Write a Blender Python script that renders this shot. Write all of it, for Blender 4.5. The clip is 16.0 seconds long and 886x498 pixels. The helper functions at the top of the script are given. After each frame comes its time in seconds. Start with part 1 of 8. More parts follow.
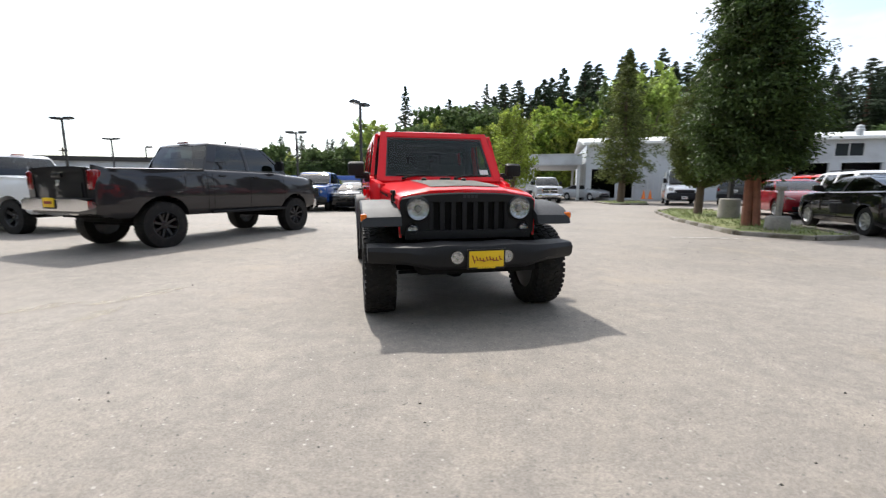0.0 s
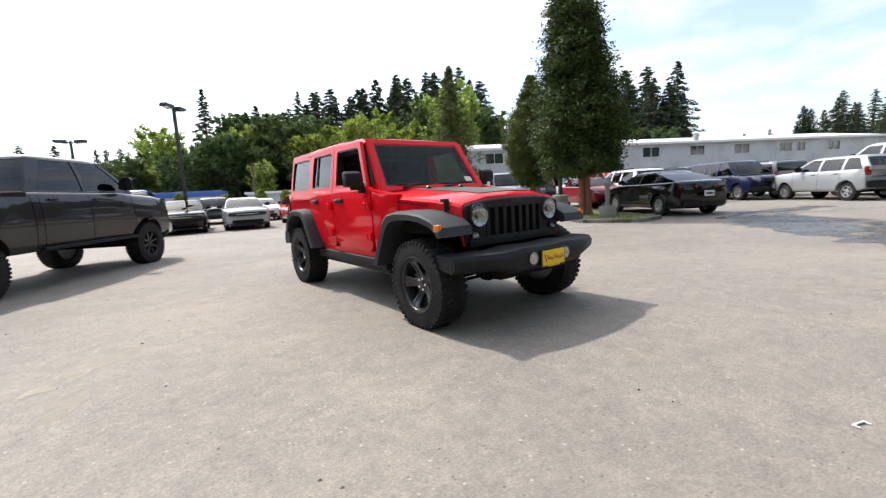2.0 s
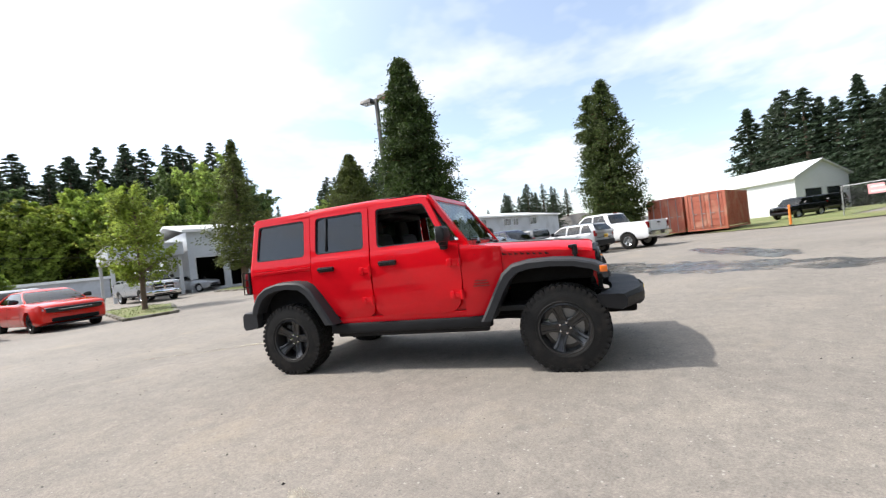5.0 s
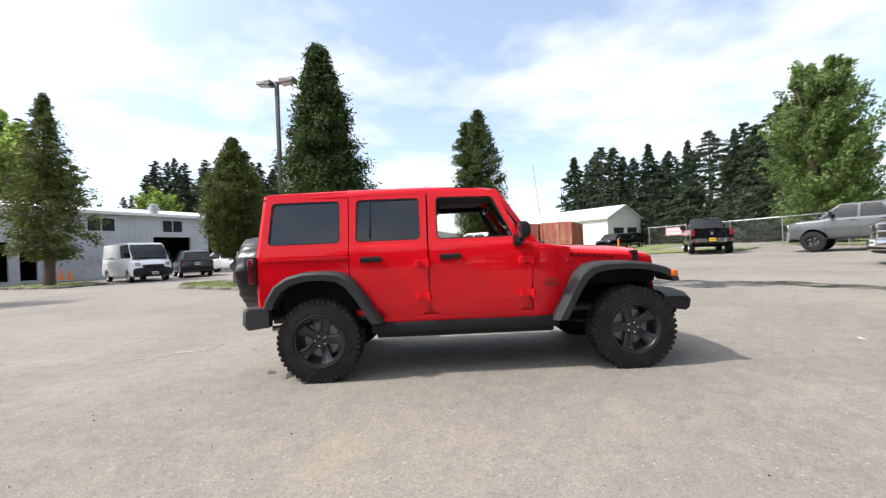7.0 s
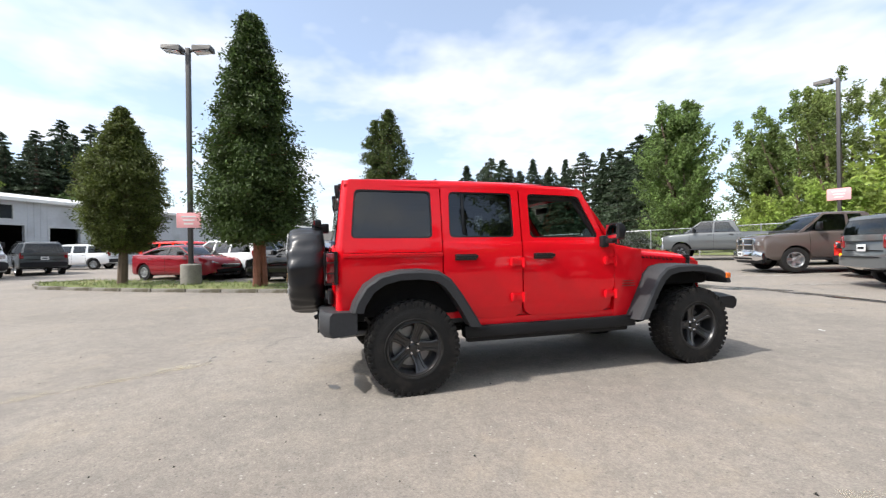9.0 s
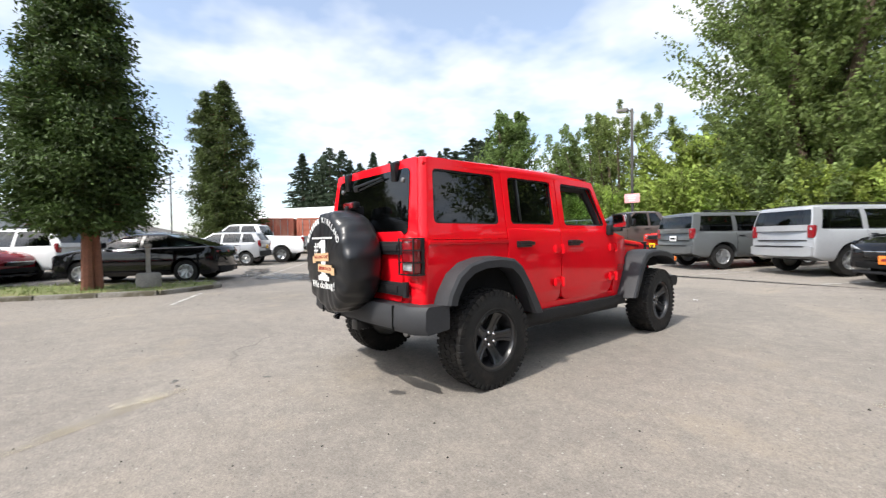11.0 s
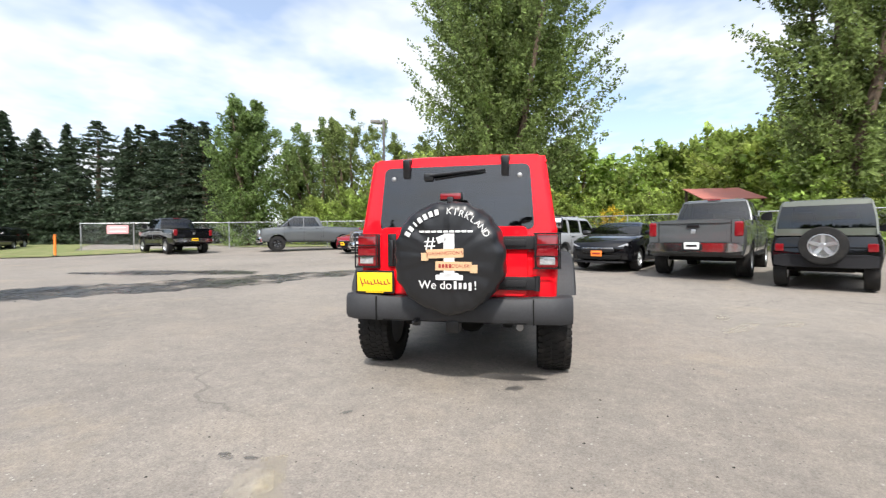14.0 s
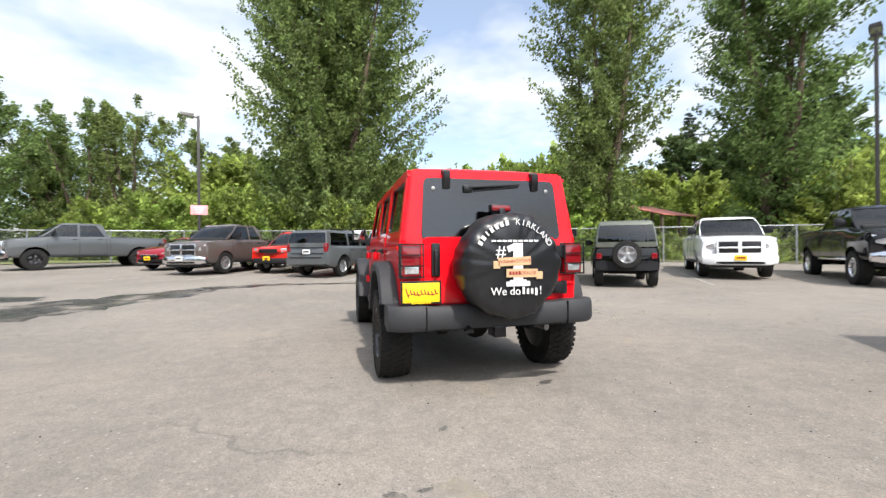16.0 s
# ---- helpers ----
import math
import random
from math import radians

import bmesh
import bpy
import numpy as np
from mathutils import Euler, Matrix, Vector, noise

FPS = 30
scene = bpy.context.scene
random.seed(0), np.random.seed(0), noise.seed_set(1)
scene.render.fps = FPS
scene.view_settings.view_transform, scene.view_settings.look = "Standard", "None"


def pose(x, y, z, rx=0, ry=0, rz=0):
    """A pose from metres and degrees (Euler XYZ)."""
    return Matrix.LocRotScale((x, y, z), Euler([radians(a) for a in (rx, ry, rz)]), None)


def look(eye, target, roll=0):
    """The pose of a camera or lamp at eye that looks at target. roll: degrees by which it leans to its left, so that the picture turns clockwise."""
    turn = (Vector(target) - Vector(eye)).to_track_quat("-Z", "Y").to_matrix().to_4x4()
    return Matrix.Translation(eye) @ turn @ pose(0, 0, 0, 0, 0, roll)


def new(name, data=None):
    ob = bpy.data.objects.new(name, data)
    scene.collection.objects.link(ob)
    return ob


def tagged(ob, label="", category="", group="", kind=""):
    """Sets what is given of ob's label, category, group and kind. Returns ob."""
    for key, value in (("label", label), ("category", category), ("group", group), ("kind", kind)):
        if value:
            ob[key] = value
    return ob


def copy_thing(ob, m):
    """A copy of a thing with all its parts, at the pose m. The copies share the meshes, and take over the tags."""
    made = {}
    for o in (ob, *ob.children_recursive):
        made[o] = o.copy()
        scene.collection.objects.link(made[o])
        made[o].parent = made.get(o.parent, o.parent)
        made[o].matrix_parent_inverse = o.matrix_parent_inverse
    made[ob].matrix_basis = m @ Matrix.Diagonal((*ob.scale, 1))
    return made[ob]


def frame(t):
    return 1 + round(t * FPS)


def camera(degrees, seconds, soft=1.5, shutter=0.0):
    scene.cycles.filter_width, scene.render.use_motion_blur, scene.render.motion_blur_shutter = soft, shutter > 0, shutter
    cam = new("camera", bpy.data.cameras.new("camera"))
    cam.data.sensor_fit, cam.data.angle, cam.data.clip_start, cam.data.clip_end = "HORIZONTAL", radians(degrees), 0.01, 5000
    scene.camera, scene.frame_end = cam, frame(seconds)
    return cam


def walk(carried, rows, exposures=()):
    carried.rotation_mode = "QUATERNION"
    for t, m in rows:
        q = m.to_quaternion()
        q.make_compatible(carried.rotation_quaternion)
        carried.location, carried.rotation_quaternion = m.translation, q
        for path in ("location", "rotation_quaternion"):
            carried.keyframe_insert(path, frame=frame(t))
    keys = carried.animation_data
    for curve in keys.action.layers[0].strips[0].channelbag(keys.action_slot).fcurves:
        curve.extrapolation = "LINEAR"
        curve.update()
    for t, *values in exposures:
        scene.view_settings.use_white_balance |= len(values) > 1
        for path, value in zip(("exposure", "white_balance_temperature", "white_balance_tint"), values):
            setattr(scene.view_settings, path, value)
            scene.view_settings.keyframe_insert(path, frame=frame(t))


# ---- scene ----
cam = camera(93.6, 16.0, soft=1.3, shutter=0.3)
METRES, EYE, TILT, LEAN, TURN = 16.16, 1.115, 0.0, 0.0, 0.0
ROWS = [
    (0.0, 0.0, 0.0, 0.0, 0.01, -8.3, -0.06),
    (0.5, -0.0302, 0.0021, 0.0003, -7.2, -8.73, 2.21),
    (1.0, -0.06, 0.0093, 0.0007, -12.23, -8.26, 2.54),
    (1.5, -0.0893, 0.0186, 0.0013, -16.46, -7.2, 2.91),
    (2.0, -0.1196, 0.0286, 0.0023, -24.78, -7.77, 3.11),
    (2.5, -0.1483, 0.0446, 0.0019, -28.56, -7.44, 2.58),
    (3.0, -0.1777, 0.061, 0.0025, -35.83, -7.01, 3.52),
    (3.5, -0.2018, 0.0847, 0.004, -40.81, -7.16, 6.91),
    (4.0, -0.2261, 0.1074, 0.0045, -46.04, -3.47, 7.82),
    (6.5, -0.2976, 0.2573, 0.0043, -72.75, -0.07, 3.54),
    (7.0, -0.302, 0.2889, 0.004, -78.06, 0.1, 2.4),
    (7.5, -0.3053, 0.3192, 0.0041, -83.91, 1.24, 0.97),
    (8.0, -0.3071, 0.3502, 0.0049, -89.12, -0.61, 2.34),
    (8.5, -0.3024, 0.3801, 0.0049, -91.14, -0.19, 1.57),
    (11.0, -0.2511, 0.5226, 0.003, -117.03, -1.31, 0.84),
    (11.5, -0.2343, 0.5493, 0.0036, -124.2, -1.02, 1.75),
    (12.0, -0.2116, 0.5709, 0.0033, -128.9, -2.15, 1.5),
    (12.5, -0.19, 0.5946, 0.0025, -135.8, -1.05, 1.09),
    (13.0, -0.1647, 0.6135, 0.0016, -140.01, -2.94, 1.87),
    (13.5, -0.1401, 0.6298, 0.0015, -146.59, -1.51, 0.33),
    (14.0, -0.1149, 0.6448, 0.002, -156.03, -1.58, 0.38),
    (14.5, -0.0869, 0.6537, 0.0021, -160.29, -2.45, 1.14),
    (15.0, -0.0597, 0.6632, 0.0024, -170.19, -1.74, 2.37),
    (15.5, -0.0316, 0.6652, 0.0015, -176.22, -2.82, 1.5),
    (16.0, -0.0038, 0.6702, 0.0011, -182.37, 0.01, 0.55),
]
walk(cam, [(t, pose(0, 0, EYE, TILT, LEAN, TURN) @ pose(METRES * x, METRES * y, METRES * z, 90 + pitch, roll, yaw)) for t, x, y, z, yaw, pitch, roll in ROWS], ((0.0, 0.24), (16.0, 0.24)))

# ---- light ----
SUN_AZ = math.atan2(0.9397, -0.342)      # direction towards the sun, in plan
SUN_EL = radians(49.5)
world = bpy.data.worlds.new("sky")
scene.world = world
world.use_nodes = True
wn, wl = world.node_tree.nodes, world.node_tree.links
wn.clear()
w_out = wn.new("ShaderNodeOutputWorld")
w_bg = wn.new("ShaderNodeBackground")
w_sky = wn.new("ShaderNodeTexSky")
w_sky.sky_type = "NISHITA"
w_sky.sun_disc = False
w_sky.sun_elevation = SUN_EL
w_sky.sun_rotation = math.pi / 2 - SUN_AZ
w_sky.air_density, w_sky.dust_density, w_sky.ozone_density = 1.0, 1.2, 1.0
# thin broken cloud: stretched noise in the plane of the cloud layer
w_tc = wn.new("ShaderNodeTexCoord")
w_sep = wn.new("ShaderNodeSeparateXYZ")
w_add = wn.new("ShaderNodeMath"); w_add.operation = "ADD"; w_add.inputs[1].default_value = 0.12
w_div = wn.new("ShaderNodeVectorMath"); w_div.operation = "DIVIDE"
w_cmb = wn.new("ShaderNodeCombineXYZ")
w_noise = wn.new("ShaderNodeTexNoise")
w_noise.inputs["Scale"].default_value = 1.5
w_noise.inputs["Detail"].default_value = 4.5
w_noise.inputs["Roughness"].default_value = 0.55
w_ramp = wn.new("ShaderNodeValToRGB")
w_ramp.color_ramp.elements[0].position, w_ramp.color_ramp.elements[1].position = 0.42, 0.66
w_ramp.color_ramp.elements[0].color = (0.22, 0.22, 0.22, 1)
w_mix = wn.new("ShaderNodeMix"); w_mix.data_type = "RGBA"
w_mix.inputs[7].default_value = (8.3, 8.65, 9.15, 1)
wl.new(w_tc.outputs["Generated"], w_sep.inputs[0])
wl.new(w_sep.outputs[2], w_add.inputs[0])
for k in range(3):
    wl.new(w_add.outputs[0], w_cmb.inputs[k])
wl.new(w_tc.outputs["Generated"], w_div.inputs[0])
wl.new(w_cmb.outputs[0], w_div.inputs[1])
w_off = wn.new("ShaderNodeVectorMath"); w_off.operation = "ADD"; w_off.inputs[1].default_value = (2.3, -1.1, 0.4)
wl.new(w_div.outputs[0], w_off.inputs[0])
wl.new(w_off.outputs[0], w_noise.inputs["Vector"])
wl.new(w_noise.outputs["Fac"], w_ramp.inputs[0])
wl.new(w_ramp.outputs[0], w_mix.inputs[0])
w_gain = wn.new("ShaderNodeVectorMath"); w_gain.operation = "SCALE"; w_gain.inputs["Scale"].default_value = 1.95
wl.new(w_sky.outputs[0], w_gain.inputs[0])
wl.new(w_gain.outputs[0], w_mix.inputs[6])
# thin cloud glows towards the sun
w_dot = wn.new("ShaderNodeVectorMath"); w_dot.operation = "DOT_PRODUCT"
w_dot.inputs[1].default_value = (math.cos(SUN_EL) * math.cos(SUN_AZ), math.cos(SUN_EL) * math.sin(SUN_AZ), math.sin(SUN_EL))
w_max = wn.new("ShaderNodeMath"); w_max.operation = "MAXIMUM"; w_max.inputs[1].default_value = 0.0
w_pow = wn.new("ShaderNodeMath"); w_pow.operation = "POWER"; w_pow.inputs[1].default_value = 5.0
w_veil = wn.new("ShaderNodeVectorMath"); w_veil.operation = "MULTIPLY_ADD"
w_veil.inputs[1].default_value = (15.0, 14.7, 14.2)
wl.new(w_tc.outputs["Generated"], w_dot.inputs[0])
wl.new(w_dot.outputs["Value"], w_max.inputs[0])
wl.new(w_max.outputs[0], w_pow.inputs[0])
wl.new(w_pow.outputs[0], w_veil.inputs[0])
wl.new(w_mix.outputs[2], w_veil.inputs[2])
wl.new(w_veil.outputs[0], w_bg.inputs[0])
w_bg.inputs[1].default_value = 0.115
wl.new(w_bg.outputs[0], w_out.inputs[0])

sun_data = bpy.data.lights.new("sun", "SUN")
sun_data.energy, sun_data.angle, sun_data.color = 4.45, radians(2.0), (1.0, 0.955, 0.895)
sun = new("sun", sun_data)
sun.matrix_world = look((math.cos(SUN_EL) * math.cos(SUN_AZ) * 50, math.cos(SUN_EL) * math.sin(SUN_AZ) * 50, math.sin(SUN_EL) * 50), (0, 0, 0))


# ---- materials ----
def mat(name, color, rough=0.5, metal=0.0, vary=0.12, scale=8.0, bump=0.0, bump_scale=60.0, coat=0.0, per_object=0.0, island=0.0, spec=0.5, stain=None):
    """Painted, plastic, stone or leaf surface with two scales of variation."""
    m = bpy.data.materials.new(name)
    m.use_nodes = True
    n, l = m.node_tree.nodes, m.node_tree.links
    b = n["Principled BSDF"]
    b.inputs["Roughness"].default_value = rough
    b.inputs["Metallic"].default_value = metal
    b.inputs["Specular IOR Level"].default_value = spec
    b.inputs["Coat Weight"].default_value = coat
    b.inputs["Coat Roughness"].default_value = 0.03
    b.inputs["Coat IOR"].default_value = 1.48
    tc = n.new("ShaderNodeTexCoord")
    n1 = n.new("ShaderNodeTexNoise"); n1.inputs["Scale"].default_value = scale; n1.inputs["Detail"].default_value = 6
    n2 = n.new("ShaderNodeTexNoise"); n2.inputs["Scale"].default_value = scale * 9; n2.inputs["Detail"].default_value = 3
    l.new(tc.outputs["Object"], n1.inputs["Vector"]); l.new(tc.outputs["Object"], n2.inputs["Vector"])
    add = n.new("ShaderNodeMath"); add.operation = "ADD"
    l.new(n1.outputs["Fac"], add.inputs[0]); l.new(n2.outputs["Fac"], add.inputs[1])
    mr = n.new("ShaderNodeMapRange")
    mr.inputs["From Min"].default_value, mr.inputs["From Max"].default_value = 0.6, 1.4
    mr.inputs["To Min"].default_value, mr.inputs["To Max"].default_value = 1 - vary, 1 + vary
    l.new(add.outputs[0], mr.inputs["Value"])
    hsv = n.new("ShaderNodeHueSaturation")
    hsv.inputs["Color"].default_value = (*color, 1)
    last = mr.outputs[0]
    for on, src in ((per_object, "ShaderNodeObjectInfo"), (island, "ShaderNodeNewGeometry")):
        if on:
            o = n.new(src)
            r2 = n.new("ShaderNodeMapRange")
            r2.inputs["To Min"].default_value, r2.inputs["To Max"].default_value = 1 - on, 1 + on
            l.new(o.outputs["Random" if src == "ShaderNodeObjectInfo" else "Random Per Island"], r2.inputs["Value"])
            mul = n.new("ShaderNodeMath"); mul.operation = "MULTIPLY"
            l.new(last, mul.inputs[0]); l.new(r2.outputs[0], mul.inputs[1])
            last = mul.outputs[0]
    l.new(last, hsv.inputs["Value"])
    out = hsv.outputs[0]
    if stain:
        n3 = n.new("ShaderNodeTexNoise"); n3.inputs["Scale"].default_value = stain[1]; n3.inputs["Detail"].default_value = 5
        l.new(tc.outputs["Object"], n3.inputs["Vector"])
        rp = n.new("ShaderNodeValToRGB")
        rp.color_ramp.elements[0].position, rp.color_ramp.elements[1].position = stain[2], stain[3]
        l.new(n3.outputs["Fac"], rp.inputs[0])
        mx = n.new("ShaderNodeMix"); mx.data_type = "RGBA"
        l.new(rp.outputs[0], mx.inputs[0]); l.new(out, mx.inputs[6]); mx.inputs[7].default_value = (*stain[0], 1)
        out = mx.outputs[2]
    l.new(out, b.inputs["Base Color"])
    rr = n.new("ShaderNodeMapRange")
    rr.inputs["To Min"].default_value, rr.inputs["To Max"].default_value = max(0, rough - 0.06), min(1, rough + 0.06)
    l.new(n1.outputs["Fac"], rr.inputs["Value"]); l.new(rr.outputs[0], b.inputs["Roughness"])
    if bump:
        nb = n.new("ShaderNodeTexNoise"); nb.inputs["Scale"].default_value = bump_scale; nb.inputs["Detail"].default_value = 4
        l.new(tc.outputs["Object"], nb.inputs["Vector"])
        bp = n.new("ShaderNodeBump"); bp.inputs["Strength"].default_value = bump; bp.inputs["Distance"].default_value = 0.01
        l.new(nb.outputs["Fac"], bp.inputs["Height"]); l.new(bp.outputs[0], b.inputs["Normal"])
    return m


def glass_mat(name, tint, clear=0.9, rough=0.02, ior=1.36):
    """Sheet of tinted glass: a thin pane that lets light straight through and mirrors by its angle."""
    m = bpy.data.materials.new(name)
    m.use_nodes = True
    n, l = m.node_tree.nodes, m.node_tree.links
    b = n["Principled BSDF"]
    b.inputs["Base Color"].default_value = (0.012, 0.014, 0.015, 1)
    b.inputs["Roughness"].default_value = rough
    tr = n.new("ShaderNodeBsdfTransparent"); tr.inputs[0].default_value = (*tint, 1)
    gl = n.new("ShaderNodeBsdfGlossy"); gl.inputs["Roughness"].default_value = rough
    lw = n.new("ShaderNodeLayerWeight"); lw.inputs[0].default_value = 0.5
    pw = n.new("ShaderNodeMath"); pw.operation = "POWER"; pw.inputs[1].default_value = 5.0
    fr = n.new("ShaderNodeMath"); fr.operation = "MULTIPLY_ADD"
    f0 = ((ior - 1) / (ior + 1)) ** 2
    fr.inputs[1].default_value, fr.inputs[2].default_value = 1 - f0, f0
    l.new(lw.outputs["Facing"], pw.inputs[0]); l.new(pw.outputs[0], fr.inputs[0])
    mx0 = n.new("ShaderNodeMixShader"); mx0.inputs[0].default_value = clear
    l.new(b.outputs[0], mx0.inputs[1]); l.new(tr.outputs[0], mx0.inputs[2])
    mx = n.new("ShaderNodeMixShader")
    l.new(fr.outputs[0], mx.inputs[0]); l.new(mx0.outputs[0], mx.inputs[1]); l.new(gl.outputs[0], mx.inputs[2])
    l.new(mx.outputs[0], n["Material Output"].inputs[0])
    return m


def paint(name, color, metal=0.0, rough=0.35, coat=1.0):
    return mat(name, color, rough=rough, metal=metal, vary=0.04, scale=2.0, coat=coat, spec=0.02)


M = {
    "red": paint("red_paint", (0.70, 0.006, 0.014), rough=0.4, coat=0.7),
    "plastic": mat("black_plastic", (0.013, 0.013, 0.0145), rough=0.55, spec=0.25, vary=0.2, bump=0.12, bump_scale=400),
    "flare": mat("grey_black_plastic", (0.033, 0.034, 0.037), rough=0.6, spec=0.3, vary=0.15, bump=0.1, bump_scale=500),
    "rubber": mat("tyre_rubber", (0.0125, 0.0122, 0.012), spec=0.25, rough=0.7, vary=0.3, scale=6, bump=0.25, bump_scale=90, stain=((0.028, 0.025, 0.022), 9.0, 0.50, 0.72)),
    "gloss_black": mat("gloss_black", (0.010, 0.010, 0.011), rough=0.3, vary=0.05, coat=0.3, spec=0.3),
    "rim_black": mat("satin_black_alloy", (0.017, 0.017, 0.018), rough=0.3, vary=0.08, coat=0.5, spec=0.4),
    "dark": mat("dark_underbody", (0.010, 0.010, 0.010), spec=0.1, rough=0.85, vary=0.3),
    "interior": mat("charcoal_trim", (0.02, 0.021, 0.022), rough=0.75, vary=0.2),
    "chrome": mat("chrome", (0.75, 0.75, 0.76), rough=0.12, metal=1.0, vary=0.03),
    "alloy": mat("silver_alloy", (0.55, 0.56, 0.57), rough=0.3, metal=0.85, vary=0.05),
    "machined": mat("machined_black_alloy", (0.05, 0.05, 0.053), rough=0.22, metal=0.7, vary=0.7, scale=20),
    "steel": mat("worn_steel", (0.3, 0.3, 0.3), rough=0.45, metal=0.8, vary=0.15),
    "lens_red": mat("red_lens", (0.20, 0.007, 0.011), rough=0.12, vary=0.1, coat=0.8),
    "lens_amber": mat("amber_lens", (0.75, 0.16, 0.015), rough=0.15, vary=0.1, coat=0.8),
    "lens_clear": mat("clear_lens", (0.58, 0.59, 0.61), rough=0.1, metal=0.6, vary=0.5, scale=22, coat=1.0),
    "reflector": mat("lamp_reflector", (0.42, 0.43, 0.44), rough=0.12, metal=0.95, vary=0.6, scale=50, bump=1.0, bump_scale=34),
    "glass": glass_mat("clear_glass", (0.60, 0.68, 0.66), 0.98, 0.008, 1.62),
    "screen_glass": glass_mat("windscreen_glass", (0.60, 0.68, 0.66), 0.98, 0.008, 1.36),
    "lens": glass_mat("lamp_lens", (0.96, 0.97, 0.97), 1.0, 0.02, 1.45),
    "tint": glass_mat("tinted_glass", (0.14, 0.16, 0.17), 0.92, 0.01, 1.76),
    "carglass": glass_mat("car_glass", (0.13, 0.16, 0.165), 0.94, 0.01, 1.74),
    "yellow": mat("yellow_plate", (0.85, 0.55, 0.01), rough=0.45, vary=0.05),
    "orange": mat("orange_plastic", (0.85, 0.22, 0.03), rough=0.5, vary=0.1),
    "white": mat("white_print", (0.66, 0.66, 0.65), rough=0.5, vary=0.04),
    "vinyl": mat("black_vinyl", (0.010, 0.0105, 0.012), rough=0.33, vary=0.1, bump=0.55, bump_scale=6),
    "tan": mat("tan_print", (0.55, 0.36, 0.2), rough=0.55, vary=0.06),
    "decal": mat("grey_hood_decal", (0.24, 0.235, 0.215), rough=0.45, vary=0.05),
    "ink": mat("dark_red_print", (0.25, 0.02, 0.015), rough=0.5, vary=0.05),
}


# ---- mesh helpers ----
def part(name, bm, material, parent=None, label="", smooth=True, angle=35):
    """One mesh object from a bmesh, under a thing or a part."""
    me = bpy.data.meshes.new(name)
    bmesh.ops.recalc_face_normals(bm, faces=bm.faces)
    bm.to_mesh(me)
    bm.free()
    if smooth:
        for p in me.polygons:
            p.use_smooth = True
        me.set_sharp_from_angle(angle=radians(angle))
    me.materials.append(material)
    ob = new(name, me)
    if parent is not None:
        ob.parent = parent
    if label:
        tagged(ob, label)
    return ob


def thing(name, m, label, category, group="", kind=""):
    ob = new(name)
    ob.empty_display_size = 0.2
    ob.matrix_basis = m
    return tagged(ob, label, category, group, kind)


def bevelled(bm, geom_faces, w, seg=2):
    edges = list({e for f in geom_faces for e in f.edges})
    if w > 0:
        bmesh.ops.bevel(bm, geom=edges, offset=w, segments=seg, affect="EDGES", profile=0.6, clamp_overlap=True)


def box(bm, c, s, bevel=0.0, m=None, seg=2):
    r = bmesh.ops.create_cube(bm, size=1.0)
    vs = r["verts"]
    bmesh.ops.scale(bm, vec=s, verts=vs)
    if m is not None:
        bmesh.ops.transform(bm, matrix=m, verts=vs)
    bmesh.ops.translate(bm, vec=c, verts=vs)
    if bevel:
        bevelled(bm, {f for v in vs for f in v.link_faces}, bevel, seg)


def prism(bm, pts, y0, y1, bevel=0.0, seg=2):
    """Outline of (x, z) points drawn out from y0 to y1."""
    a = [bm.verts.new((x, y0, z)) for x, z in pts]
    b = [bm.verts.new((x, y1, z)) for x, z in pts]
    n = len(pts)
    fs = [bm.faces.new(a), bm.faces.new(b[::-1])]
    for i in range(n):
        j = (i + 1) % n
        fs.append(bm.faces.new((a[i], b[i], b[j], a[j])))
    if bevel:
        es = list({e for e in fs[0].edges} | {e for e in fs[1].edges})
        bmesh.ops.bevel(bm, geom=es, offset=bevel, segments=seg, affect="EDGES", profile=0.6, clamp_overlap=True)


def ring_prism(bm, outer, inner, y0, y1):
    """A frame between two outlines of as many (x, z) points, drawn out from y0 to y1."""
    n = len(outer)
    v = [[bm.verts.new((x, y, z)) for x, z in pts] for y in (y0, y1) for pts in (outer, inner)]
    ao, ai, bo, bi = v
    for i in range(n):
        j = (i + 1) % n
        bm.faces.new((ao[i], ai[i], ai[j], ao[j]))
        bm.faces.new((bo[i], bo[j], bi[j], bi[i]))
        bm.faces.new((ao[i], ao[j], bo[j], bo[i]))
        bm.faces.new((ai[i], bi[i], bi[j], ai[j]))


def rounded(pts, r, n=4):
    """Polygon with its corners rounded; r a number or one for each corner."""
    out = []
    k = len(pts)
    for i in range(k):
        p, a, b = Vector(pts[i]), Vector(pts[i - 1]), Vector(pts[(i + 1) % k])
        rr = r[i] if isinstance(r, (list, tuple)) else r
        if rr <= 0:
            rr = 0.0005
        da, db = (a - p), (b - p)
        ra = min(rr, da.length * 0.49, db.length * 0.49)
        s, e = p + da.normalized() * ra, p + db.normalized() * ra
        for q in range(n + 1):
            t = q / n
            out.append(tuple((1 - t) ** 2 * s + 2 * t * (1 - t) * p + t * t * e))
    return out


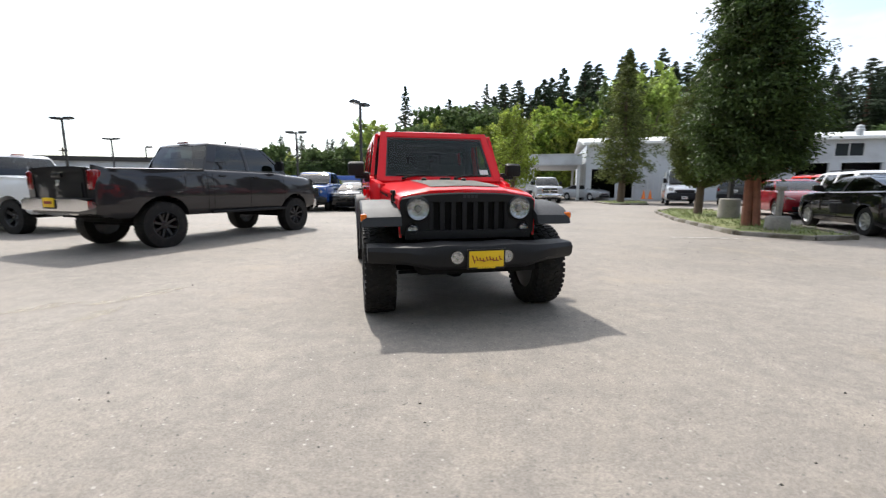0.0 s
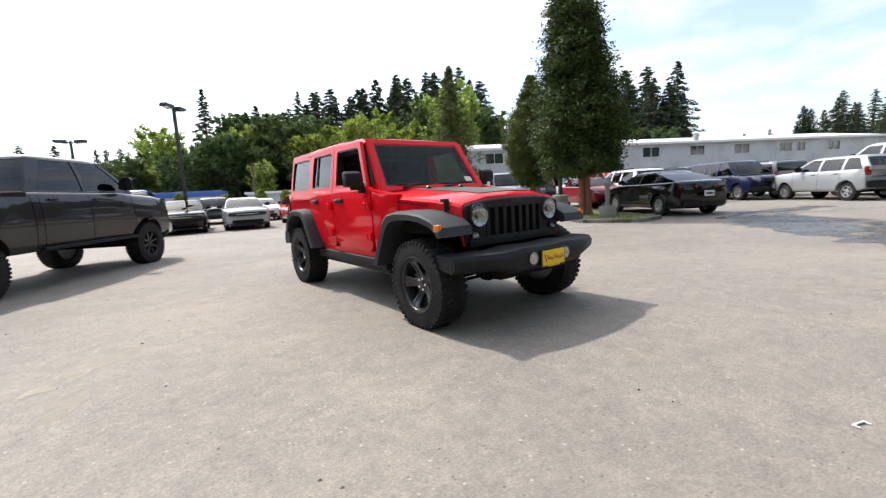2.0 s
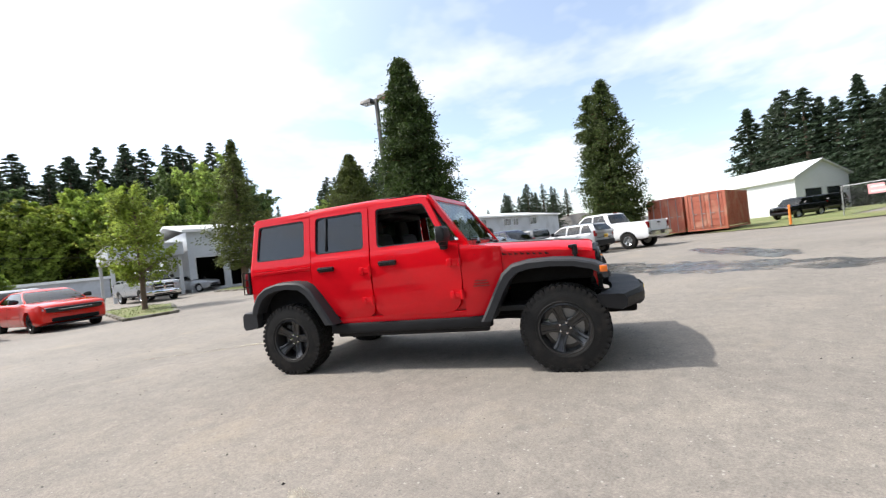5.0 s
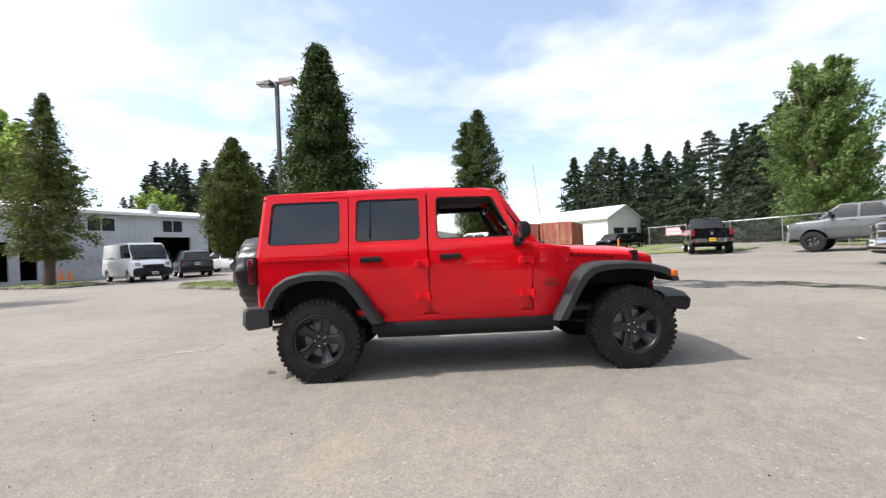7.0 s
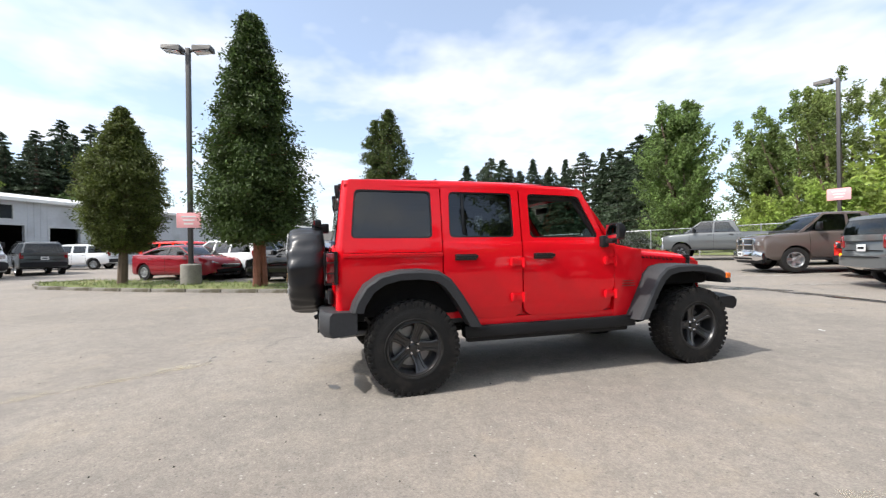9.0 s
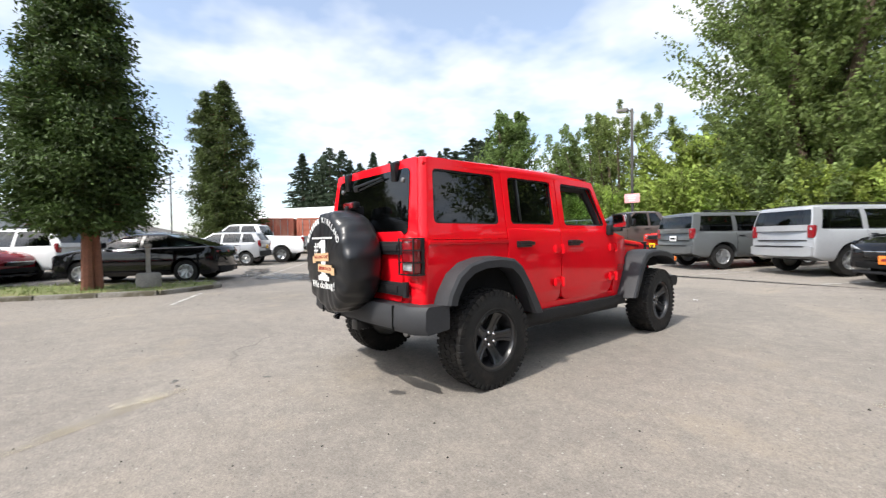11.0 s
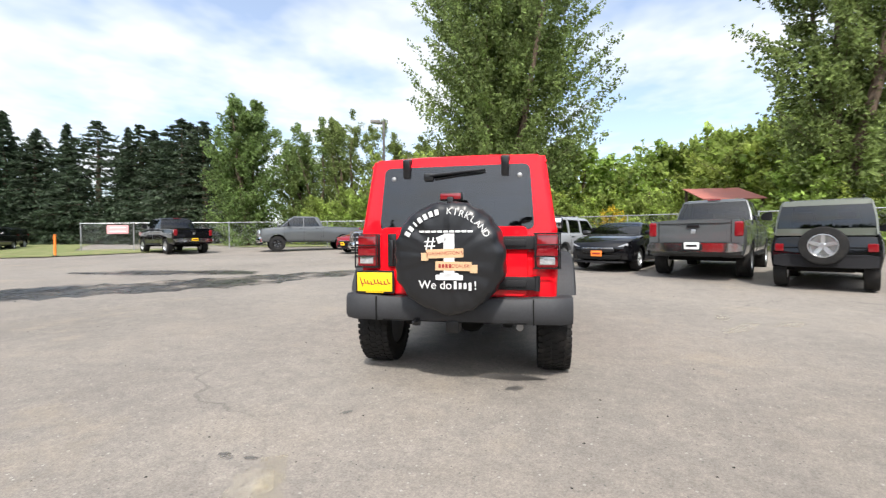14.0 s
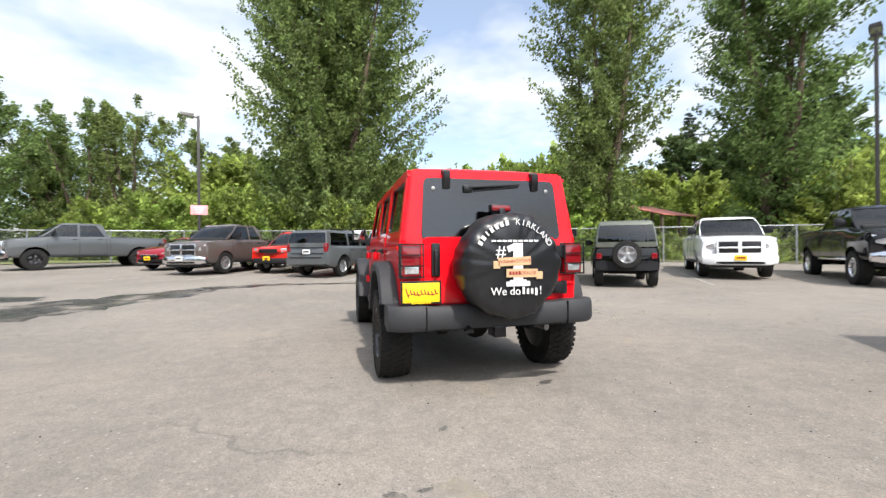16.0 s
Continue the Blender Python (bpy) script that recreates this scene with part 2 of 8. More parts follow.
def lathe(bm, prof, seg=32, m=None, caps=True):
    """Profile of (radius, along) turned about the y axis."""
    rings = []
    for r, y in prof:
        rings.append([bm.verts.new((r * math.cos(2 * math.pi * i / seg), y, r * math.sin(2 * math.pi * i / seg))) for i in range(seg)])
    new_v = [v for q in rings for v in q]
    for a, b in zip(rings, rings[1:]):
        for i in range(seg):
            j = (i + 1) % seg
            bm.faces.new((a[i], a[j], b[j], b[i]))
    if caps:
        bm.faces.new(rings[0]); bm.faces.new(rings[-1][::-1])
    if m is not None:
        bmesh.ops.transform(bm, matrix=m, verts=new_v)


def rod(bm, a, b, r0, r1=None, seg=10):
    a, b = Vector(a), Vector(b)
    r1 = r0 if r1 is None else r1
    d = b - a
    q = d.to_track_quat("Z", "Y").to_matrix().to_4x4()
    bmesh.ops.create_cone(bm, cap_ends=True, segments=seg, radius1=r0, radius2=r1, depth=d.length, matrix=Matrix.Translation((a + b) / 2) @ q)


def loft(bm, rings, closed=True, caps=True):
    rv = [[bm.verts.new(p) for p in r] for r in rings]
    n = len(rings[0])
    for a, b in zip(rv, rv[1:]):
        for i in range(n if closed else n - 1):
            j = (i + 1) % n
            bm.faces.new((a[i], a[j], b[j], b[i]))
    if caps:
        bm.faces.new(rv[0]); bm.faces.new(rv[-1][::-1])
    return rv


def mirror_y(bm):
    r = bmesh.ops.duplicate(bm, geom=list(bm.verts) + list(bm.edges) + list(bm.faces))
    vs = [g for g in r["geom"] if isinstance(g, bmesh.types.BMVert)]
    bmesh.ops.scale(bm, vec=(1, -1, 1), verts=vs)


def text_part(name, words, size, m, material, parent=None, label="", extrude=0.001):
    cu = bpy.data.curves.new(name, "FONT")
    cu.body, cu.size, cu.extrude, cu.align_x, cu.align_y = words, size, extrude, "CENTER", "CENTER"
    tmp = new("lettering_source", cu)
    me = bpy.data.meshes.new_from_object(tmp.evaluated_get(bpy.context.evaluated_depsgraph_get()))
    bpy.data.objects.remove(tmp)
    bpy.data.curves.remove(cu)
    me.materials.clear(); me.materials.append(material)
    ob = new(name, me)
    if parent is not None:
        ob.parent = parent
    ob.matrix_basis = m
    if label:
        tagged(ob, label)
    return ob


# ---- the ground ----
def ground_z(x, y):
    """Level round the jeep, rising gently to the far side of the lot."""
    s = 3.0 - y
    rise = 0.027 * (0.5 * (s + math.sqrt(s * s + 2.0)))
    e = x - 3.0
    rise += 0.0075 * (0.5 * (e + math.sqrt(e * e + 2.0)))
    rise = min(max(rise, 0.0), 0.62) - 0.012
    # wooded hill to the north
    d = math.hypot(x, y)
    if y > 30 and d > 72:
        t = min(1.0, (d - 72) / 40)
        rise += 6.0 * t * t * (3 - 2 * t) * min(1.0, max(0.0, (math.degrees(math.atan2(x, y)) + 30) / 30))
    return rise


def on_ground(x, y, heading, dz=0.0):
    return pose(x, y, ground_z(x, y) + dz, 0, 0, heading)


# ---- ground ----
def asphalt():
    m = bpy.data.materials.new("worn_asphalt")
    m.use_nodes = True
    n, l = m.node_tree.nodes, m.node_tree.links
    b = n["Principled BSDF"]
    tc = n.new("ShaderNodeTexCoord")
    def noise_(sc, det=5, rough=0.55):
        q = n.new("ShaderNodeTexNoise"); q.inputs["Scale"].default_value = sc; q.inputs["Detail"].default_value = det; q.inputs["Roughness"].default_value = rough
        l.new(tc.outputs["Object"], q.inputs["Vector"]); return q.outputs["Fac"]
    def ramp(src, p0, p1, c0, c1):
        r = n.new("ShaderNodeValToRGB"); e = r.color_ramp.elements
        e[0].position, e[1].position = p0, p1
        e[0].color, e[1].color = (*c0, 1), (*c1, 1)
        l.new(src, r.inputs[0]); return r.outputs[0]
    def mix(fac, a, c, blend="MIX"):
        x = n.new("ShaderNodeMix"); x.data_type = "RGBA"; x.blend_type = blend
        if isinstance(fac, float): x.inputs[0].default_value = fac
        else: l.new(fac, x.inputs[0])
        for k, v in ((6, a), (7, c)):
            if isinstance(v, tuple): x.inputs[k].default_value = (*v, 1)
            else: l.new(v, x.inputs[k])
        return x.outputs[2]
    base = ramp(noise_(0.22, 9, 0.62), 0.3, 0.70, (0.176, 0.158, 0.139), (0.258, 0.234, 0.207))
    blot = ramp(noise_(0.9, 4), 0.55, 0.75, (0, 0, 0), (1, 1, 1))
    base = mix(blot, base, mix(0.5, base, (0.265, 0.235, 0.20)))
    mott = ramp(noise_(5.5, 6, 0.7), 0.30, 0.70, (0.72, 0.72, 0.73), (1.24, 1.22, 1.19))
    base = mix(0.6, base, mott, "MULTIPLY")
    dust = ramp(noise_(0.45, 6, 0.65), 0.50, 0.68, (0, 0, 0), (0.55, 0.55, 0.55))
    base = mix(dust, base, (0.245, 0.212, 0.176))
    cell = n.new("ShaderNodeTexVoronoi"); cell.feature = "DISTANCE_TO_EDGE"; cell.inputs["Scale"].default_value = 0.32
    bend = n.new("ShaderNodeTexNoise"); bend.inputs["Scale"].default_value = 1.6; bend.inputs["Detail"].default_value = 6
    shift = n.new("ShaderNodeVectorMath"); shift.operation = "MULTIPLY_ADD"; shift.inputs[1].default_value = (0.9, 0.9, 0.0)
    l.new(tc.outputs["Object"], bend.inputs["Vector"])
    l.new(bend.outputs["Color"], shift.inputs[0]); l.new(tc.outputs["Object"], shift.inputs[2])
    l.new(shift.outputs[0], cell.inputs["Vector"])
    crack = ramp(cell.outputs["Distance"], 0.002, 0.007, (1, 1, 1), (0, 0, 0))
    worn = ramp(noise_(0.17, 3), 0.52, 0.62, (0, 0, 0), (0.5, 0.5, 0.5))
    base = mix(mix(1.0, crack, worn, "MULTIPLY"), base, (0.075, 0.07, 0.065))
    grit = ramp(noise_(85, 4, 0.75), 0.32, 0.70, (0.45, 0.45, 0.45), (1.5, 1.48, 1.45))
    base = mix(0.58, base, grit, "MULTIPLY")
    vor = n.new("ShaderNodeTexVoronoi"); vor.inputs["Scale"].default_value = 55
    l.new(tc.outputs["Object"], vor.inputs["Vector"])
    chips = ramp(vor.outputs["Distance"], 0.04, 0.12, (1, 1, 1), (0, 0, 0))
    sel = ramp(noise_(7, 2), 0.56, 0.62, (0, 0, 0), (1, 1, 1))
    base = mix(mix(1.0, chips, sel, "MULTIPLY"), base, (0.36, 0.34, 0.31))
    lump = ramp(noise_(24, 5, 0.7), 0.34, 0.66, (0.70, 0.70, 0.70), (1.26, 1.25, 1.22))
    base = mix(0.4, base, lump, "MULTIPLY")
    for sc, lim, tone in ((34.0, 0.93, (0.34, 0.32, 0.285)), (38.0, 0.91, (0.10, 0.095, 0.088))):
        st = n.new("ShaderNodeTexVoronoi"); st.inputs["Scale"].default_value = sc
        l.new(tc.outputs["Object"], st.inputs["Vector"])
        pick = n.new("ShaderNodeSeparateColor"); l.new(st.outputs["Color"], pick.inputs[0])
        near = ramp(st.outputs["Distance"], 0.16, 0.30, (1, 1, 1), (0, 0, 0))
        few = ramp(pick.outputs[0], lim, lim + 0.02, (0, 0, 0), (1, 1, 1))
        base = mix(mix(1.0, near, few, "MULTIPLY"), base, tone)
    warm = ramp(noise_(0.62, 7, 0.7), 0.56, 0.74, (0, 0, 0), (0.6, 0.6, 0.6))
    base = mix(warm, base, mix(0.62, base, (0.36, 0.29, 0.20)))
    spots = ramp(noise_(2.3, 2), 0.70, 0.76, (0, 0, 0), (0.4, 0.4, 0.4))
    base = mix(spots, base, (0.10, 0.095, 0.088))
    l.new(base, b.inputs["Base Color"])
    b.inputs["Roughness"].default_value = 0.85
    bp = n.new("ShaderNodeBump"); bp.inputs["Strength"].default_value = 0.35; bp.inputs["Distance"].default_value = 0.006
    l.new(noise_(110, 4, 0.7), bp.inputs["Height"]); l.new(bp.outputs[0], b.inputs["Normal"])
    return m


M["asphalt"] = asphalt()
M["oil"] = mat("wet_asphalt", (0.055, 0.052, 0.049), rough=0.34, vary=0.3, scale=2.5, bump=0.15, bump_scale=80, stain=((0.15, 0.14, 0.128), 1.3, 0.47, 0.60))
def film(name, color, rough, lo, hi, scale, most=1.0):
    """Thin stain or damp film that breaks up and lets the dry ground show."""
    m = mat(name, color, rough=rough, vary=0.35, scale=2.5, bump=0.15, bump_scale=80)
    n, l = m.node_tree.nodes, m.node_tree.links
    tc = n.new("ShaderNodeTexCoord")
    nz = n.new("ShaderNodeTexNoise"); nz.inputs["Scale"].default_value = scale; nz.inputs["Detail"].default_value = 9; nz.inputs["Roughness"].default_value = 0.68
    l.new(tc.outputs["Object"], nz.inputs["Vector"])
    rp = n.new("ShaderNodeMapRange")
    rp.inputs["From Min"].default_value, rp.inputs["From Max"].default_value, rp.inputs["To Max"].default_value = lo, hi, most
    l.new(nz.outputs["Fac"], rp.inputs["Value"])
    tr = n.new("ShaderNodeBsdfTransparent")
    mx = n.new("ShaderNodeMixShader")
    l.new(rp.outputs[0], mx.inputs[0]); l.new(tr.outputs[0], mx.inputs[1]); l.new(n["Principled BSDF"].outputs[0], mx.inputs[2])
    l.new(mx.outputs[0], n["Material Output"].inputs[0])
    return m


M["wet"] = film("damp_film", (0.050, 0.047, 0.043), 0.28, 0.37, 0.56, 1.15)
M["pale_dust"] = film("pale_dust", (0.40, 0.36, 0.285), 0.9, 0.38, 0.66, 5.0, 0.75)
M["old_yellow"] = film("worn_yellow_paint", (0.36, 0.31, 0.20), 0.9, 0.42, 0.74, 4.0, 0.5)
M["grey_stain"] = film("dull_stain", (0.12, 0.115, 0.105), 0.7, 0.30, 0.55, 9.0, 0.8)
M["concrete"] = mat("weathered_concrete", (0.23, 0.215, 0.19), rough=0.9, vary=0.3, scale=3, bump=0.3, bump_scale=50)
M["kerb"] = mat("dirty_kerb_stone", (0.20, 0.185, 0.16), rough=0.9, vary=0.35, scale=3, bump=0.4, bump_scale=40, stain=((0.085, 0.075, 0.05), 3.5, 0.44, 0.60))
M["grass"] = mat("grass", (0.14, 0.165, 0.05), rough=0.9, vary=0.35, scale=2.0, bump=0.4, bump_scale=40, stain=((0.24, 0.21, 0.10), 1.2, 0.5, 0.68))
M["blade"] = mat("grass_blades", (0.15, 0.19, 0.055), rough=0.8, vary=0.3, scale=1.0, island=0.35)
M["stripe"] = mat("worn_white_line", (0.46, 0.45, 0.41), rough=0.8, vary=0.3, scale=5, stain=((0.22, 0.205, 0.185), 7.0, 0.42, 0.56))


def axis(lo, hi, dense_lo, dense_hi, step, far):
    v = list(np.arange(dense_lo, dense_hi + 1e-6, step))
    x = dense_hi
    while x < hi:
        x += far; v.append(x); far *= 1.0 if x < 130 else 1.6
    x = dense_lo; far = 8
    while x > lo:
        x -= far; v.insert(0, x); far *= 1.0 if x > -130 else 1.6
    return v


gx, gy = axis(-900, 900, -30, 45, 1.5, 8), axis(-900, 900, -25, 45, 1.5, 8)
bm = bmesh.new()
gv = [[bm.verts.new((x, y, ground_z(x, y))) for x in gx] for y in gy]
for j in range(len(gy) - 1):
    for i in range(len(gx) - 1):
        bm.faces.new((gv[j][i], gv[j][i + 1], gv[j + 1][i + 1], gv[j + 1][i]))
ground = tagged(part("ground", bm, M["asphalt"], angle=80), "worn pale grey asphalt of the car lot", "ground", kind="structure")


def patch(name, outline, material, dz, label, category, kind="structure", step=0.6):
    """A sheet laid on the ground inside an outline."""
    bm = bmesh.new()
    vs = [bm.verts.new((x, y, 0)) for x, y in outline]
    bm.faces.new(vs)
    for ax in (0, 1):
        lo, hi = min(p[ax] for p in outline), max(p[ax] for p in outline)
        k = lo + step
        while k < hi:
            no = [0, 0, 0]; no[ax] = 1; co = [0, 0, 0]; co[ax] = k
            bmesh.ops.bisect_plane(bm, geom=list(bm.verts) + list(bm.edges) + list(bm.faces), plane_co=co, plane_no=no)
            k += step
    for v in bm.verts:
        v.co.z = ground_z(v.co.x, v.co.y) + dz
    return tagged(part(name, bm, material, angle=80), label, category, kind=kind)


# ---- parked vehicles ----
WHEEL = {}


def wheel_meshes(r, w, rim_mat, spokes=5, lugs=False):
    """Tyre and rim meshes, made once for each size; the outer face looks to +y."""
    key = (r, w, rim_mat.name, spokes, lugs)
    if key in WHEEL:
        return WHEEL[key]
    rr = r * ((0.575 if lugs else 0.60) if r < 0.42 else 0.56)
    bm = bmesh.new()
    h = w / 2
    lathe(bm, [(rr, -h * 0.86), (rr * 1.04, -h * 0.97), (rr * 1.10, -h * 1.0), (rr * 1.12, -h * 0.975), (r * 0.80, -h * 1.0), (r * 0.815, -h * 0.985), (r * 0.86, -h), (r * 0.962, -h * 0.93), (r * 0.985, -h * 0.7), (r, 0), (r * 0.985, h * 0.7), (r * 0.962, h * 0.93), (r * 0.86, h), (r * 0.815, h * 0.985), (r * 0.80, h * 1.0), (rr * 1.12, h * 0.975), (rr * 1.10, h * 1.0), (rr * 1.04, h * 0.97), (rr, h * 0.86), (rr, -h * 0.86)], 40, None, False)
    if lugs:
        n = 44
        for i in range(n):
            a = 2 * math.pi * i / n
            for k, (yy, sw, off) in enumerate(((-0.86, 0.24, 0), (-0.42, 0.3, 0.5), (0.0, 0.3, 0), (0.42, 0.3, 0.5), (0.86, 0.24, 0))):
                aa = a + off * 2 * math.pi / n
                tilt = 0.35 if k in (1, 3) else 0.0
                m = Matrix.Rotation(-aa, 4, "Y") @ Matrix.Translation((r * (0.999 if k in (1, 2, 3) else 0.978), yy * h, 0)) @ Matrix.Rotation(tilt, 4, "X")
                box(bm, (0, 0, 0), (0.012, sw * h * 1.25, 2 * math.pi * r / n * 0.62), 0, None)
                vs = list(bm.verts)[-8:]
                bmesh.ops.transform(bm, matrix=m, verts=vs)
            # side lugs
            m = Matrix.Rotation(-a, 4, "Y")
            for s in (-1, 1):
                box(bm, (0, 0, 0), (0.045 if i % 2 else 0.03, 0.012, 2 * math.pi * r / n * 0.5))
                bmesh.ops.transform(bm, matrix=m @ Matrix.Translation((r * 0.935, s * h * 0.965, 0)), verts=list(bm.verts)[-8:])
    t = bpy.data.meshes.new("tyre")
    bmesh.ops.recalc_face_normals(bm, faces=bm.faces)
    bm.to_mesh(t); bm.free()
    for p in t.polygons:
        p.use_smooth = True
    t.set_sharp_from_angle(angle=radians(32))
    t.materials.append(M["rubber"])
    bm = bmesh.new()
    # barrel and lip
    lathe(bm, [(rr * 0.9, -h * 0.8), (rr * 1.0, -h * 0.85), (rr * 1.0, h * 0.8), (rr * 1.03, h * 0.93), (rr * 0.97, h * 0.95), (rr * 0.93, h * 0.84), (rr * 0.90, h * 0.45), (rr * 0.88, -h * 0.1), (0.02, -h * 0.15)], 36)
    deep = lugs and spokes == 5
    if deep:
        # dished hub with five broad channelled spokes
        lathe(bm, [(0.03, h * 0.0), (rr * 0.34, h * 0.0), (rr * 0.34, h * 0.34), (rr * 0.30, h * 0.40), (rr * 0.17, h * 0.40), (rr * 0.155, h * 0.47), (rr * 0.12, h * 0.50), (0.005, h * 0.50)], 30)
        for i in range(spokes):
            m = Matrix.Rotation(-(2 * math.pi * i / spokes + math.pi / 2), 3, "Y")
            rg = []
            for q, wd, top_, dip in ((0.24, 0.20, 0.38, 0.02), (0.45, 0.165, 0.47, 0.07), (0.70, 0.185, 0.62, 0.08), (0.86, 0.235, 0.74, 0.05), (0.945, 0.28, 0.80, 0.0)):
                w_ = rr * wd
                rg.append([m @ Vector((rr * q, h * yy, zz)) for yy, zz in ((top_ - 0.34, -w_ * 1.05), (top_ - 0.03, -w_), (top_, -w_ * 0.86), (top_, -w_ * 0.5), (top_ - dip, -w_ * 0.36), (top_ - dip, w_ * 0.36), (top_, w_ * 0.5), (top_, w_ * 0.86), (top_ - 0.03, w_), (top_ - 0.34, w_ * 1.05))])
            loft(bm, rg)
    else:
        lathe(bm, [(0.03, h * 0.2), (rr * 0.30, h * 0.2), (rr * 0.30, h * 0.58), (rr * 0.22, h * 0.66), (rr * 0.14, h * 0.66), (rr * 0.13, h * 0.72), (0.005, h * 0.72)], 24)
    for i in range(0 if deep else spokes):
        a = 2 * math.pi * i / spokes + math.pi / 2
        w0, w1 = (rr * 0.20, rr * 0.15) if spokes <= 6 else (rr * 0.11, rr * 0.09)
        ring0 = [(rr * 0.2, h * 0.3, -w0), (rr * 0.2, h * 0.62, -w0 * 0.8), (rr * 0.2, h * 0.62, w0 * 0.8), (rr * 0.2, h * 0.3, w0)]
        ring1 = [(rr * 0.93, h * 0.35, -w1 * 1.25), (rr * 0.93, h * 0.78, -w1), (rr * 0.93, h * 0.78, w1), (rr * 0.93, h * 0.35, w1 * 1.25)]
        m = Matrix.Rotation(-a, 3, "Y")
        loft(bm, [[m @ Vector(p) for p in ring0], [m @ Vector(p) for p in ring1]])
        rod(bm, m @ Vector((rr * 0.2, h * 0.6, 0)), m @ Vector((rr * 0.2, h * 0.70, 0)), rr * 0.045, seg=6)
    g = bpy.data.meshes.new("rim")
    bmesh.ops.recalc_face_normals(bm, faces=bm.faces)
    bm.to_mesh(g); bm.free()
    for p in g.polygons:
        p.use_smooth = True
    g.set_sharp_from_angle(angle=radians(30))
    g.materials.append(rim_mat)
    WHEEL[key] = (t, g)
    return t, g


def add_wheel(parent, x, y, r, w, rim_mat, spokes, lugs=False, label=""):
    """A wheel at (x, y), its outer face away from the car's middle."""
    t, g = wheel_meshes(r, w, rim_mat, spokes, lugs)
    wh = new("wheel", t)
    wh.parent = parent
    wh.matrix_basis = pose(x, y, r - 0.012, 0, 17 * (1 if x > 0 else -1), 0 if y > 0 else 180)
    if label:
        tagged(wh, label)
    rim = new("rim", g)
    rim.parent = wh
    if lugs and spokes == 5:
        rr, h = r * 0.575, w / 2
        bm = bmesh.new()
        lathe(bm, [(0.05, -h * 0.05), (rr * 0.74, -h * 0.05), (rr * 0.74, -h * 0.12), (0.05, -h * 0.12)], 28)
        box(bm, (rr * 0.62, h * 0.0, rr * 0.25), (rr * 0.26, h * 0.3, rr * 0.5), 0.01)
        part("brake_disc", bm, M["steel"], wh)
        for i in range(5):
            bm = bmesh.new()
            a = 2 * math.pi * (i + 0.5) / 5 + math.pi / 2
            lathe(bm, [(0.014, h * 0.30), (0.0135, h * 0.48), (0.009, h * 0.52), (0.002, h * 0.53)], 6, Matrix.Translation((rr * 0.22 * math.cos(a), 0, rr * 0.22 * math.sin(a))))
            part("lug_nut", bm, M["chrome"], wh)
    return wh


def interp(tab, x):
    tab = sorted(tab)
    if x <= tab[0][0]:
        return tab[0][1]
    for (a, va), (b, vb) in zip(tab, tab[1:]):
        if x <= b:
            return va + (vb - va) * (x - a) / (b - a)
    return tab[-1][1]


# width of a car's flank by height, from sill to shoulder
FLANK = [(0.0, 0.90), (0.05, 0.95), (0.14, 0.978), (0.26, 0.992), (0.40, 1.0), (0.54, 1.002), (0.66, 0.998), (0.78, 0.988), (0.88, 0.975), (0.94, 0.96)]


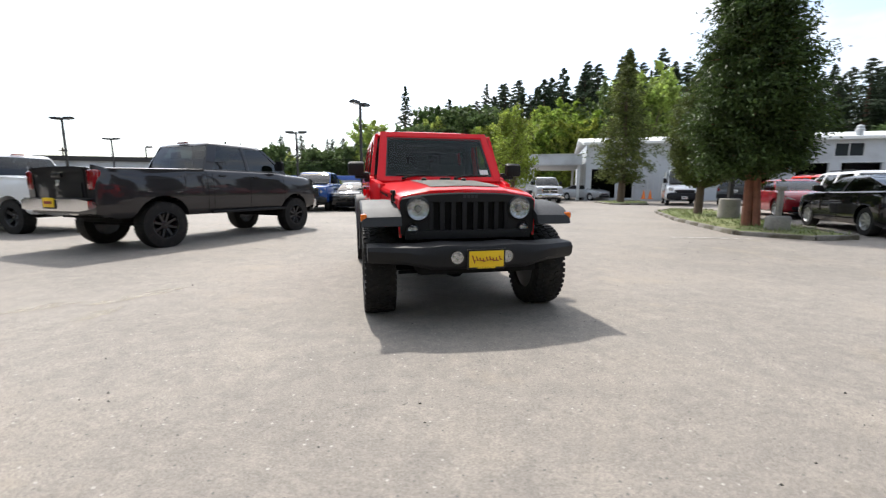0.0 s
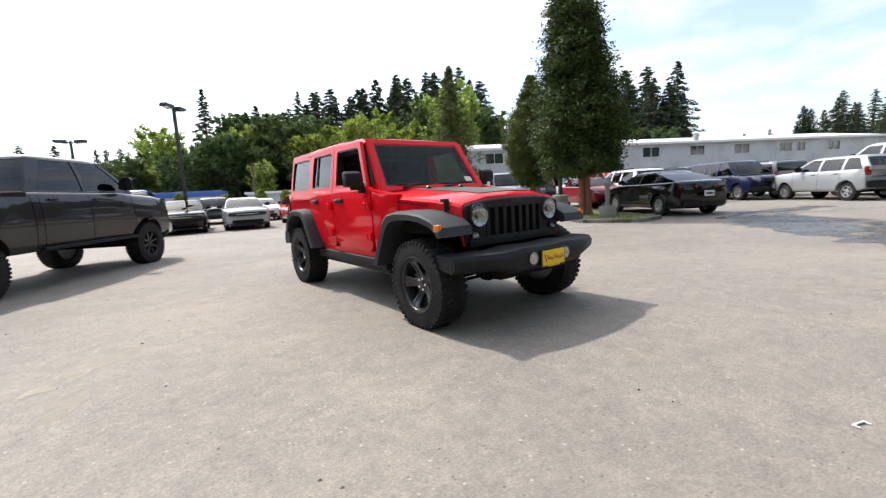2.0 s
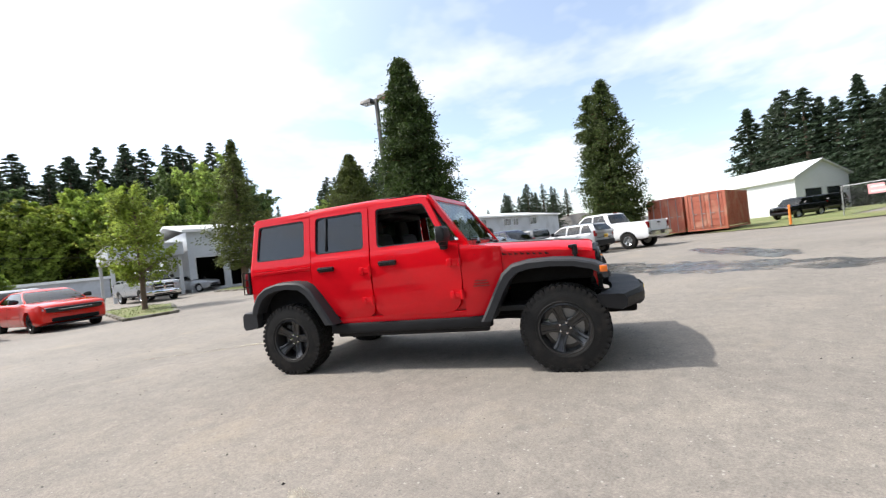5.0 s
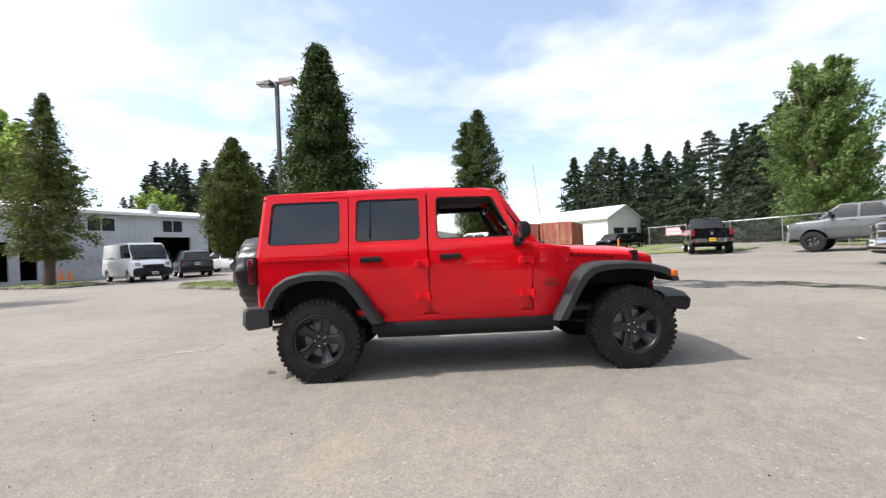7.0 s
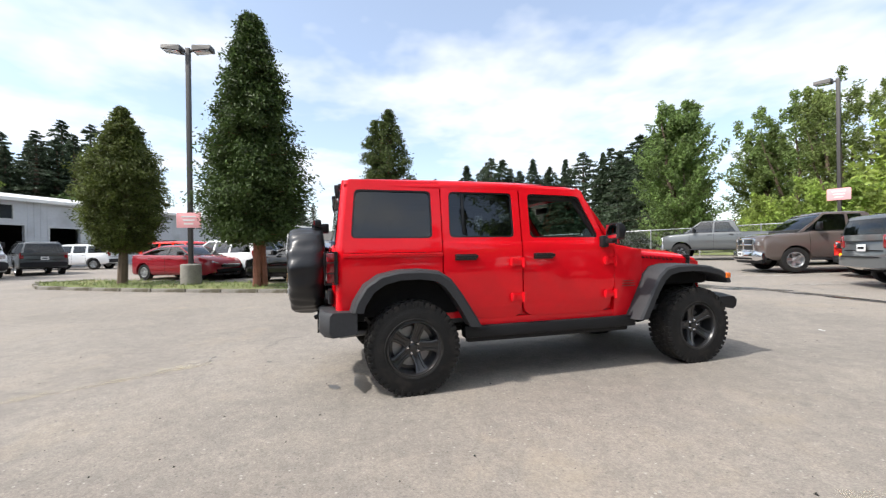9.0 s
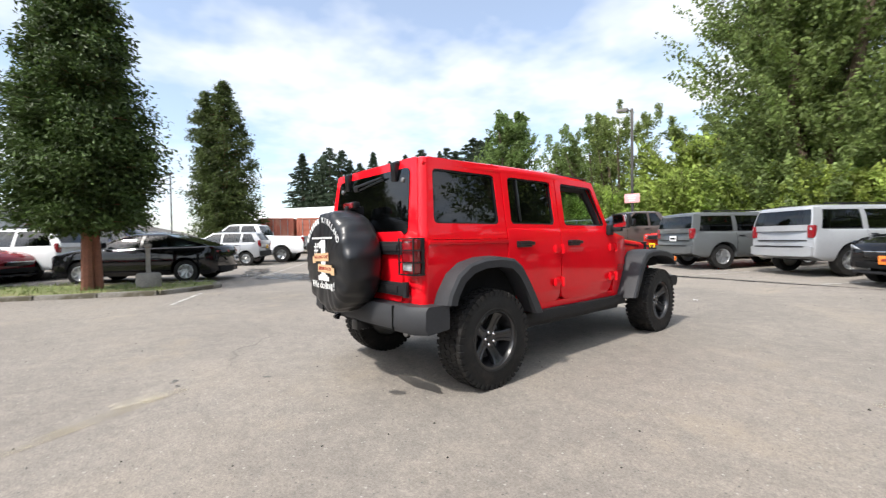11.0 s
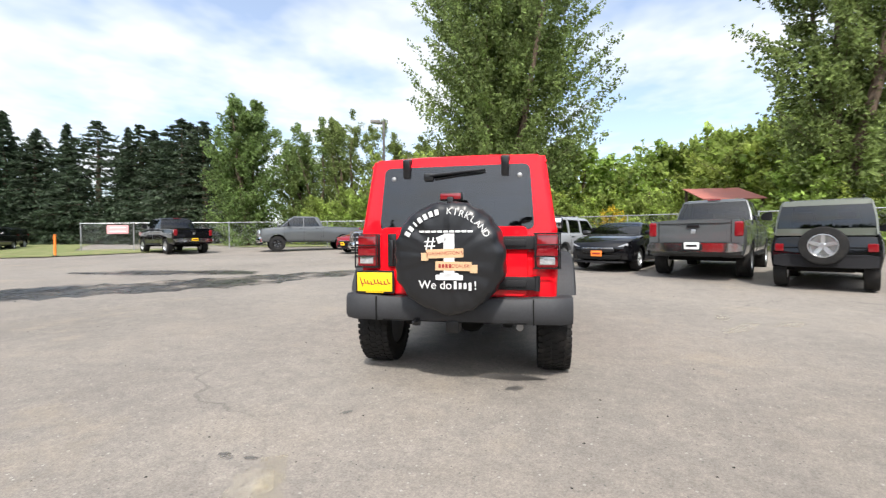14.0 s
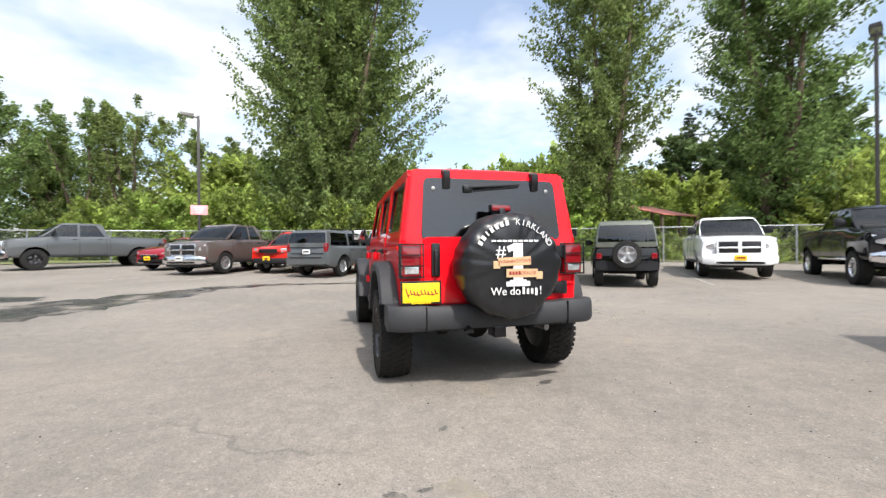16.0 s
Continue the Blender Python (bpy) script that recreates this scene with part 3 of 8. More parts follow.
def vehicle(name, label, m, body_mat, spec, rim_mat=None, category="car", plate=None, group=""):
    """A parked car, van or pickup. spec gives, in metres about the middle of the wheelbase: wb, front, rear, hw, sill, r; top: (x, z) line of
    bonnet, belt and boot; cab: belt z, roof z and the x of windscreen foot, header, rear header and rear glass foot; doors: x of the pillars."""
    s = spec
    rim_mat = rim_mat or M["alloy"]
    top = thing(name, m, label, category, group)
    hw, wb, r = s["hw"], s["wb"], s["r"]
    ax = (wb / 2, -wb / 2)
    arch = r + s.get("gap", 0.055)
    xs = set(np.linspace(s["rear"], s["front"], 30).tolist())
    for e in (s["front"], s["rear"]):
        sg = -1 if e > 0 else 1
        xs |= {e + sg * d for d in (0.012, 0.03, 0.06, 0.1, 0.16, 0.24, 0.36)}
    for a in ax:
        xs |= {a + arch * math.cos(t) for t in np.linspace(0.0, math.pi, 15)}
        xs |= {a + arch * 1.001, a - arch * 1.001}
    xs |= {x for x, _ in s["top"]} | set(s.get("gaps", []))
    if s.get("bed"):
        xs |= {e + d for e in s["bed"] for d in (-0.002, 0.002)}
    xs = sorted(x for x in xs if s["rear"] <= x <= s["front"])
    sill = s["sill"]
    bow, rbow = s.get("bow", 0.12), s.get("rbow", 0.04)
    def bent(x, y):
        """Nose and tail curve back towards the sides."""
        q = (y / hw) ** 2
        return x - bow * q * max(0, 1 - (s["front"] - x) / 0.9) + rbow * q * max(0, 1 - (x - s["rear"]) / 0.6)
    def bend(bm):
        for v in bm.verts:
            v.co.x = bent(v.co.x, v.co.y)
    def bar(c_, sz, bv):
        """A block that follows the curve of nose or tail."""
        bm = bmesh.new()
        if sz[1] > 0.4:
            b2 = min(bv, sz[0] * 0.45, sz[2] * 0.45)
            rr = []
            for k in range(11):
                u = -1 + 0.2 * k
                f = 1.0 if abs(u) < 0.9 else 1 - min(0.3, b2 / max(sz[0], sz[2]))
                hx, hz = sz[0] / 2 * f, sz[2] / 2 * f
                rr.append([(c_[0] + px, c_[1] + u * sz[1] / 2, c_[2] + pz) for px, pz in ((-hx, -hz), (hx - b2, -hz), (hx - b2 * 0.3, -hz + b2 * 0.3), (hx, -hz + b2), (hx, hz - b2), (hx - b2 * 0.3, hz - b2 * 0.3), (hx - b2, hz), (-hx, hz))])
            loft(bm, rr)
        else:
            box(bm, c_, sz, bv)
        bend(bm)
        return bm
    rings = []
    endw = s.get("endw", 0.86)
    for x in xs:
        d = min(s["front"] - x, x - s["rear"])
        e = min(1, max(0, d) / 0.5)
        wf = endw + (1 - endw) * math.sqrt(1 - (1 - e) ** 2)
        w = hw * wf
        zt = interp(s["top"], x)
        zb = sill + 0.10 * max(0, 1 - d / 0.35)
        fl = 0.0
        for a in ax:
            q = arch * arch - (x - a) ** 2
            if q > 0:
                zb = max(zb, r + math.sqrt(q) - 0.01)
            fl = max(fl, s.get("flare", 0.025) * math.exp(-((x - a) / (arch * 1.15)) ** 4))
        zb = min(zb, zt - 0.12)
        cr = s.get("crown", 0.03)
        half = [(0, zb)]
        for k, (f, wd) in enumerate(FLANK):
            z = max(sill + 0.10 * max(0, 1 - d / 0.35) + (zt - sill) * f, zb + 0.004 * k)
            f2 = (z - sill) / (zt - sill)
            half.append((w * (interp(FLANK, f2) + fl * min(1, max(0, (1 - f2) / 0.35))), z))
        half += [(w * 0.935, zt - 0.02), (w * 0.90, zt - 0.004), (w * 0.83, zt + 0.006), (w * 0.5, zt + cr * 0.75), (0, zt + cr)]
        if s.get("bed") and s["bed"][0] < x < s["bed"][1]:
            half[-5:] = [(w * 0.965, zt - 0.012), (w * 0.94, zt), (w * 0.88, zt), (w * 0.87, zt - 0.40), (0, zt - 0.40)]
        rings.append([(bent(x, y), y, z) for y, z in half] + [(bent(x, -y), -y, z) for y, z in half[-2:0:-1]])
    bm = bmesh.new()
    loft(bm, rings)
    body = part("body", bm, body_mat, top, angle=34)
    top_mat = s.get("top_mat", body_mat)
    # floor pan, dark, inside the arches
    bm = bmesh.new()
    box(bm, ((s["front"] + s["rear"]) / 2, 0, sill + 0.10), (s["front"] - s["rear"] - 0.5, hw * 1.1, 0.2), 0.03)
    for a in ax:
        rod(bm, (a, -hw * 0.8, r), (a, hw * 0.8, r), 0.06)
        box(bm, (a, 0, r + arch * 0.5), (arch * 1.9, hw * 1.15, arch * 0.85), 0.05)
    part("underbody", bm, M["dark"], top)
    # cab
    c = s["cab"]
    zb, zr, x0, x1, x2, x3 = c["belt"], c["roof"], c["x"][0], c["x"][1], c["x"][2], c["x"][3]
    wbelt, wroof = hw * c.get("wb", 0.90), hw * c.get("wr", 0.73)
    n = 7
    def ringat(t, grow=0.0):
        puff = math.sin(math.pi * min(1, max(0, t)))
        xa, xb = x0 + (x1 - x0) * t + 0.05 * puff, x3 + (x2 - x3) * t - 0.03 * puff
        z, w = zb + (zr - zb) * t, wbelt + (wroof - wbelt) * t + grow + 0.022 * puff
        bow = 0.10 * (1 - 0.4 * t)
        pts = []
        for k in range(n):
            u = -1 + 2 * k / (n - 1)
            pts.append((xa + bow * (1 - u * u) + grow - bow * 0.5, w * u, z))
        ea, eb = xa + grow - bow * 0.5, xb - grow
        pts += [(ea + (eb - ea) * k / 6, w, z) for k in range(1, 6)]
        for k in range(n):
            u = 1 - 2 * k / (n - 1)
            pts.append((xb - bow * 0.5 * (1 - u * u) - grow, w * u, z))
        pts += [(eb + (ea - eb) * k / 6, -w, z) for k in range(1, 6)]
        return pts
    back_in, front_in, xm = c.get("taper", 0.03), 0.05, (x0 + x3) / 2
    def drawn_in(bm):
        """The cab narrows towards its front and back."""
        for v in bm.verts:
            q = (v.co.x - xm) / ((x0 - x3) / 2)
            v.co.y *= 1 - (front_in if q > 0 else back_in) * min(1.2, q * q)
        return bm
    bm = bmesh.new()
    loft(bm, [ringat(t) for t in (-0.03, 0.18, 0.36, 0.54, 0.72, 0.93)])
    part("window_glass", drawn_in(bm), M["carglass"], top, angle=40)
    bm = bmesh.new()
    loft(bm, [ringat(-0.05, 0.004), ringat(-0.05, 0.012), ringat(0.035, 0.010), ringat(0.045, 0.002)], caps=False)
    part("belt_trim", drawn_in(bm), M[s.get("belt_mat", "gloss_black")], top, angle=40)
    bm = bmesh.new()
    rr0, rr1 = ringat(c.get("header", 0.90), 0.006), ringat(1.0, -0.02)
    def lift(ring, f, dz):
        cx = sum(p[0] for p in ring) / len(ring)
        return [(cx + (p[0] - cx) * f, p[1] * f, p[2] + dz) for p in ring]
    loft(bm, [rr0, ringat(0.96, 0.004), rr1, lift(rr1, 0.9, 0.025), lift(rr1, 0.6, 0.04), lift(rr1, 0.2, 0.045)])
    part("roof", drawn_in(bm), top_mat, top, angle=50)
    # pillars
    def pillar(xb_, xt_, wid_b, wid_t, sgn, mt):
        bm = bmesh.new()
        rr = []
        for t in (-0.02, 0.18, 0.36, 0.54, 0.72, 0.93):
            z, w = zb + (zr - zb) * t, wbelt + (wroof - wbelt) * t + 0.022 * math.sin(math.pi * max(0, t))
            x, wd = xb_ + (xt_ - xb_) * t, (wid_b + (wid_t - wid_b) * t) / 2
            rr.append([(x - wd, sgn * (w - 0.02), z), (x + wd, sgn * (w - 0.02), z), (x + wd * 0.9, sgn * (w + 0.012), z), (x - wd * 0.9, sgn * (w + 0.012), z)])
        loft(bm, rr)
        part("pillar", drawn_in(bm), mt, top)
    for sgn in (-1, 1):
        pillar(x0 - 0.06, x1 - 0.04, 0.12, 0.09, sgn, top_mat)
        cw = c.get("cw", (0.3, 0.16))
        pillar(x3 + cw[0] / 2 - 0.05, x2 + cw[1] / 2 - 0.03, cw[0], cw[1], sgn, top_mat)
        for d in s["doors"]:
            t0 = (d - x3) / (x0 - x3)
            pillar(d, d + c.get("lean", -0.03), c.get("bw", 0.09), c.get("bw", 0.09) * 0.85, sgn, M["gloss_black"] if c.get("blackb", True) else top_mat)
    if c.get("post"):
        for sgn in (-1, 1):
            bm = bmesh.new()
            pw = c["post"]
            rr = []
            for t in (-0.02, 0.5, 0.95):
                z, w, x = zb + (zr - zb) * t, wbelt + (wroof - wbelt) * t, x3 + (x2 - x3) * t
                rr.append([(x - 0.012, sgn * (w - pw), z), (x - 0.012, sgn * (w + 0.006), z), (x + 0.05, sgn * (w + 0.006), z), (x + 0.05, sgn * (w - pw), z)])
            loft(bm, rr)
            part("rear_post", drawn_in(bm), top_mat, top)
        bm = bmesh.new()
        loft(bm, [[(x3 - 0.012 - 0.055 * (1 - u * u) + px, wbelt * 0.96 * u, zb + 0.02 + pz) for px, pz in ((0.06, -0.05), (-0.01, -0.05), (-0.004, 0.085), (0.06, 0.085))] for u in np.linspace(-1, 1, 9)])
        part("tailgate_rail", bm, top_mat, top)
    # seats
    for sx in s.get("seats", [x0 - 1.05, x0 - 1.95]):
        if sx < x2 + 0.12:
            continue
        for sgn in (-1, 1):
            bm = bmesh.new()
            box(bm, (sx, sgn * hw * 0.38, zb - 0.02), (0.16, hw * 0.52, 0.62), 0.06, Matrix.Rotation(-0.2, 4, "Y"))
            box(bm, (sx - 0.11, sgn * hw * 0.38, zb + 0.36), (0.1, 0.25, 0.16), 0.04)
            part("seat", bm, M["interior"], top)
    bm = bmesh.new()
    box(bm, (x0 - 0.12, 0, zb + 0.0), (0.4, wbelt * 1.7, 0.12), 0.05)
    part("dashboard", bm, M["interior"], top)
    # lines of the doors, handles, mirrors
    gaps = s.get("gaps", [])
    for sgn in (-1, 1):
        for gx in gaps:
            k = min(range(len(xs)), key=lambda i: abs(xs[i] - gx))
            line = [(p[1], p[2]) for p in rings[k][2:len(FLANK) + 1]]
            bm = bmesh.new()
            loft(bm, [[(xs[k] + ox, sgn * (y + oy), z) for ox, oy in ((-0.004, -0.02), (0.004, -0.02), (0.004, 0.0025), (-0.004, 0.0025))] for y, z in line])
            part("door_gap", bm, M["dark"], top)
        for hx in s.get("handles", []):
            bm = bmesh.new()
            box(bm, (hx, sgn * (hw * 0.985 + 0.014), interp(s["top"], hx) - 0.13), (0.17, 0.03, 0.03), 0.008)
            part("door_handle", bm, s.get("handle_mat", body_mat), top)
        bm = bmesh.new()
        mh = s.get("mirror", (0.12, 0.24, 0.17))
        loft(bm, [[(x0 - 0.42 + dx * 0.5 * f, sgn * (wbelt + 0.02 + t * mh[1]), zb + 0.10 + dz * f) for dx, dz in ((-mh[0], -0.06), (mh[0] * 0.6, -0.06), (mh[0], 0.03), (mh[0] * 0.4, mh[2] * 0.6), (-mh[0], mh[2] * 0.6))] for t, f in ((0, 0.5), (0.25, 0.8), (0.45, 1.0), (0.9, 1.0), (1.0, 0.8))])
        part("wing_mirror", bm, s.get("mirror_mat", M["gloss_black"]), top)
    # lights
    for key, nm, mt in (("head", "headlight", M["lens_clear"]), ("tail", "tail_light", M["lens_red"])):
        if key in s:
            x, y, z, sx, sy, sz = s[key]
            for sgn in (-1, 1):
                bm = bmesh.new()
                box(bm, (x, sgn * y, z), (sx, sy, sz), min(sx, sy, sz) * 0.3, None, 3)
                if key == "head":
                    for v in bm.verts:
                        v.co.z += s.get("rake", 0.1) * (abs(v.co.y) - y)
                bend(bm)
                part(nm, bm, mt, top)
    for nm, mt, c_, sz, bv in s.get("bits", []):
        part(nm, bar(c_, sz, bv), M[mt] if isinstance(mt, str) else mt, top)
    if plate:
        for end, mt in plate:
            x = s["front"] + s.get("plate_x", (0.02, 0.02))[0] if end == "front" else s["rear"] - s.get("plate_x", (0.02, 0.02))[1]
            z = s.get("plate_z", (0.48, 0.75))[0 if end == "front" else 1]
            bm = bmesh.new()
            box(bm, (x, 0, z), (0.012, 0.31, 0.16), 0.004)
            pl = part("plate", bm, mt, top)
            bm = bmesh.new()
            box(bm, (x + (0.008 if end == "front" else -0.008), 0, z), (0.004, 0.22, 0.05), 0.001)
            part("lettering_bar", bm, M["ink"] if mt is not M["white"] else M["dark"], pl)
    for x in ax:
        for sgn in (-1, 1):
            add_wheel(top, x, sgn * (hw - s.get("inset", 0.03) - s.get("tw", 0.21) / 2), r, s.get("tw", 0.21), rim_mat, s.get("spokes", 5), s.get("lugs", False))
    return top


def pickup_spec(body_like, wb=3.57, lift=0.0, r=0.40, hw=1.0, quad=False, bars="chrome", bumper="chrome"):
    z = lift
    f, b = wb / 2 + 0.98, -wb / 2 - 1.12
    cab = wb / 2 - 0.28
    cl = 2.05 if quad else 2.3
    x3 = cab - cl
    return dict(bed=(b + 0.05, x3 - 0.06), wb=wb, front=f, rear=b, hw=hw, sill=0.43 + z, r=r, gap=0.075 + z * 0.25, tw=0.28, spokes=8 if lift > 0.1 else 5, lugs=lift > 0, inset=-0.02 if lift else 0.03, endw=0.95, shoulder=0.66, bow=0.16, rbow=0.015, flare=0.03, plate_x=(0.145, 0.175),
                top=[(b, 1.30 + z), (x3 - 0.04, 1.36 + z), (x3, 1.36 + z), (cab - 0.25, 1.345 + z), (cab + 0.05, 1.305 + z), (f - 0.5, 1.26 + z), (f - 0.22, 1.22 + z), (f - 0.10, 1.18 + z), (f - 0.04, 1.13 + z), (f, 1.03 + z)],
                cab=dict(belt=1.34 + z, roof=1.93 + z, x=(cab + 0.10, cab - 0.62, x3 + 0.28, x3 + 0.02), wb=0.91, wr=0.74, cw=(0.20, 0.26), blackb=False), doors=[cab - 1.18],
                gaps=[cab - 0.12, cab - 1.2, x3 + 0.12, x3 - 0.02], handles=[cab - 1.02, x3 + 0.35], handle_mat=M["gloss_black"], mirror=(0.11, 0.26, 0.3),
                head=(f - 0.12, hw * 0.785, 1.0 + z, 0.20, 0.32, 0.24), tail=(b + 0.06, hw * 0.875, 1.10 + z, 0.16, 0.17, 0.34), plate_z=(0.62 + z, 0.72 + z),
                bits=[("grille", "gloss_black", (f - 0.01, 0, 0.925 + z), (0.08, 1.04, 0.37), 0.03), ("grille_bar", bars, (f + 0.02, 0, 0.925 + z), (0.06, 1.06, 0.055), 0.015), ("grille_bar", bars, (f + 0.02, 0, 0.925 + z), (0.065, 0.09, 0.38), 0.015), ("grille_surround", bars, (f + 0.0, 0, 1.125 + z), (0.10, 1.16, 0.055), 0.02), ("grille_surround", bars, (f + 0.0, 0, 0.735 + z), (0.10, 1.12, 0.05), 0.02), ("grille_surround", bars, (f + 0.0, 0.555, 0.925 + z), (0.09, 0.055, 0.40), 0.02), ("grille_surround", bars, (f + 0.0, -0.555, 0.925 + z), (0.09, 0.055, 0.40), 0.02),
                      ("front_bumper", bumper, (f + 0.02, 0, 0.555 + z), (0.22, hw * 1.9, 0.33), 0.09), ("bumper_intake", "dark", (f + 0.12, 0, 0.47 + z), (0.04, 1.2, 0.07), 0.015), ("rear_bumper", "chrome", (b - 0.06, 0, 0.68 + z), (0.20, hw * 1.92, 0.20), 0.085), ("bumper_recess", "plastic", (b - 0.135, 0, 0.69 + z), (0.06, 0.42, 0.15), 0.02), ("bumper_pad", "plastic", (b - 0.05, 0, 0.782 + z), (0.14, hw * 1.8, 0.022), 0.008),
                      ("air_dam", "plastic", (f - 0.06, 0, 0.385 + z), (0.16, hw * 1.7, 0.14), 0.03), ("tailgate_handle", "gloss_black", (b - 0.01, 0, 1.18 + z), (0.04, 0.26, 0.07), 0.012),
                      ("tailgate_seam", "dark", (b - 0.001, hw * 0.735, 1.03 + z), (0.012, 0.012, 0.56), 0.002), ("tailgate_seam", "dark", (b - 0.001, -hw * 0.735, 1.03 + z), (0.012, 0.012, 0.56), 0.002), ("tailgate_lip", body_like, (b - 0.006, 0, 1.265 + z), (0.03, hw * 1.46, 0.05), 0.012), ("tailgate_panel", body_like, (b - 0.006, 0, 0.93 + z), (0.02, hw * 1.30, 0.26), 0.008), ("tailgate_badge", "alloy", (b - 0.008, 0, 1.05 + z), (0.02, 0.1, 0.1), 0.02), ("brake_light", "lens_red", (x3 + 0.24, 0, 1.95 + z), (0.06, 0.3, 0.035), 0.01),
                      ("side_step", "chrome" if lift > 0.17 else "plastic", (cab - 1.15, hw * 0.97, 0.46 + z), (cl - 0.1, 0.1, 0.06), 0.02), ("side_step", "chrome" if lift > 0.17 else "plastic", (cab - 1.15, -hw * 0.97, 0.46 + z), (cl - 0.1, 0.1, 0.06), 0.02)])


def sedan_spec(wb=2.7, L=4.7, hw=0.91, coupe=False, h=1.42):
    f, b = wb / 2 + 0.93, wb / 2 + 0.93 - L
    x0 = wb / 2 - (0.55 if coupe else 0.30)
    x3 = b + (0.55 if coupe else 0.38)
    return dict(wb=wb, front=f, rear=b, hw=hw, sill=0.22, r=0.34 if coupe else 0.33, endw=0.83 if coupe else 0.80, bow=0.2 if coupe else 0.24, rbow=0.22 if coupe else 0.36, flare=0.02, plate_x=(0.035, 0.02), rake=0.02 if coupe else 0.35, spokes=5 if coupe else 7,
                plate_z=(0.48, 0.66), top=[(b, 0.70), (b + 0.025, 0.86), (b + 0.07, 0.95), (b + 0.15, 1.005), (x3, 1.03), (x0 - 0.4, 0.985), (x0, 0.985)] + ([(f - 0.75, 0.94), (f - 0.3, 0.89), (f - 0.1, 0.85), (f - 0.03, 0.79), (f, 0.70)] if coupe else [(f - 0.75, 0.945), (f - 0.4, 0.885), (f - 0.2, 0.825), (f - 0.09, 0.765), (f - 0.03, 0.70), (f, 0.60)]),
                cab=dict(belt=0.96, roof=h - 0.05, x=(x0 + 0.08, x0 - 0.80, x3 + (1.15 if coupe else 1.3), x3 - 0.10), wr=0.66, cw=(0.34, 0.2), taper=0.16 if coupe else 0.2), doors=[] if coupe else [x0 - 1.22],
                gaps=[x0 - 0.12, x0 - 1.25] + ([] if coupe else [x0 - 2.1]), handles=[x0 - 1.05] + ([] if coupe else [x0 - 2.0]),
                head=(f - 0.06, hw * 0.68, 0.725, 0.1, 0.34, 0.13) if coupe else (f - 0.13, hw * 0.73, 0.685, 0.22, 0.25, 0.075), tail=(b + 0.07, hw * 0.58, 0.855, 0.10, 0.46, 0.10),
                bits=[("grille", "gloss_black", (f - 0.03, 0, 0.70 if coupe else 0.57), (0.09, 1.5 if coupe else 0.9, 0.17 if coupe else 0.12), 0.03), ("grille_strip", "chrome", (f + 0.012, 0, 0.70 if coupe else 0.63), (0.03, 0.9, 0.022), 0.006), ("lower_grille", "dark", (f - 0.02, 0, 0.38), (0.08, 1.25, 0.13), 0.02), ("chin", "plastic", (f - 0.06, 0, 0.235), (0.16, 1.4, 0.05), 0.02), ("rear_valance", "plastic", (b + 0.06, 0, 0.36), (0.08, 1.3, 0.14), 0.02)])


def suv_spec(wb=2.63, L=4.41, hw=0.88, h=1.63, boxy=True, r=0.35, bumper="plastic"):
    f, b = wb / 2 + 0.86, wb / 2 + 0.86 - L
    x0 = wb / 2 - 0.28
    return dict(wb=wb, front=f, rear=b, hw=hw, sill=0.32, r=r, gap=0.07, endw=0.94, bow=0.14 if boxy else 0.26, rbow=0.03 if boxy else 0.10, flare=0.04 if boxy else 0.025, plate_x=(0.05, 0.02), tw=0.22, spokes=5,
                top=[(b, 0.98), (b + 0.05, 1.07), (x0 - 0.4, 1.06), (x0, 1.05), (f - 0.5, 1.01), (f - 0.2, 0.97), (f - 0.06, 0.92), (f, 0.80)],
                cab=dict(taper=0.02 if boxy else 0.10, header=0.84 if boxy else 0.88, post=0.19 if boxy else 0.1, bw=0.14 if boxy else 0.1, belt=1.05, roof=h - 0.04, x=(x0 + 0.05, x0 - 0.5 if boxy else x0 - 0.75, b + (0.14 if boxy else 0.35), b + 0.03), wb=0.92, wr=0.80 if boxy else 0.70, cw=(0.26, 0.24) if boxy else (0.3, 0.2), blackb=False), doors=[x0 - 1.12, x0 - 1.95],
                gaps=[x0 - 0.1, x0 - 1.12, x0 - 1.95], handles=[x0 - 0.95, x0 - 1.8], handle_mat=M["gloss_black"],
                head=(f - 0.08, hw * 0.70, 0.86, 0.12, 0.26, 0.16), tail=(b + 0.03, hw * 0.86, 1.0, 0.12, 0.15, 0.3), plate_z=(0.55, 0.86),
                bits=[("grille", "gloss_black", (f - 0.02, 0, 0.84), (0.06, 0.8, 0.16), 0.02), ("front_bumper", "plastic", (f - 0.01, 0, 0.46), (0.14, hw * 1.78, 0.2), 0.05), ("bumper_step", "plastic", (b - 0.03, 0, 0.655), (0.12, hw * 1.5, 0.03), 0.01), ("rear_bumper", bumper, (b - 0.01, 0, 0.55), (0.14, hw * 1.86, 0.24), 0.05),
                      ("roof_rail", "plastic", ((x0 + b) / 2 - 0.3, hw * 0.66, h + 0.02), (1.6, 0.04, 0.035), 0.01), ("roof_rail", "plastic", ((x0 + b) / 2 - 0.3, -hw * 0.66, h + 0.02), (1.6, 0.04, 0.035), 0.01),
                      ("tail_trim", "dark", (b + 0.0, 0, 0.80), (0.04, hw * 1.5, 0.02), 0.005)])


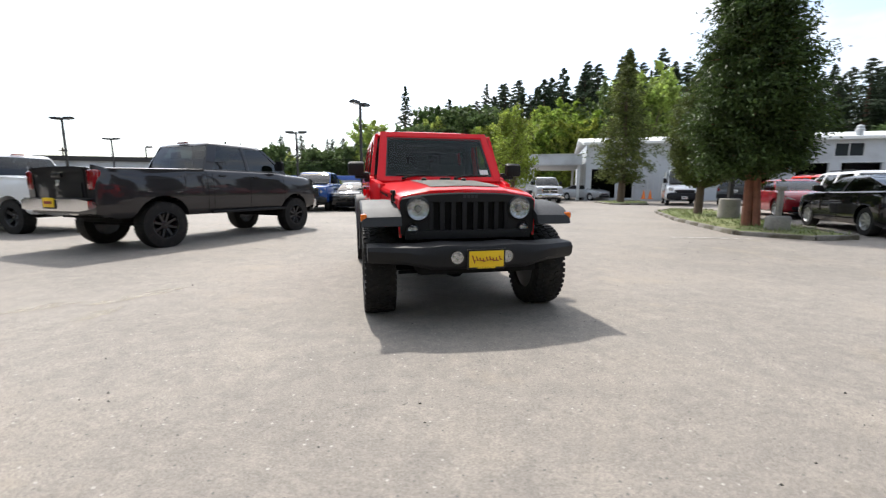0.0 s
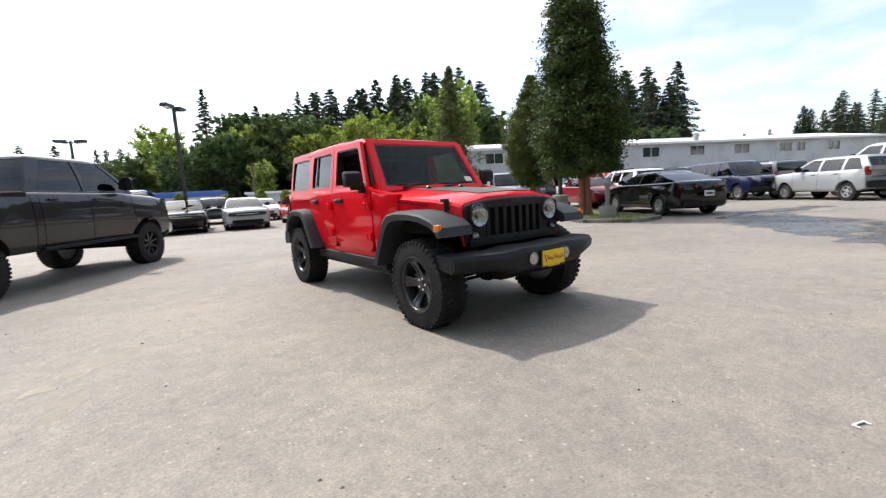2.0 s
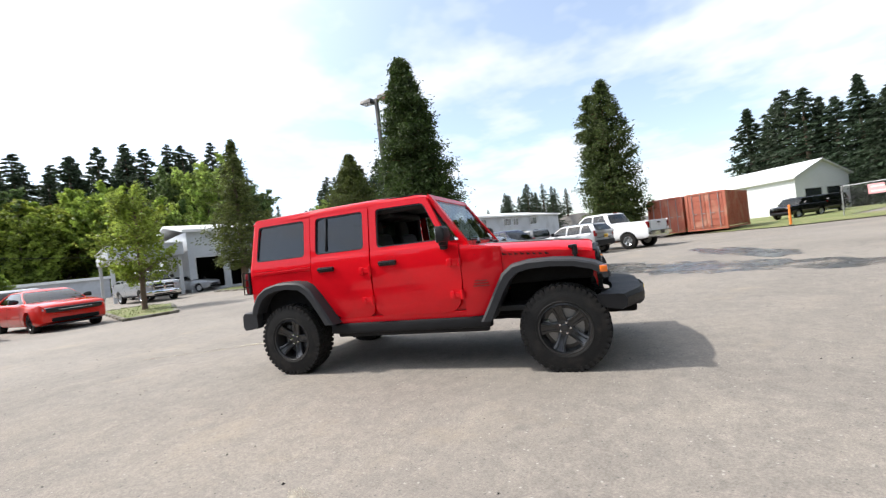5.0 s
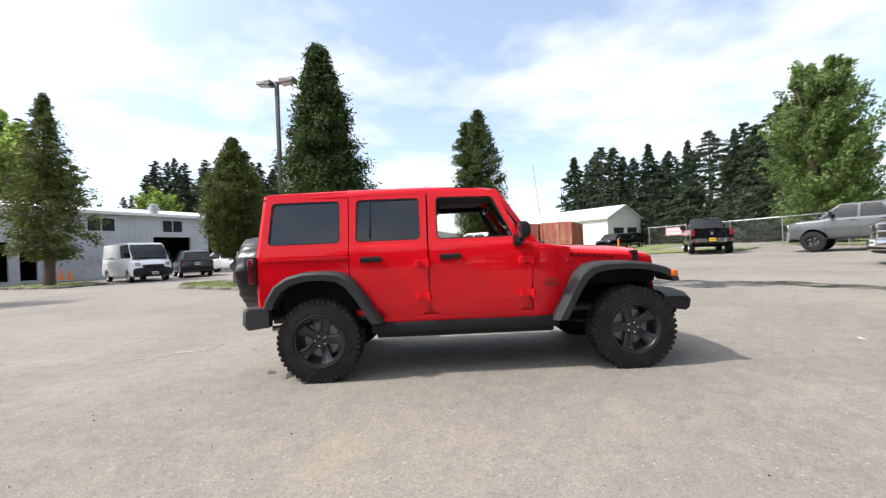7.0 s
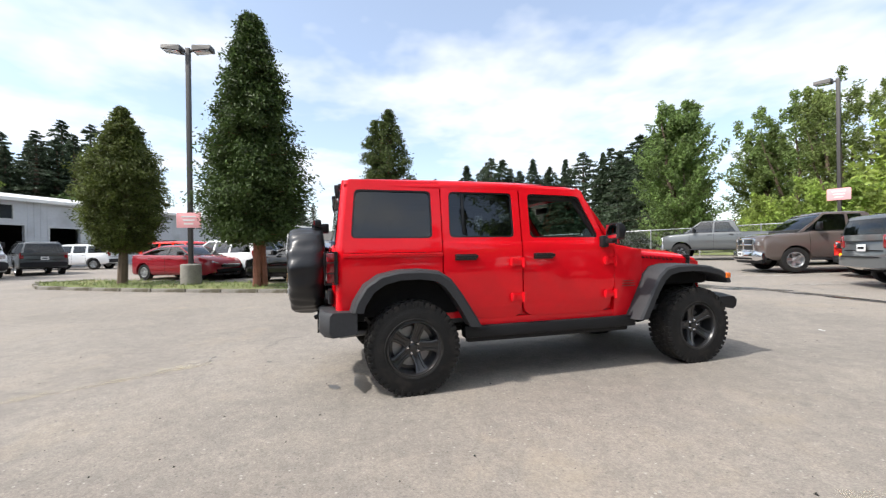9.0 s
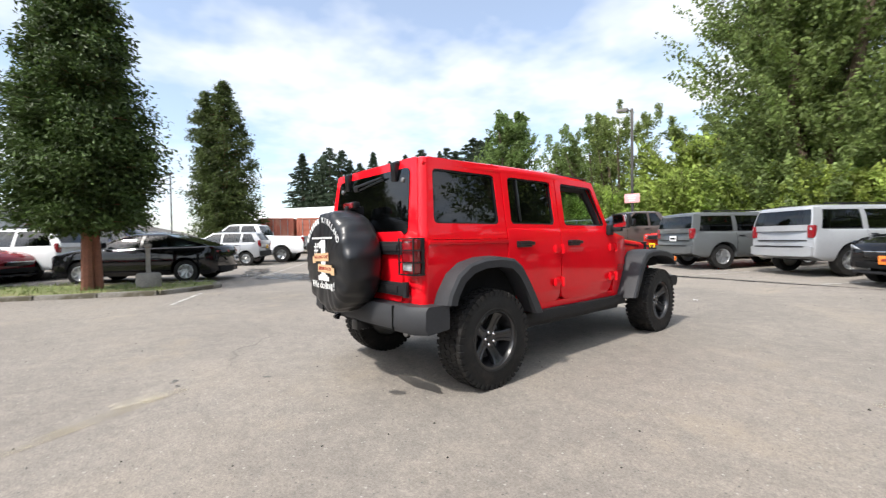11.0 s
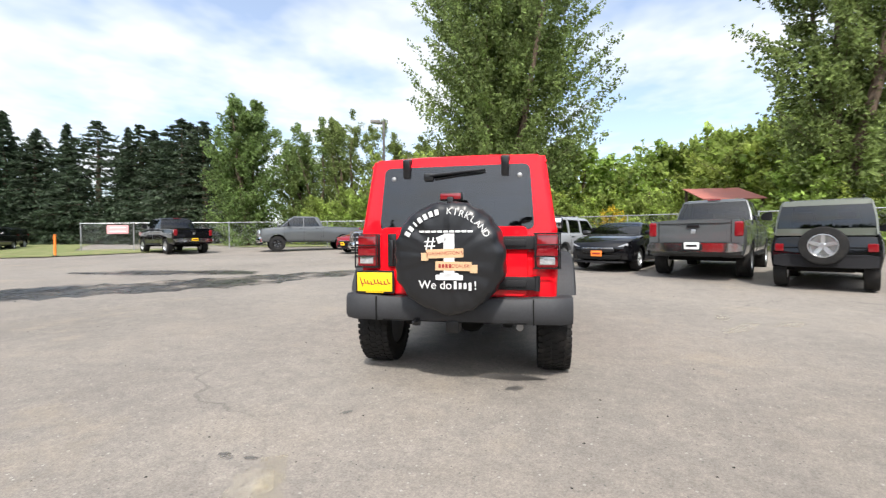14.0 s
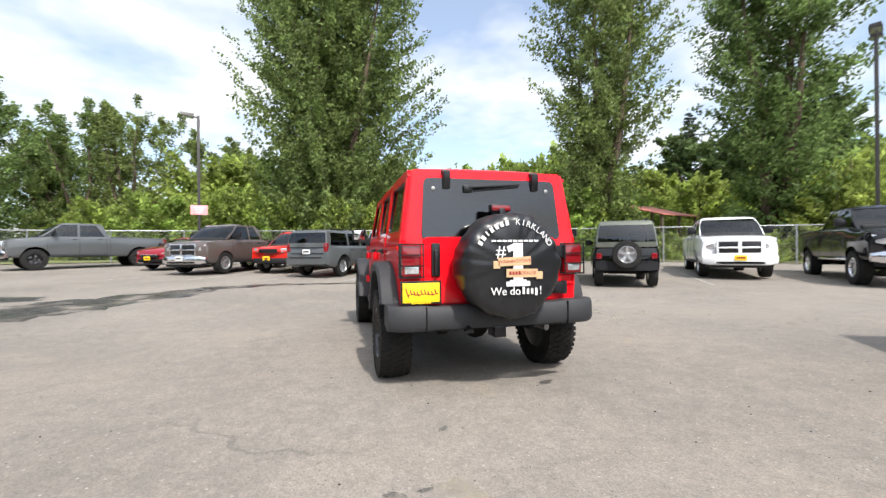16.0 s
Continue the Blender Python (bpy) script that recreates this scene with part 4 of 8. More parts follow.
def van_spec(wb=3.45, L=5.4, hw=1.0, h=2.2, mini=False):
    f, b = wb / 2 + 0.95, wb / 2 + 0.95 - L
    if mini:
        s = suv_spec(wb=3.08, L=5.14, hw=0.99, h=1.75, boxy=False)
        s["bits"] = [q for q in s["bits"] if "rail" not in q[0]]
        return s
    x0 = f - 0.62
    return dict(wb=wb, front=f, rear=b, hw=hw, sill=0.30, r=0.34, endw=0.95, bow=0.26, rbow=0.0, plate_x=(0.09, 0.02), top=[(b, 1.36), (x0 - 0.5, 1.36), (x0, 1.33), (f - 0.3, 1.14), (f - 0.12, 1.02), (f, 0.80)],
                cab=dict(belt=1.34, roof=h, x=(x0 + 0.1, x0 - 0.55, b + 0.05, b + 0.02), wb=0.93, wr=0.84, cw=(L - 1.95, L - 2.45), blackb=False), doors=[], gaps=[x0 - 0.2, x0 - 1.3, x0 - 2.5], handles=[x0 - 1.15],
                handle_mat=M["gloss_black"], head=(f - 0.12, hw * 0.74, 1.0, 0.2, 0.26, 0.22), tail=(b + 0.03, hw * 0.93, 1.1, 0.1, 0.1, 0.4), mirror=(0.1, 0.2, 0.4),
                bits=[("front_bumper", "plastic", (f - 0.03, 0, 0.56), (0.2, hw * 1.9, 0.42), 0.1), ("grille", "plastic", (f - 0.08, 0, 0.86), (0.16, 1.1, 0.2), 0.05)])


# ---- the red off-roader ----
JEEP = pose(-0.165, 5.379, ground_z(-0.165, 5.379) + 0.005, 0, 0, -77.4)
SIDE = 0.785       # half width of the tub
BELT = 1.20


def tumble(bm):
    """Lean the upper body inwards."""
    for v in bm.verts:
        if v.co.z > BELT:
            v.co.y -= math.copysign(min(0.155 * (v.co.z - BELT), abs(v.co.y)), v.co.y)


def bulge(bm):
    """Cut the flat panels into strips and give the flanks their slight outward curve."""
    for z in np.arange(0.50, 1.80, 0.055):
        bmesh.ops.bisect_plane(bm, geom=list(bm.verts) + list(bm.edges) + list(bm.faces), plane_co=(0, 0, z), plane_no=(0, 0, 1))
    for v in bm.verts:
        lo = min(1.0, max(0.0, (1.02 - v.co.z) / 0.5))
        hi = min(1.0, max(0.0, (v.co.z - 1.02) / 0.24)) if v.co.z < 1.26 else max(0.0, 1.0 - (v.co.z - 1.26) / 0.5)
        v.co.y -= math.copysign(0.030 * lo * lo + 0.008 * hi * hi, v.co.y)


def sides(name, build, material, parent, label="", lean=True, curved=False):
    """Two parts, one a side, from a builder that draws the left one."""
    for sgn in (1, -1):
        bm = bmesh.new()
        build(bm)
        if sgn < 0:
            bmesh.ops.scale(bm, vec=(1, -1, 1), verts=bm.verts)
        if curved:
            bulge(bm)
        if lean:
            tumble(bm)
        part(name, bm, material, parent, label)


def arc(cx, cz, r, a0, a1, n=10):
    return [(cx + r * math.cos(radians(a0 + (a1 - a0) * i / n)), cz + r * math.sin(radians(a0 + (a1 - a0) * i / n))) for i in range(n + 1)]


def jeep():
    j = thing("off_roader", JEEP, "bright red four-door off-roader with hard top and black flares", "car")
    red, blk, fl = M["red"], M["plastic"], M["flare"]
    T = 0.035

    # tub: sides behind the doors with the wheel opening
    def quarter(bm):
        pts = [(-2.03, 0.60), (-1.98, 0.60), (-1.94, 0.75), (-1.80, 0.94), (-1.68, 0.99), (-1.30, 0.99), (-1.195, 0.94), (-1.195, 1.16), (-2.03, 1.16)]
        prism(bm, pts, SIDE - T, SIDE)
    sides("quarter_panel", quarter, red, j, curved=True)
    def rail(bm):
        prism(bm, rounded([(-2.03, 1.125), (-1.19, 1.125), (-1.19, 1.16), (-2.03, 1.16)], 0.01, 2), SIDE - 0.01, SIDE + 0.008, 0.004)
    sides("body_rail", rail, red, j)
    # doors: lower panels with rounded corners and gaps between
    def rear_door(bm):
        prism(bm, rounded([(-1.185, 1.255), (-1.185, 0.98), (-1.10, 0.86), (-0.90, 0.565), (-0.44, 0.565), (-0.44, 1.255)], [0, 0.03, 0.08, 0.10, 0.11, 0], 5), SIDE - T, SIDE + 0.006, 0.006)
    def front_door(bm):
        prism(bm, rounded([(-0.425, 1.255), (-0.425, 0.565), (0.50, 0.565), (0.555, 0.85), (0.555, 1.235), (0.47, 1.255)], [0, 0.13, 0.13, 0.05, 0.02, 0], 5), SIDE - T, SIDE + 0.006, 0.006)
    sides("door", rear_door, red, j, curved=True)
    sides("door", front_door, red, j, curved=True)
    def sill(bm):
        box(bm, (-0.16, SIDE - 0.03, 0.535), (1.50, 0.06, 0.075), 0.012)
        prism(bm, [(0.56, 0.50), (0.78, 0.50), (0.95, 0.86), (0.95, 1.16), (0.56, 1.22)], SIDE - 0.06, SIDE + 0.002, 0.006)
        for v in bm.verts:
            if v.co.x > 0.57:
                v.co.y -= 0.075 * (v.co.x - 0.57) / 0.38
    sides("cowl_side", sill, red, j, curved=True)
    def rocker(bm):
        box(bm, (-0.10, SIDE - 0.05, 0.455), (1.80, 0.12, 0.105), 0.02)
        box(bm, (-0.10, SIDE - 0.09, 0.385), (1.72, 0.07, 0.07), 0.025)
    sides("rock_rail", rocker, blk, j)
    # seam behind the doors (dark jamb)
    def jamb(bm):
        box(bm, (-0.31, SIDE - 0.075, 0.92), (1.78, 0.02, 0.70))
    sides("door_jamb", jamb, red, j)

    # hard top and window frames
    def win(name, outer, inner, y0=SIDE - T, y1=SIDE + 0.004):
        def f(bm):
            ring_prism(bm, rounded(outer, 0.015, 3), rounded(inner, 0.045, 3), y0, y1)
        sides(name, f, red, j, curved=True)
    q_o = [(-2.028, 1.165), (-1.195, 1.165), (-1.195, 1.80), (-1.965, 1.80)]
    q_i = [(-1.965, 1.29), (-1.275, 1.29), (-1.275, 1.715), (-1.93, 1.715)]
    r_o = [(-1.185, 1.255), (-0.44, 1.255), (-0.44, 1.775), (-1.185, 1.775)]
    r_i = [(-1.125, 1.295), (-0.505, 1.295), (-0.505, 1.715), (-1.115, 1.715)]
    f_o = [(-0.425, 1.255), (0.47, 1.255), (0.24, 1.765), (-0.425, 1.775)]
    f_i = [(-0.345, 1.29), (0.395, 1.29), (0.205, 1.705), (-0.345, 1.715)]
    win("hardtop_side", q_o, q_i, y1=SIDE)
    win("door_frame", r_o, r_i)
    win("door_frame", f_o, f_i)
    def trim(i):
        def f(bm):
            cx, cz = sum(p[0] for p in i) / 4, sum(p[1] for p in i) / 4
            inn = [(cx + (x - cx) * 0.965, cz + (z - cz) * 0.94) for x, z in i]
            ring_prism(bm, rounded(i, 0.045, 3), rounded(inn, 0.042, 3), SIDE - 0.03, SIDE - 0.008)
        return f
    for i_ in (q_i, r_i, f_i):
        sides("window_seal", trim(i_), M["gloss_black"], j)
    def pane(i, y=SIDE - 0.022):
        def f(bm):
            prism(bm, rounded(i, 0.04, 3), y - 0.004, y)
        return f
    for nm, i_ in (("quarter_glass", q_i), ("rear_door_glass", r_i)):
        sides(nm, pane(i_), M["tint"], j, "dark tinted side glass")
    def fixed_bar(bm):
        box(bm, (-0.985, SIDE - 0.012, 1.52), (0.022, 0.012, 0.39), 0.003)
    sides("glass_divider", fixed_bar, M["gloss_black"], j)
    # roof: crowned shell, rounded at its edges
    bm = bmesh.new()
    rings = []
    for x, z, f in ((-2.012, 1.775, 0.995), (-2.0, 1.797, 0.995), (-1.96, 1.815, 0.99), (-1.2, 1.828, 1.0), (-0.43, 1.83, 1.0), (0.05, 1.815, 0.99), (0.20, 1.795, 0.98), (0.255, 1.768, 0.98)):
        w = (SIDE - 0.155 * (1.76 - BELT) + 0.003) * f
        rings.append([(x, -w, 1.735), (x, -w - 0.004, 1.755), (x, -w + 0.012, z - 0.03), (x, -w + 0.06, z - 0.006), (x, -w * 0.4, z + 0.008), (x, w * 0.4, z + 0.008), (x, w - 0.06, z - 0.006), (x, w - 0.012, z - 0.03), (x, w + 0.004, 1.755), (x, w, 1.735)])
    loft(bm, rings)
    part("roof", bm, red, j, "red hard top roof", angle=40)
    bm = bmesh.new()
    for s in (-1, 1):
        box(bm, (-0.55, s * 0.665, 1.803), (1.5, 0.010, 0.012), 0.003)
    for x in (-1.2, -0.43):
        box(bm, (x, 0, 1.834), (0.008, 1.26, 0.008))
    part("roof_seam", bm, M["gloss_black"], j)
    # roof lining
    bm = bmesh.new()
    box(bm, (-0.9, 0, 1.735), (2.2, 1.30, 0.03), 0.01)
    part("headliner", bm, M["interior"], j)

    # windscreen frame and glass
    wf = [(0.625, -0.70, 1.20), (0.625, 0.70, 1.20), (0.235, 0.625, 1.785), (0.235, -0.625, 1.785)]
    def lerp(a, b, t):
        return tuple(p + (q - p) * t for p, q in zip(a, b))
    n_ = (Vector(wf[1]) - Vector(wf[0])).cross(Vector(wf[3]) - Vector(wf[0])).normalized()
    if n_.x < 0:
        n_ = -n_
    def wpt(u, v, d=0.0):
        p = Vector(lerp(lerp(wf[0], wf[1], u), lerp(wf[3], wf[2], u), v)) + n_ * d
        return p
    def wplate(bm, u0, v0, u1, v1, d0, d1, bv=0.0):
        a = [wpt(u, v, d0) for u, v in ((u0, v0), (u1, v0), (u1, v1), (u0, v1))]
        b = [wpt(u, v, d1) for u, v in ((u0, v0), (u1, v0), (u1, v1), (u0, v1))]
        rv = loft(bm, [a, b])
        if bv:
            bmesh.ops.bevel(bm, geom=list({e for r in rv for v in r for e in v.link_edges}), offset=bv, segments=2, affect="EDGES")
    bm = bmesh.new()
    wplate(bm, -0.01, 0.0, 0.055, 1.0, -0.03, 0.022, 0.008)
    wplate(bm, 0.945, 0.0, 1.01, 1.0, -0.03, 0.022, 0.008)
    wplate(bm, 0.0, 0.885, 1.0, 1.0, -0.03, 0.020, 0.008)
    wplate(bm, 0.0, -0.03, 1.0, 0.075, -0.03, 0.020, 0.008)
    part("windscreen_frame", bm, red, j)
    bm = bmesh.new()
    wplate(bm, 0.05, 0.07, 0.95, 0.89, 0.004, 0.009)
    part("windscreen", bm, M["screen_glass"], j, "clear windscreen")
    bm = bmesh.new()
    for u0, v0, u1, v1 in ((0.05, 0.07, 0.068, 0.89), (0.932, 0.07, 0.95, 0.89), (0.05, 0.86, 0.95, 0.89), (0.05, 0.07, 0.95, 0.11)):
        wplate(bm, u0, v0, u1, v1, 0.0095, 0.0115)
    part("windscreen_border", bm, M["gloss_black"], j)
    bm = bmesh.new()
    wplate(bm, 0.850, 0.125, 0.922, 0.225, 0.0095, 0.0110)
    part("window_sticker", bm, M["white"], j, "small white sticker on the windscreen")
    for u in (0.2, 0.62):
        bm = bmesh.new()
        rod(bm, wpt(u, 0.02, 0.05), wpt(u + 0.16, 0.10, 0.03), 0.012, 0.008)
        rod(bm, wpt(u - 0.06, 0.095, 0.022), wpt(u + 0.27, 0.085, 0.022), 0.008)
        box(bm, wpt(u, 0.0, 0.05), (0.05, 0.05, 0.03), 0.01)
        part("wiper", bm, M["gloss_black"], j)

    # bonnet: crowned, tapering to the grille
    bm = bmesh.new()
    rings = []
    for x, hw, zc, ze in ((0.60, 0.715, 1.205, 1.165), (0.75, 0.705, 1.198, 1.155), (1.1, 0.68, 1.17, 1.125), (1.45, 0.65, 1.148, 1.098), (1.64, 0.632, 1.128, 1.075), (1.735, 0.618, 1.115, 1.06), (1.772, 0.605, 1.098, 1.045), (1.78, 0.59, 1.08, 1.03)):
        d_ = 0.13 if x < 1.5 else 0.045
        rings.append([(x, -hw, ze - d_), (x, -hw - 0.003, ze - 0.03), (x, -hw + 0.012, ze - 0.005), (x, -hw + 0.05, ze + 0.012), (x, -hw * 0.62, zc - 0.012), (x, -hw * 0.56, zc), (x, 0, zc + 0.010), (x, hw * 0.56, zc), (x, hw * 0.62, zc - 0.012), (x, hw - 0.05, ze + 0.012), (x, hw - 0.012, ze - 0.005), (x, hw + 0.003, ze - 0.03), (x, hw, ze - d_)])
    loft(bm, rings)
    bonnet = part("bonnet", bm, red, j, "red bonnet with raised middle", angle=30)
    # matte decal on the raised middle
    bm = bmesh.new()
    rows = []
    for x, hw, zc in ((0.70, 0.36, 1.2035), (1.1, 0.345, 1.1765), (1.45, 0.33, 1.1545), (1.68, 0.32, 1.131)):
        rows.append([(x, -hw, zc + 0.002), (x, 0, zc + 0.010), (x, hw, zc + 0.002)])
    loft(bm, rows, closed=False, caps=False)
    bmesh.ops.solidify(bm, geom=bm.faces[:], thickness=0.002)
    part("bonnet_decal", bm, M["decal"], bonnet, "matte grey decal panel")
    for s in (-1, 1):
        bm = bmesh.new()
        lathe(bm, [(0.03, -0.01), (0.03, 0.01), (0.018, 0.022), (0.005, 0.024)], 12, pose(0.80, s * 0.22, 1.21, 90))
        part("washer_nozzle", bm, M["gloss_black"], bonnet)
        bm = bmesh.new()
        box(bm, (1.62, s * 0.635, 1.05), (0.05, 0.03, 0.10), 0.01)
        box(bm, (1.60, s * 0.64, 1.085), (0.07, 0.045, 0.03), 0.01)
        rod(bm, (1.62, s * 0.65, 0.98), (1.62, s * 0.65, 1.06), 0.012)
        part("bonnet_latch", bm, M["gloss_black"], bonnet)
    bm = bmesh.new()
    box(bm, (0.86, 0, 1.222), (0.02, 0.12, 0.025), 0.008)
    part("bonnet_handle", bm, M["gloss_black"], bonnet)
    # inner front sides below the bonnet
    def fender(bm):
        prism(bm, [(0.62, 0.60), (0.90, 0.62), (1.02, 0.86), (1.74, 0.86), (1.79, 0.70), (1.79, 1.02), (1.2, 1.07), (0.62, 1.12)], 0.0, 0.022)
        for v in bm.verts:
            f = (v.co.x - 0.6) / 1.2
            v.co.y += 0.705 - 0.115 * f
    sides("front_wing", fender, red, j, lean=False)
    for k, wd in enumerate((0.040, 0.032, 0.030, 0.034, 0.030, 0.026, 0.026, 0.032)):
        def letter(bm, k=k, wd=wd):
            xk = 0.98 + k * 0.056
            yk = 0.6885 - (xk - 1.10) * 0.083 + 0.003
            prism(bm, [(xk - wd / 2, 1.070 - k * 0.0046), (xk + wd / 2, 1.070 - k * 0.0046), (xk + wd / 2, 1.079 - k * 0.0046), (xk - wd * 0.2, 1.083 - k * 0.0046), (xk - wd * 0.3, 1.092 - k * 0.0046), (xk - wd / 2, 1.092 - k * 0.0046)], yk - 0.003, yk + 0.003)
        sides("wing_lettering_bar", letter, M["dark"], j, lean=False)
    def marks(bm):
        for k in range(3):
            box(bm, (0.74, SIDE - 0.020, 0.80 + k * 0.025), (0.16 - 0.02 * k, 0.004, 0.010))
    sides("cowl_lettering_bar", marks, M["ink"], j, lean=False)

    # grille with seven slots
    g = 1.83
    bm = bmesh.new()
    def gplate(y0, y1, z0, z1, d=0.07):
        box(bm, (g - d / 2 - abs((y0 + y1) / 2) * 0.05, (y0 + y1) / 2, (z0 + z1) / 2), (d, abs(y1 - y0), z1 - z0), 0.008)
    tops = []
    for y in np.linspace(-0.585, 0.585, 15):
        zt = 1.08 - 0.045 * (abs(y) / 0.585) ** 3
        xf = g + 0.004 - abs(y) * 0.05
        tops.append([(xf - 0.07, y, 1.0), (xf, y, 1.0), (xf, y, zt - 0.012), (xf - 0.012, y, zt), (xf - 0.07, y, zt)])
    loft(bm, tops)
    gplate(-0.56, 0.56, 0.685, 0.760)
    ys = np.linspace(-0.34, 0.34, 8)
    for y in ys:
        gplate(y - 0.021, y + 0.021, 0.75, 1.025)
    grille = part("grille", bm, blk, j, "black seven-slot grille")
    for s in (-1, 1):
        bm = bmesh.new()
        pts = rounded([(s * 0.345, 0.69), (s * 0.60, 0.72), (s * 0.605, 1.02), (s * 0.345, 1.03)], 0.03, 3)
        a = [bm.verts.new((g - 0.10, y, z)) for y, z in pts]
        b = [bm.verts.new((g - 0.018 - 0.02 * abs(y), y, z)) for y, z in pts]
        bm.faces.new(a); bm.faces.new(b[::-1])
        for k in range(len(pts)):
            q = (k + 1) % len(pts)
            bm.faces.new((a[k], b[k], b[q], a[q]))
        part("headlight_panel", bm, blk, grille)
    bm = bmesh.new()
    box(bm, (g - 0.06, 0, 0.88), (0.03, 0.72, 0.32))
    part("radiator_screen", bm, M["dark"], grille)
    text = bmesh.new()
    for k in range(4):
        box(text, (g + 0.003, -0.05 + k * 0.034, 1.047), (0.004, 0.024, 0.026), 0.001)
    part("badge_bar", text, M["flare"], grille)
    face = Matrix.Rotation(radians(-90), 4, "Z")
    for s in (-1, 1):
        for nm, y, z, r, mt, x in (("headlight", 0.452, 0.945, 0.092, "lens_clear", g - 0.024), ("turn_signal", 0.50, 0.775, 0.043, "lens_clear", g - 0.025)):
            bm = bmesh.new()
            lathe(bm, [(r * 1.12, -0.01), (r * 1.14, 0.018), (r * 1.02, 0.028), (r, 0.018)], 28, Matrix.Translation((x, s * y, z)) @ face, False)
            rim_ = part("lamp_rim", bm, M["gloss_black"], j)
            bm = bmesh.new()
            lathe(bm, [(r * 1.02, 0.024), (r * 0.85, 0.010), (r * 0.5, 0.003), (r * 0.2, 0.001), (0.002, 0.001)], 28, Matrix.Translation((x, s * y, z)) @ face, False)
            lamp = part(nm, bm, M["reflector"], j, "round clear lamp with chrome reflector")
            bm = bmesh.new()
            lathe(bm, [(r, 0.018), (r * 0.8, 0.030), (r * 0.45, 0.039), (0.002, 0.042)], 28, Matrix.Translation((x, s * y, z)) @ face, False)
            part("lens", bm, M["lens"], lamp)
            if nm == "headlight":
                bm = bmesh.new()
                lathe(bm, [(r * 0.3, 0.002), (r * 0.28, 0.022), (0.002, 0.026)], 18, Matrix.Translation((x, s * y, z)) @ face)
                part("bulb_shield", bm, M["steel"], lamp)
    # front bumper: one bowed beam with lower lip
    bm = bmesh.new()
    rings = []
    for y in np.linspace(-0.885, 0.885, 19):
        e = abs(y) / 0.885
        xf = 2.19 - 0.05 * e ** 2 - 0.13 * max(0, e - 0.62) / 0.38
        z0, z1 = 0.478 + 0.045 * min(1, max(0, e - 0.45) / 0.2), 0.668 - 0.012 * e ** 6 + 0.014 * math.exp(-((e - 0.3) / 0.12) ** 2)
        d = 0.30 - 0.06 * e
        rings.append([(xf - d, y, z0 + 0.03), (xf - 0.05, y, z0), (xf - 0.012, y, z0 + 0.03), (xf, y, z0 + 0.10), (xf - 0.004, y, z1 - 0.05), (xf - 0.03, y, z1 - 0.008), (xf - 0.08, y, z1), (xf - d, y, z1)])
    loft(bm, rings)
    bump = part("front_bumper", bm, blk, j, "black plastic front bumper", angle=40)
    for s in (-1, 1):
        bm = bmesh.new()
        lathe(bm, [(0.062, 0.0), (0.065, 0.012), (0.05, 0.016)], 24, Matrix.Translation((2.175, s * 0.205, 0.58)) @ face, False)
        part("fog_lamp_rim", bm, M["gloss_black"], bump)
        bm = bmesh.new()
        lathe(bm, [(0.05, 0.016), (0.044, 0.008), (0.025, 0.004), (0.012, 0.012), (0.002, 0.013)], 24, Matrix.Translation((2.175, s * 0.205, 0.58)) @ face)
        part("fog_lamp", bm, M["reflector"], bump, "round clear fog lamp")
    bm = bmesh.new()
    box(bm, (1.95, 0, 0.48), (0.3, 1.0, 0.10), 0.03)
    part("bumper_filler", bm, M["dark"], bump)
    def plate_at(x, y, z, w, h, back):
        bm = bmesh.new()
        box(bm, (x, y, z), (0.012, w + 0.03, h + 0.03), 0.004)
        fr = part("plate_frame", bm, M["gloss_black"], j, "black dealer plate frame")
        o = -1 if back else 1
        bm = bmesh.new()
        box(bm, (x + o * 0.007, y, z), (0.006, w, h), 0.002)
        part("plate", bm, M["yellow"], fr, "yellow paper plate with dark red lettering bar")
        bm = bmesh.new()
        for k in range(9):
            yy = y + o * (-w * 0.38 + k * w * 0.095)
            box(bm, (x + o * 0.0115, yy, z + 0.008 * math.sin(k * 1.7)), (0.002, w * 0.030, h * (0.50 if k == 0 else 0.24)), 0.0005, Matrix.Rotation(0.3 * o, 4, "X"))
            box(bm, (x + o * 0.0115, yy + o * w * 0.04, z - h * 0.09 + 0.004 * math.sin(k * 1.7)), (0.002, w * 0.08, h * 0.055), 0.0005)
        part("lettering_bar", bm, M["ink"], fr)
        bm = bmesh.new()
        for k in range(7):
            box(bm, (x + o * 0.0085, y + (k - 3) * w * 0.075, z - h / 2 - 0.006), (0.002, w * 0.06, 0.010))
        part("frame_lettering_bar", bm, M["yellow"], fr)
    plate_at(2.195, 0.03, 0.565, 0.285, 0.128, False)

    # flares: thick plastic arches
    def flare(outer, inner, y0, y1):
        def f(bm):
            n = len(outer)
            rings = []
            for (xo, zo), (xi, zi) in zip(outer, inner):
                rings.append([(xi, y0, zi), (xo, y0, zo), (xo, y1 - 0.07, zo - 0.004), (xo + (xi - xo) * 0.12, y1 - 0.015, zo + (zi - zo) * 0.12), (xo + (xi - xo) * 0.35, y1, zo + (zi - zo) * 0.35), (xi, y1 - 0.005, zi)])
            loft(bm, rings)
        return f
    fo = [(0.725, 0.50), (0.80, 0.63), (0.88, 0.78), (0.965, 0.93), (1.06, 1.005), (1.20, 1.03), (1.42, 1.03), (1.62, 1.01), (1.78, 0.965), (1.88, 0.905), (1.905, 0.83)]
    fi = [(0.835, 0.50), (0.905, 0.63), (0.975, 0.76), (1.05, 0.87), (1.12, 0.925), (1.23, 0.95), (1.42, 0.955), (1.60, 0.94), (1.74, 0.905), (1.82, 0.86), (1.845, 0.82)]
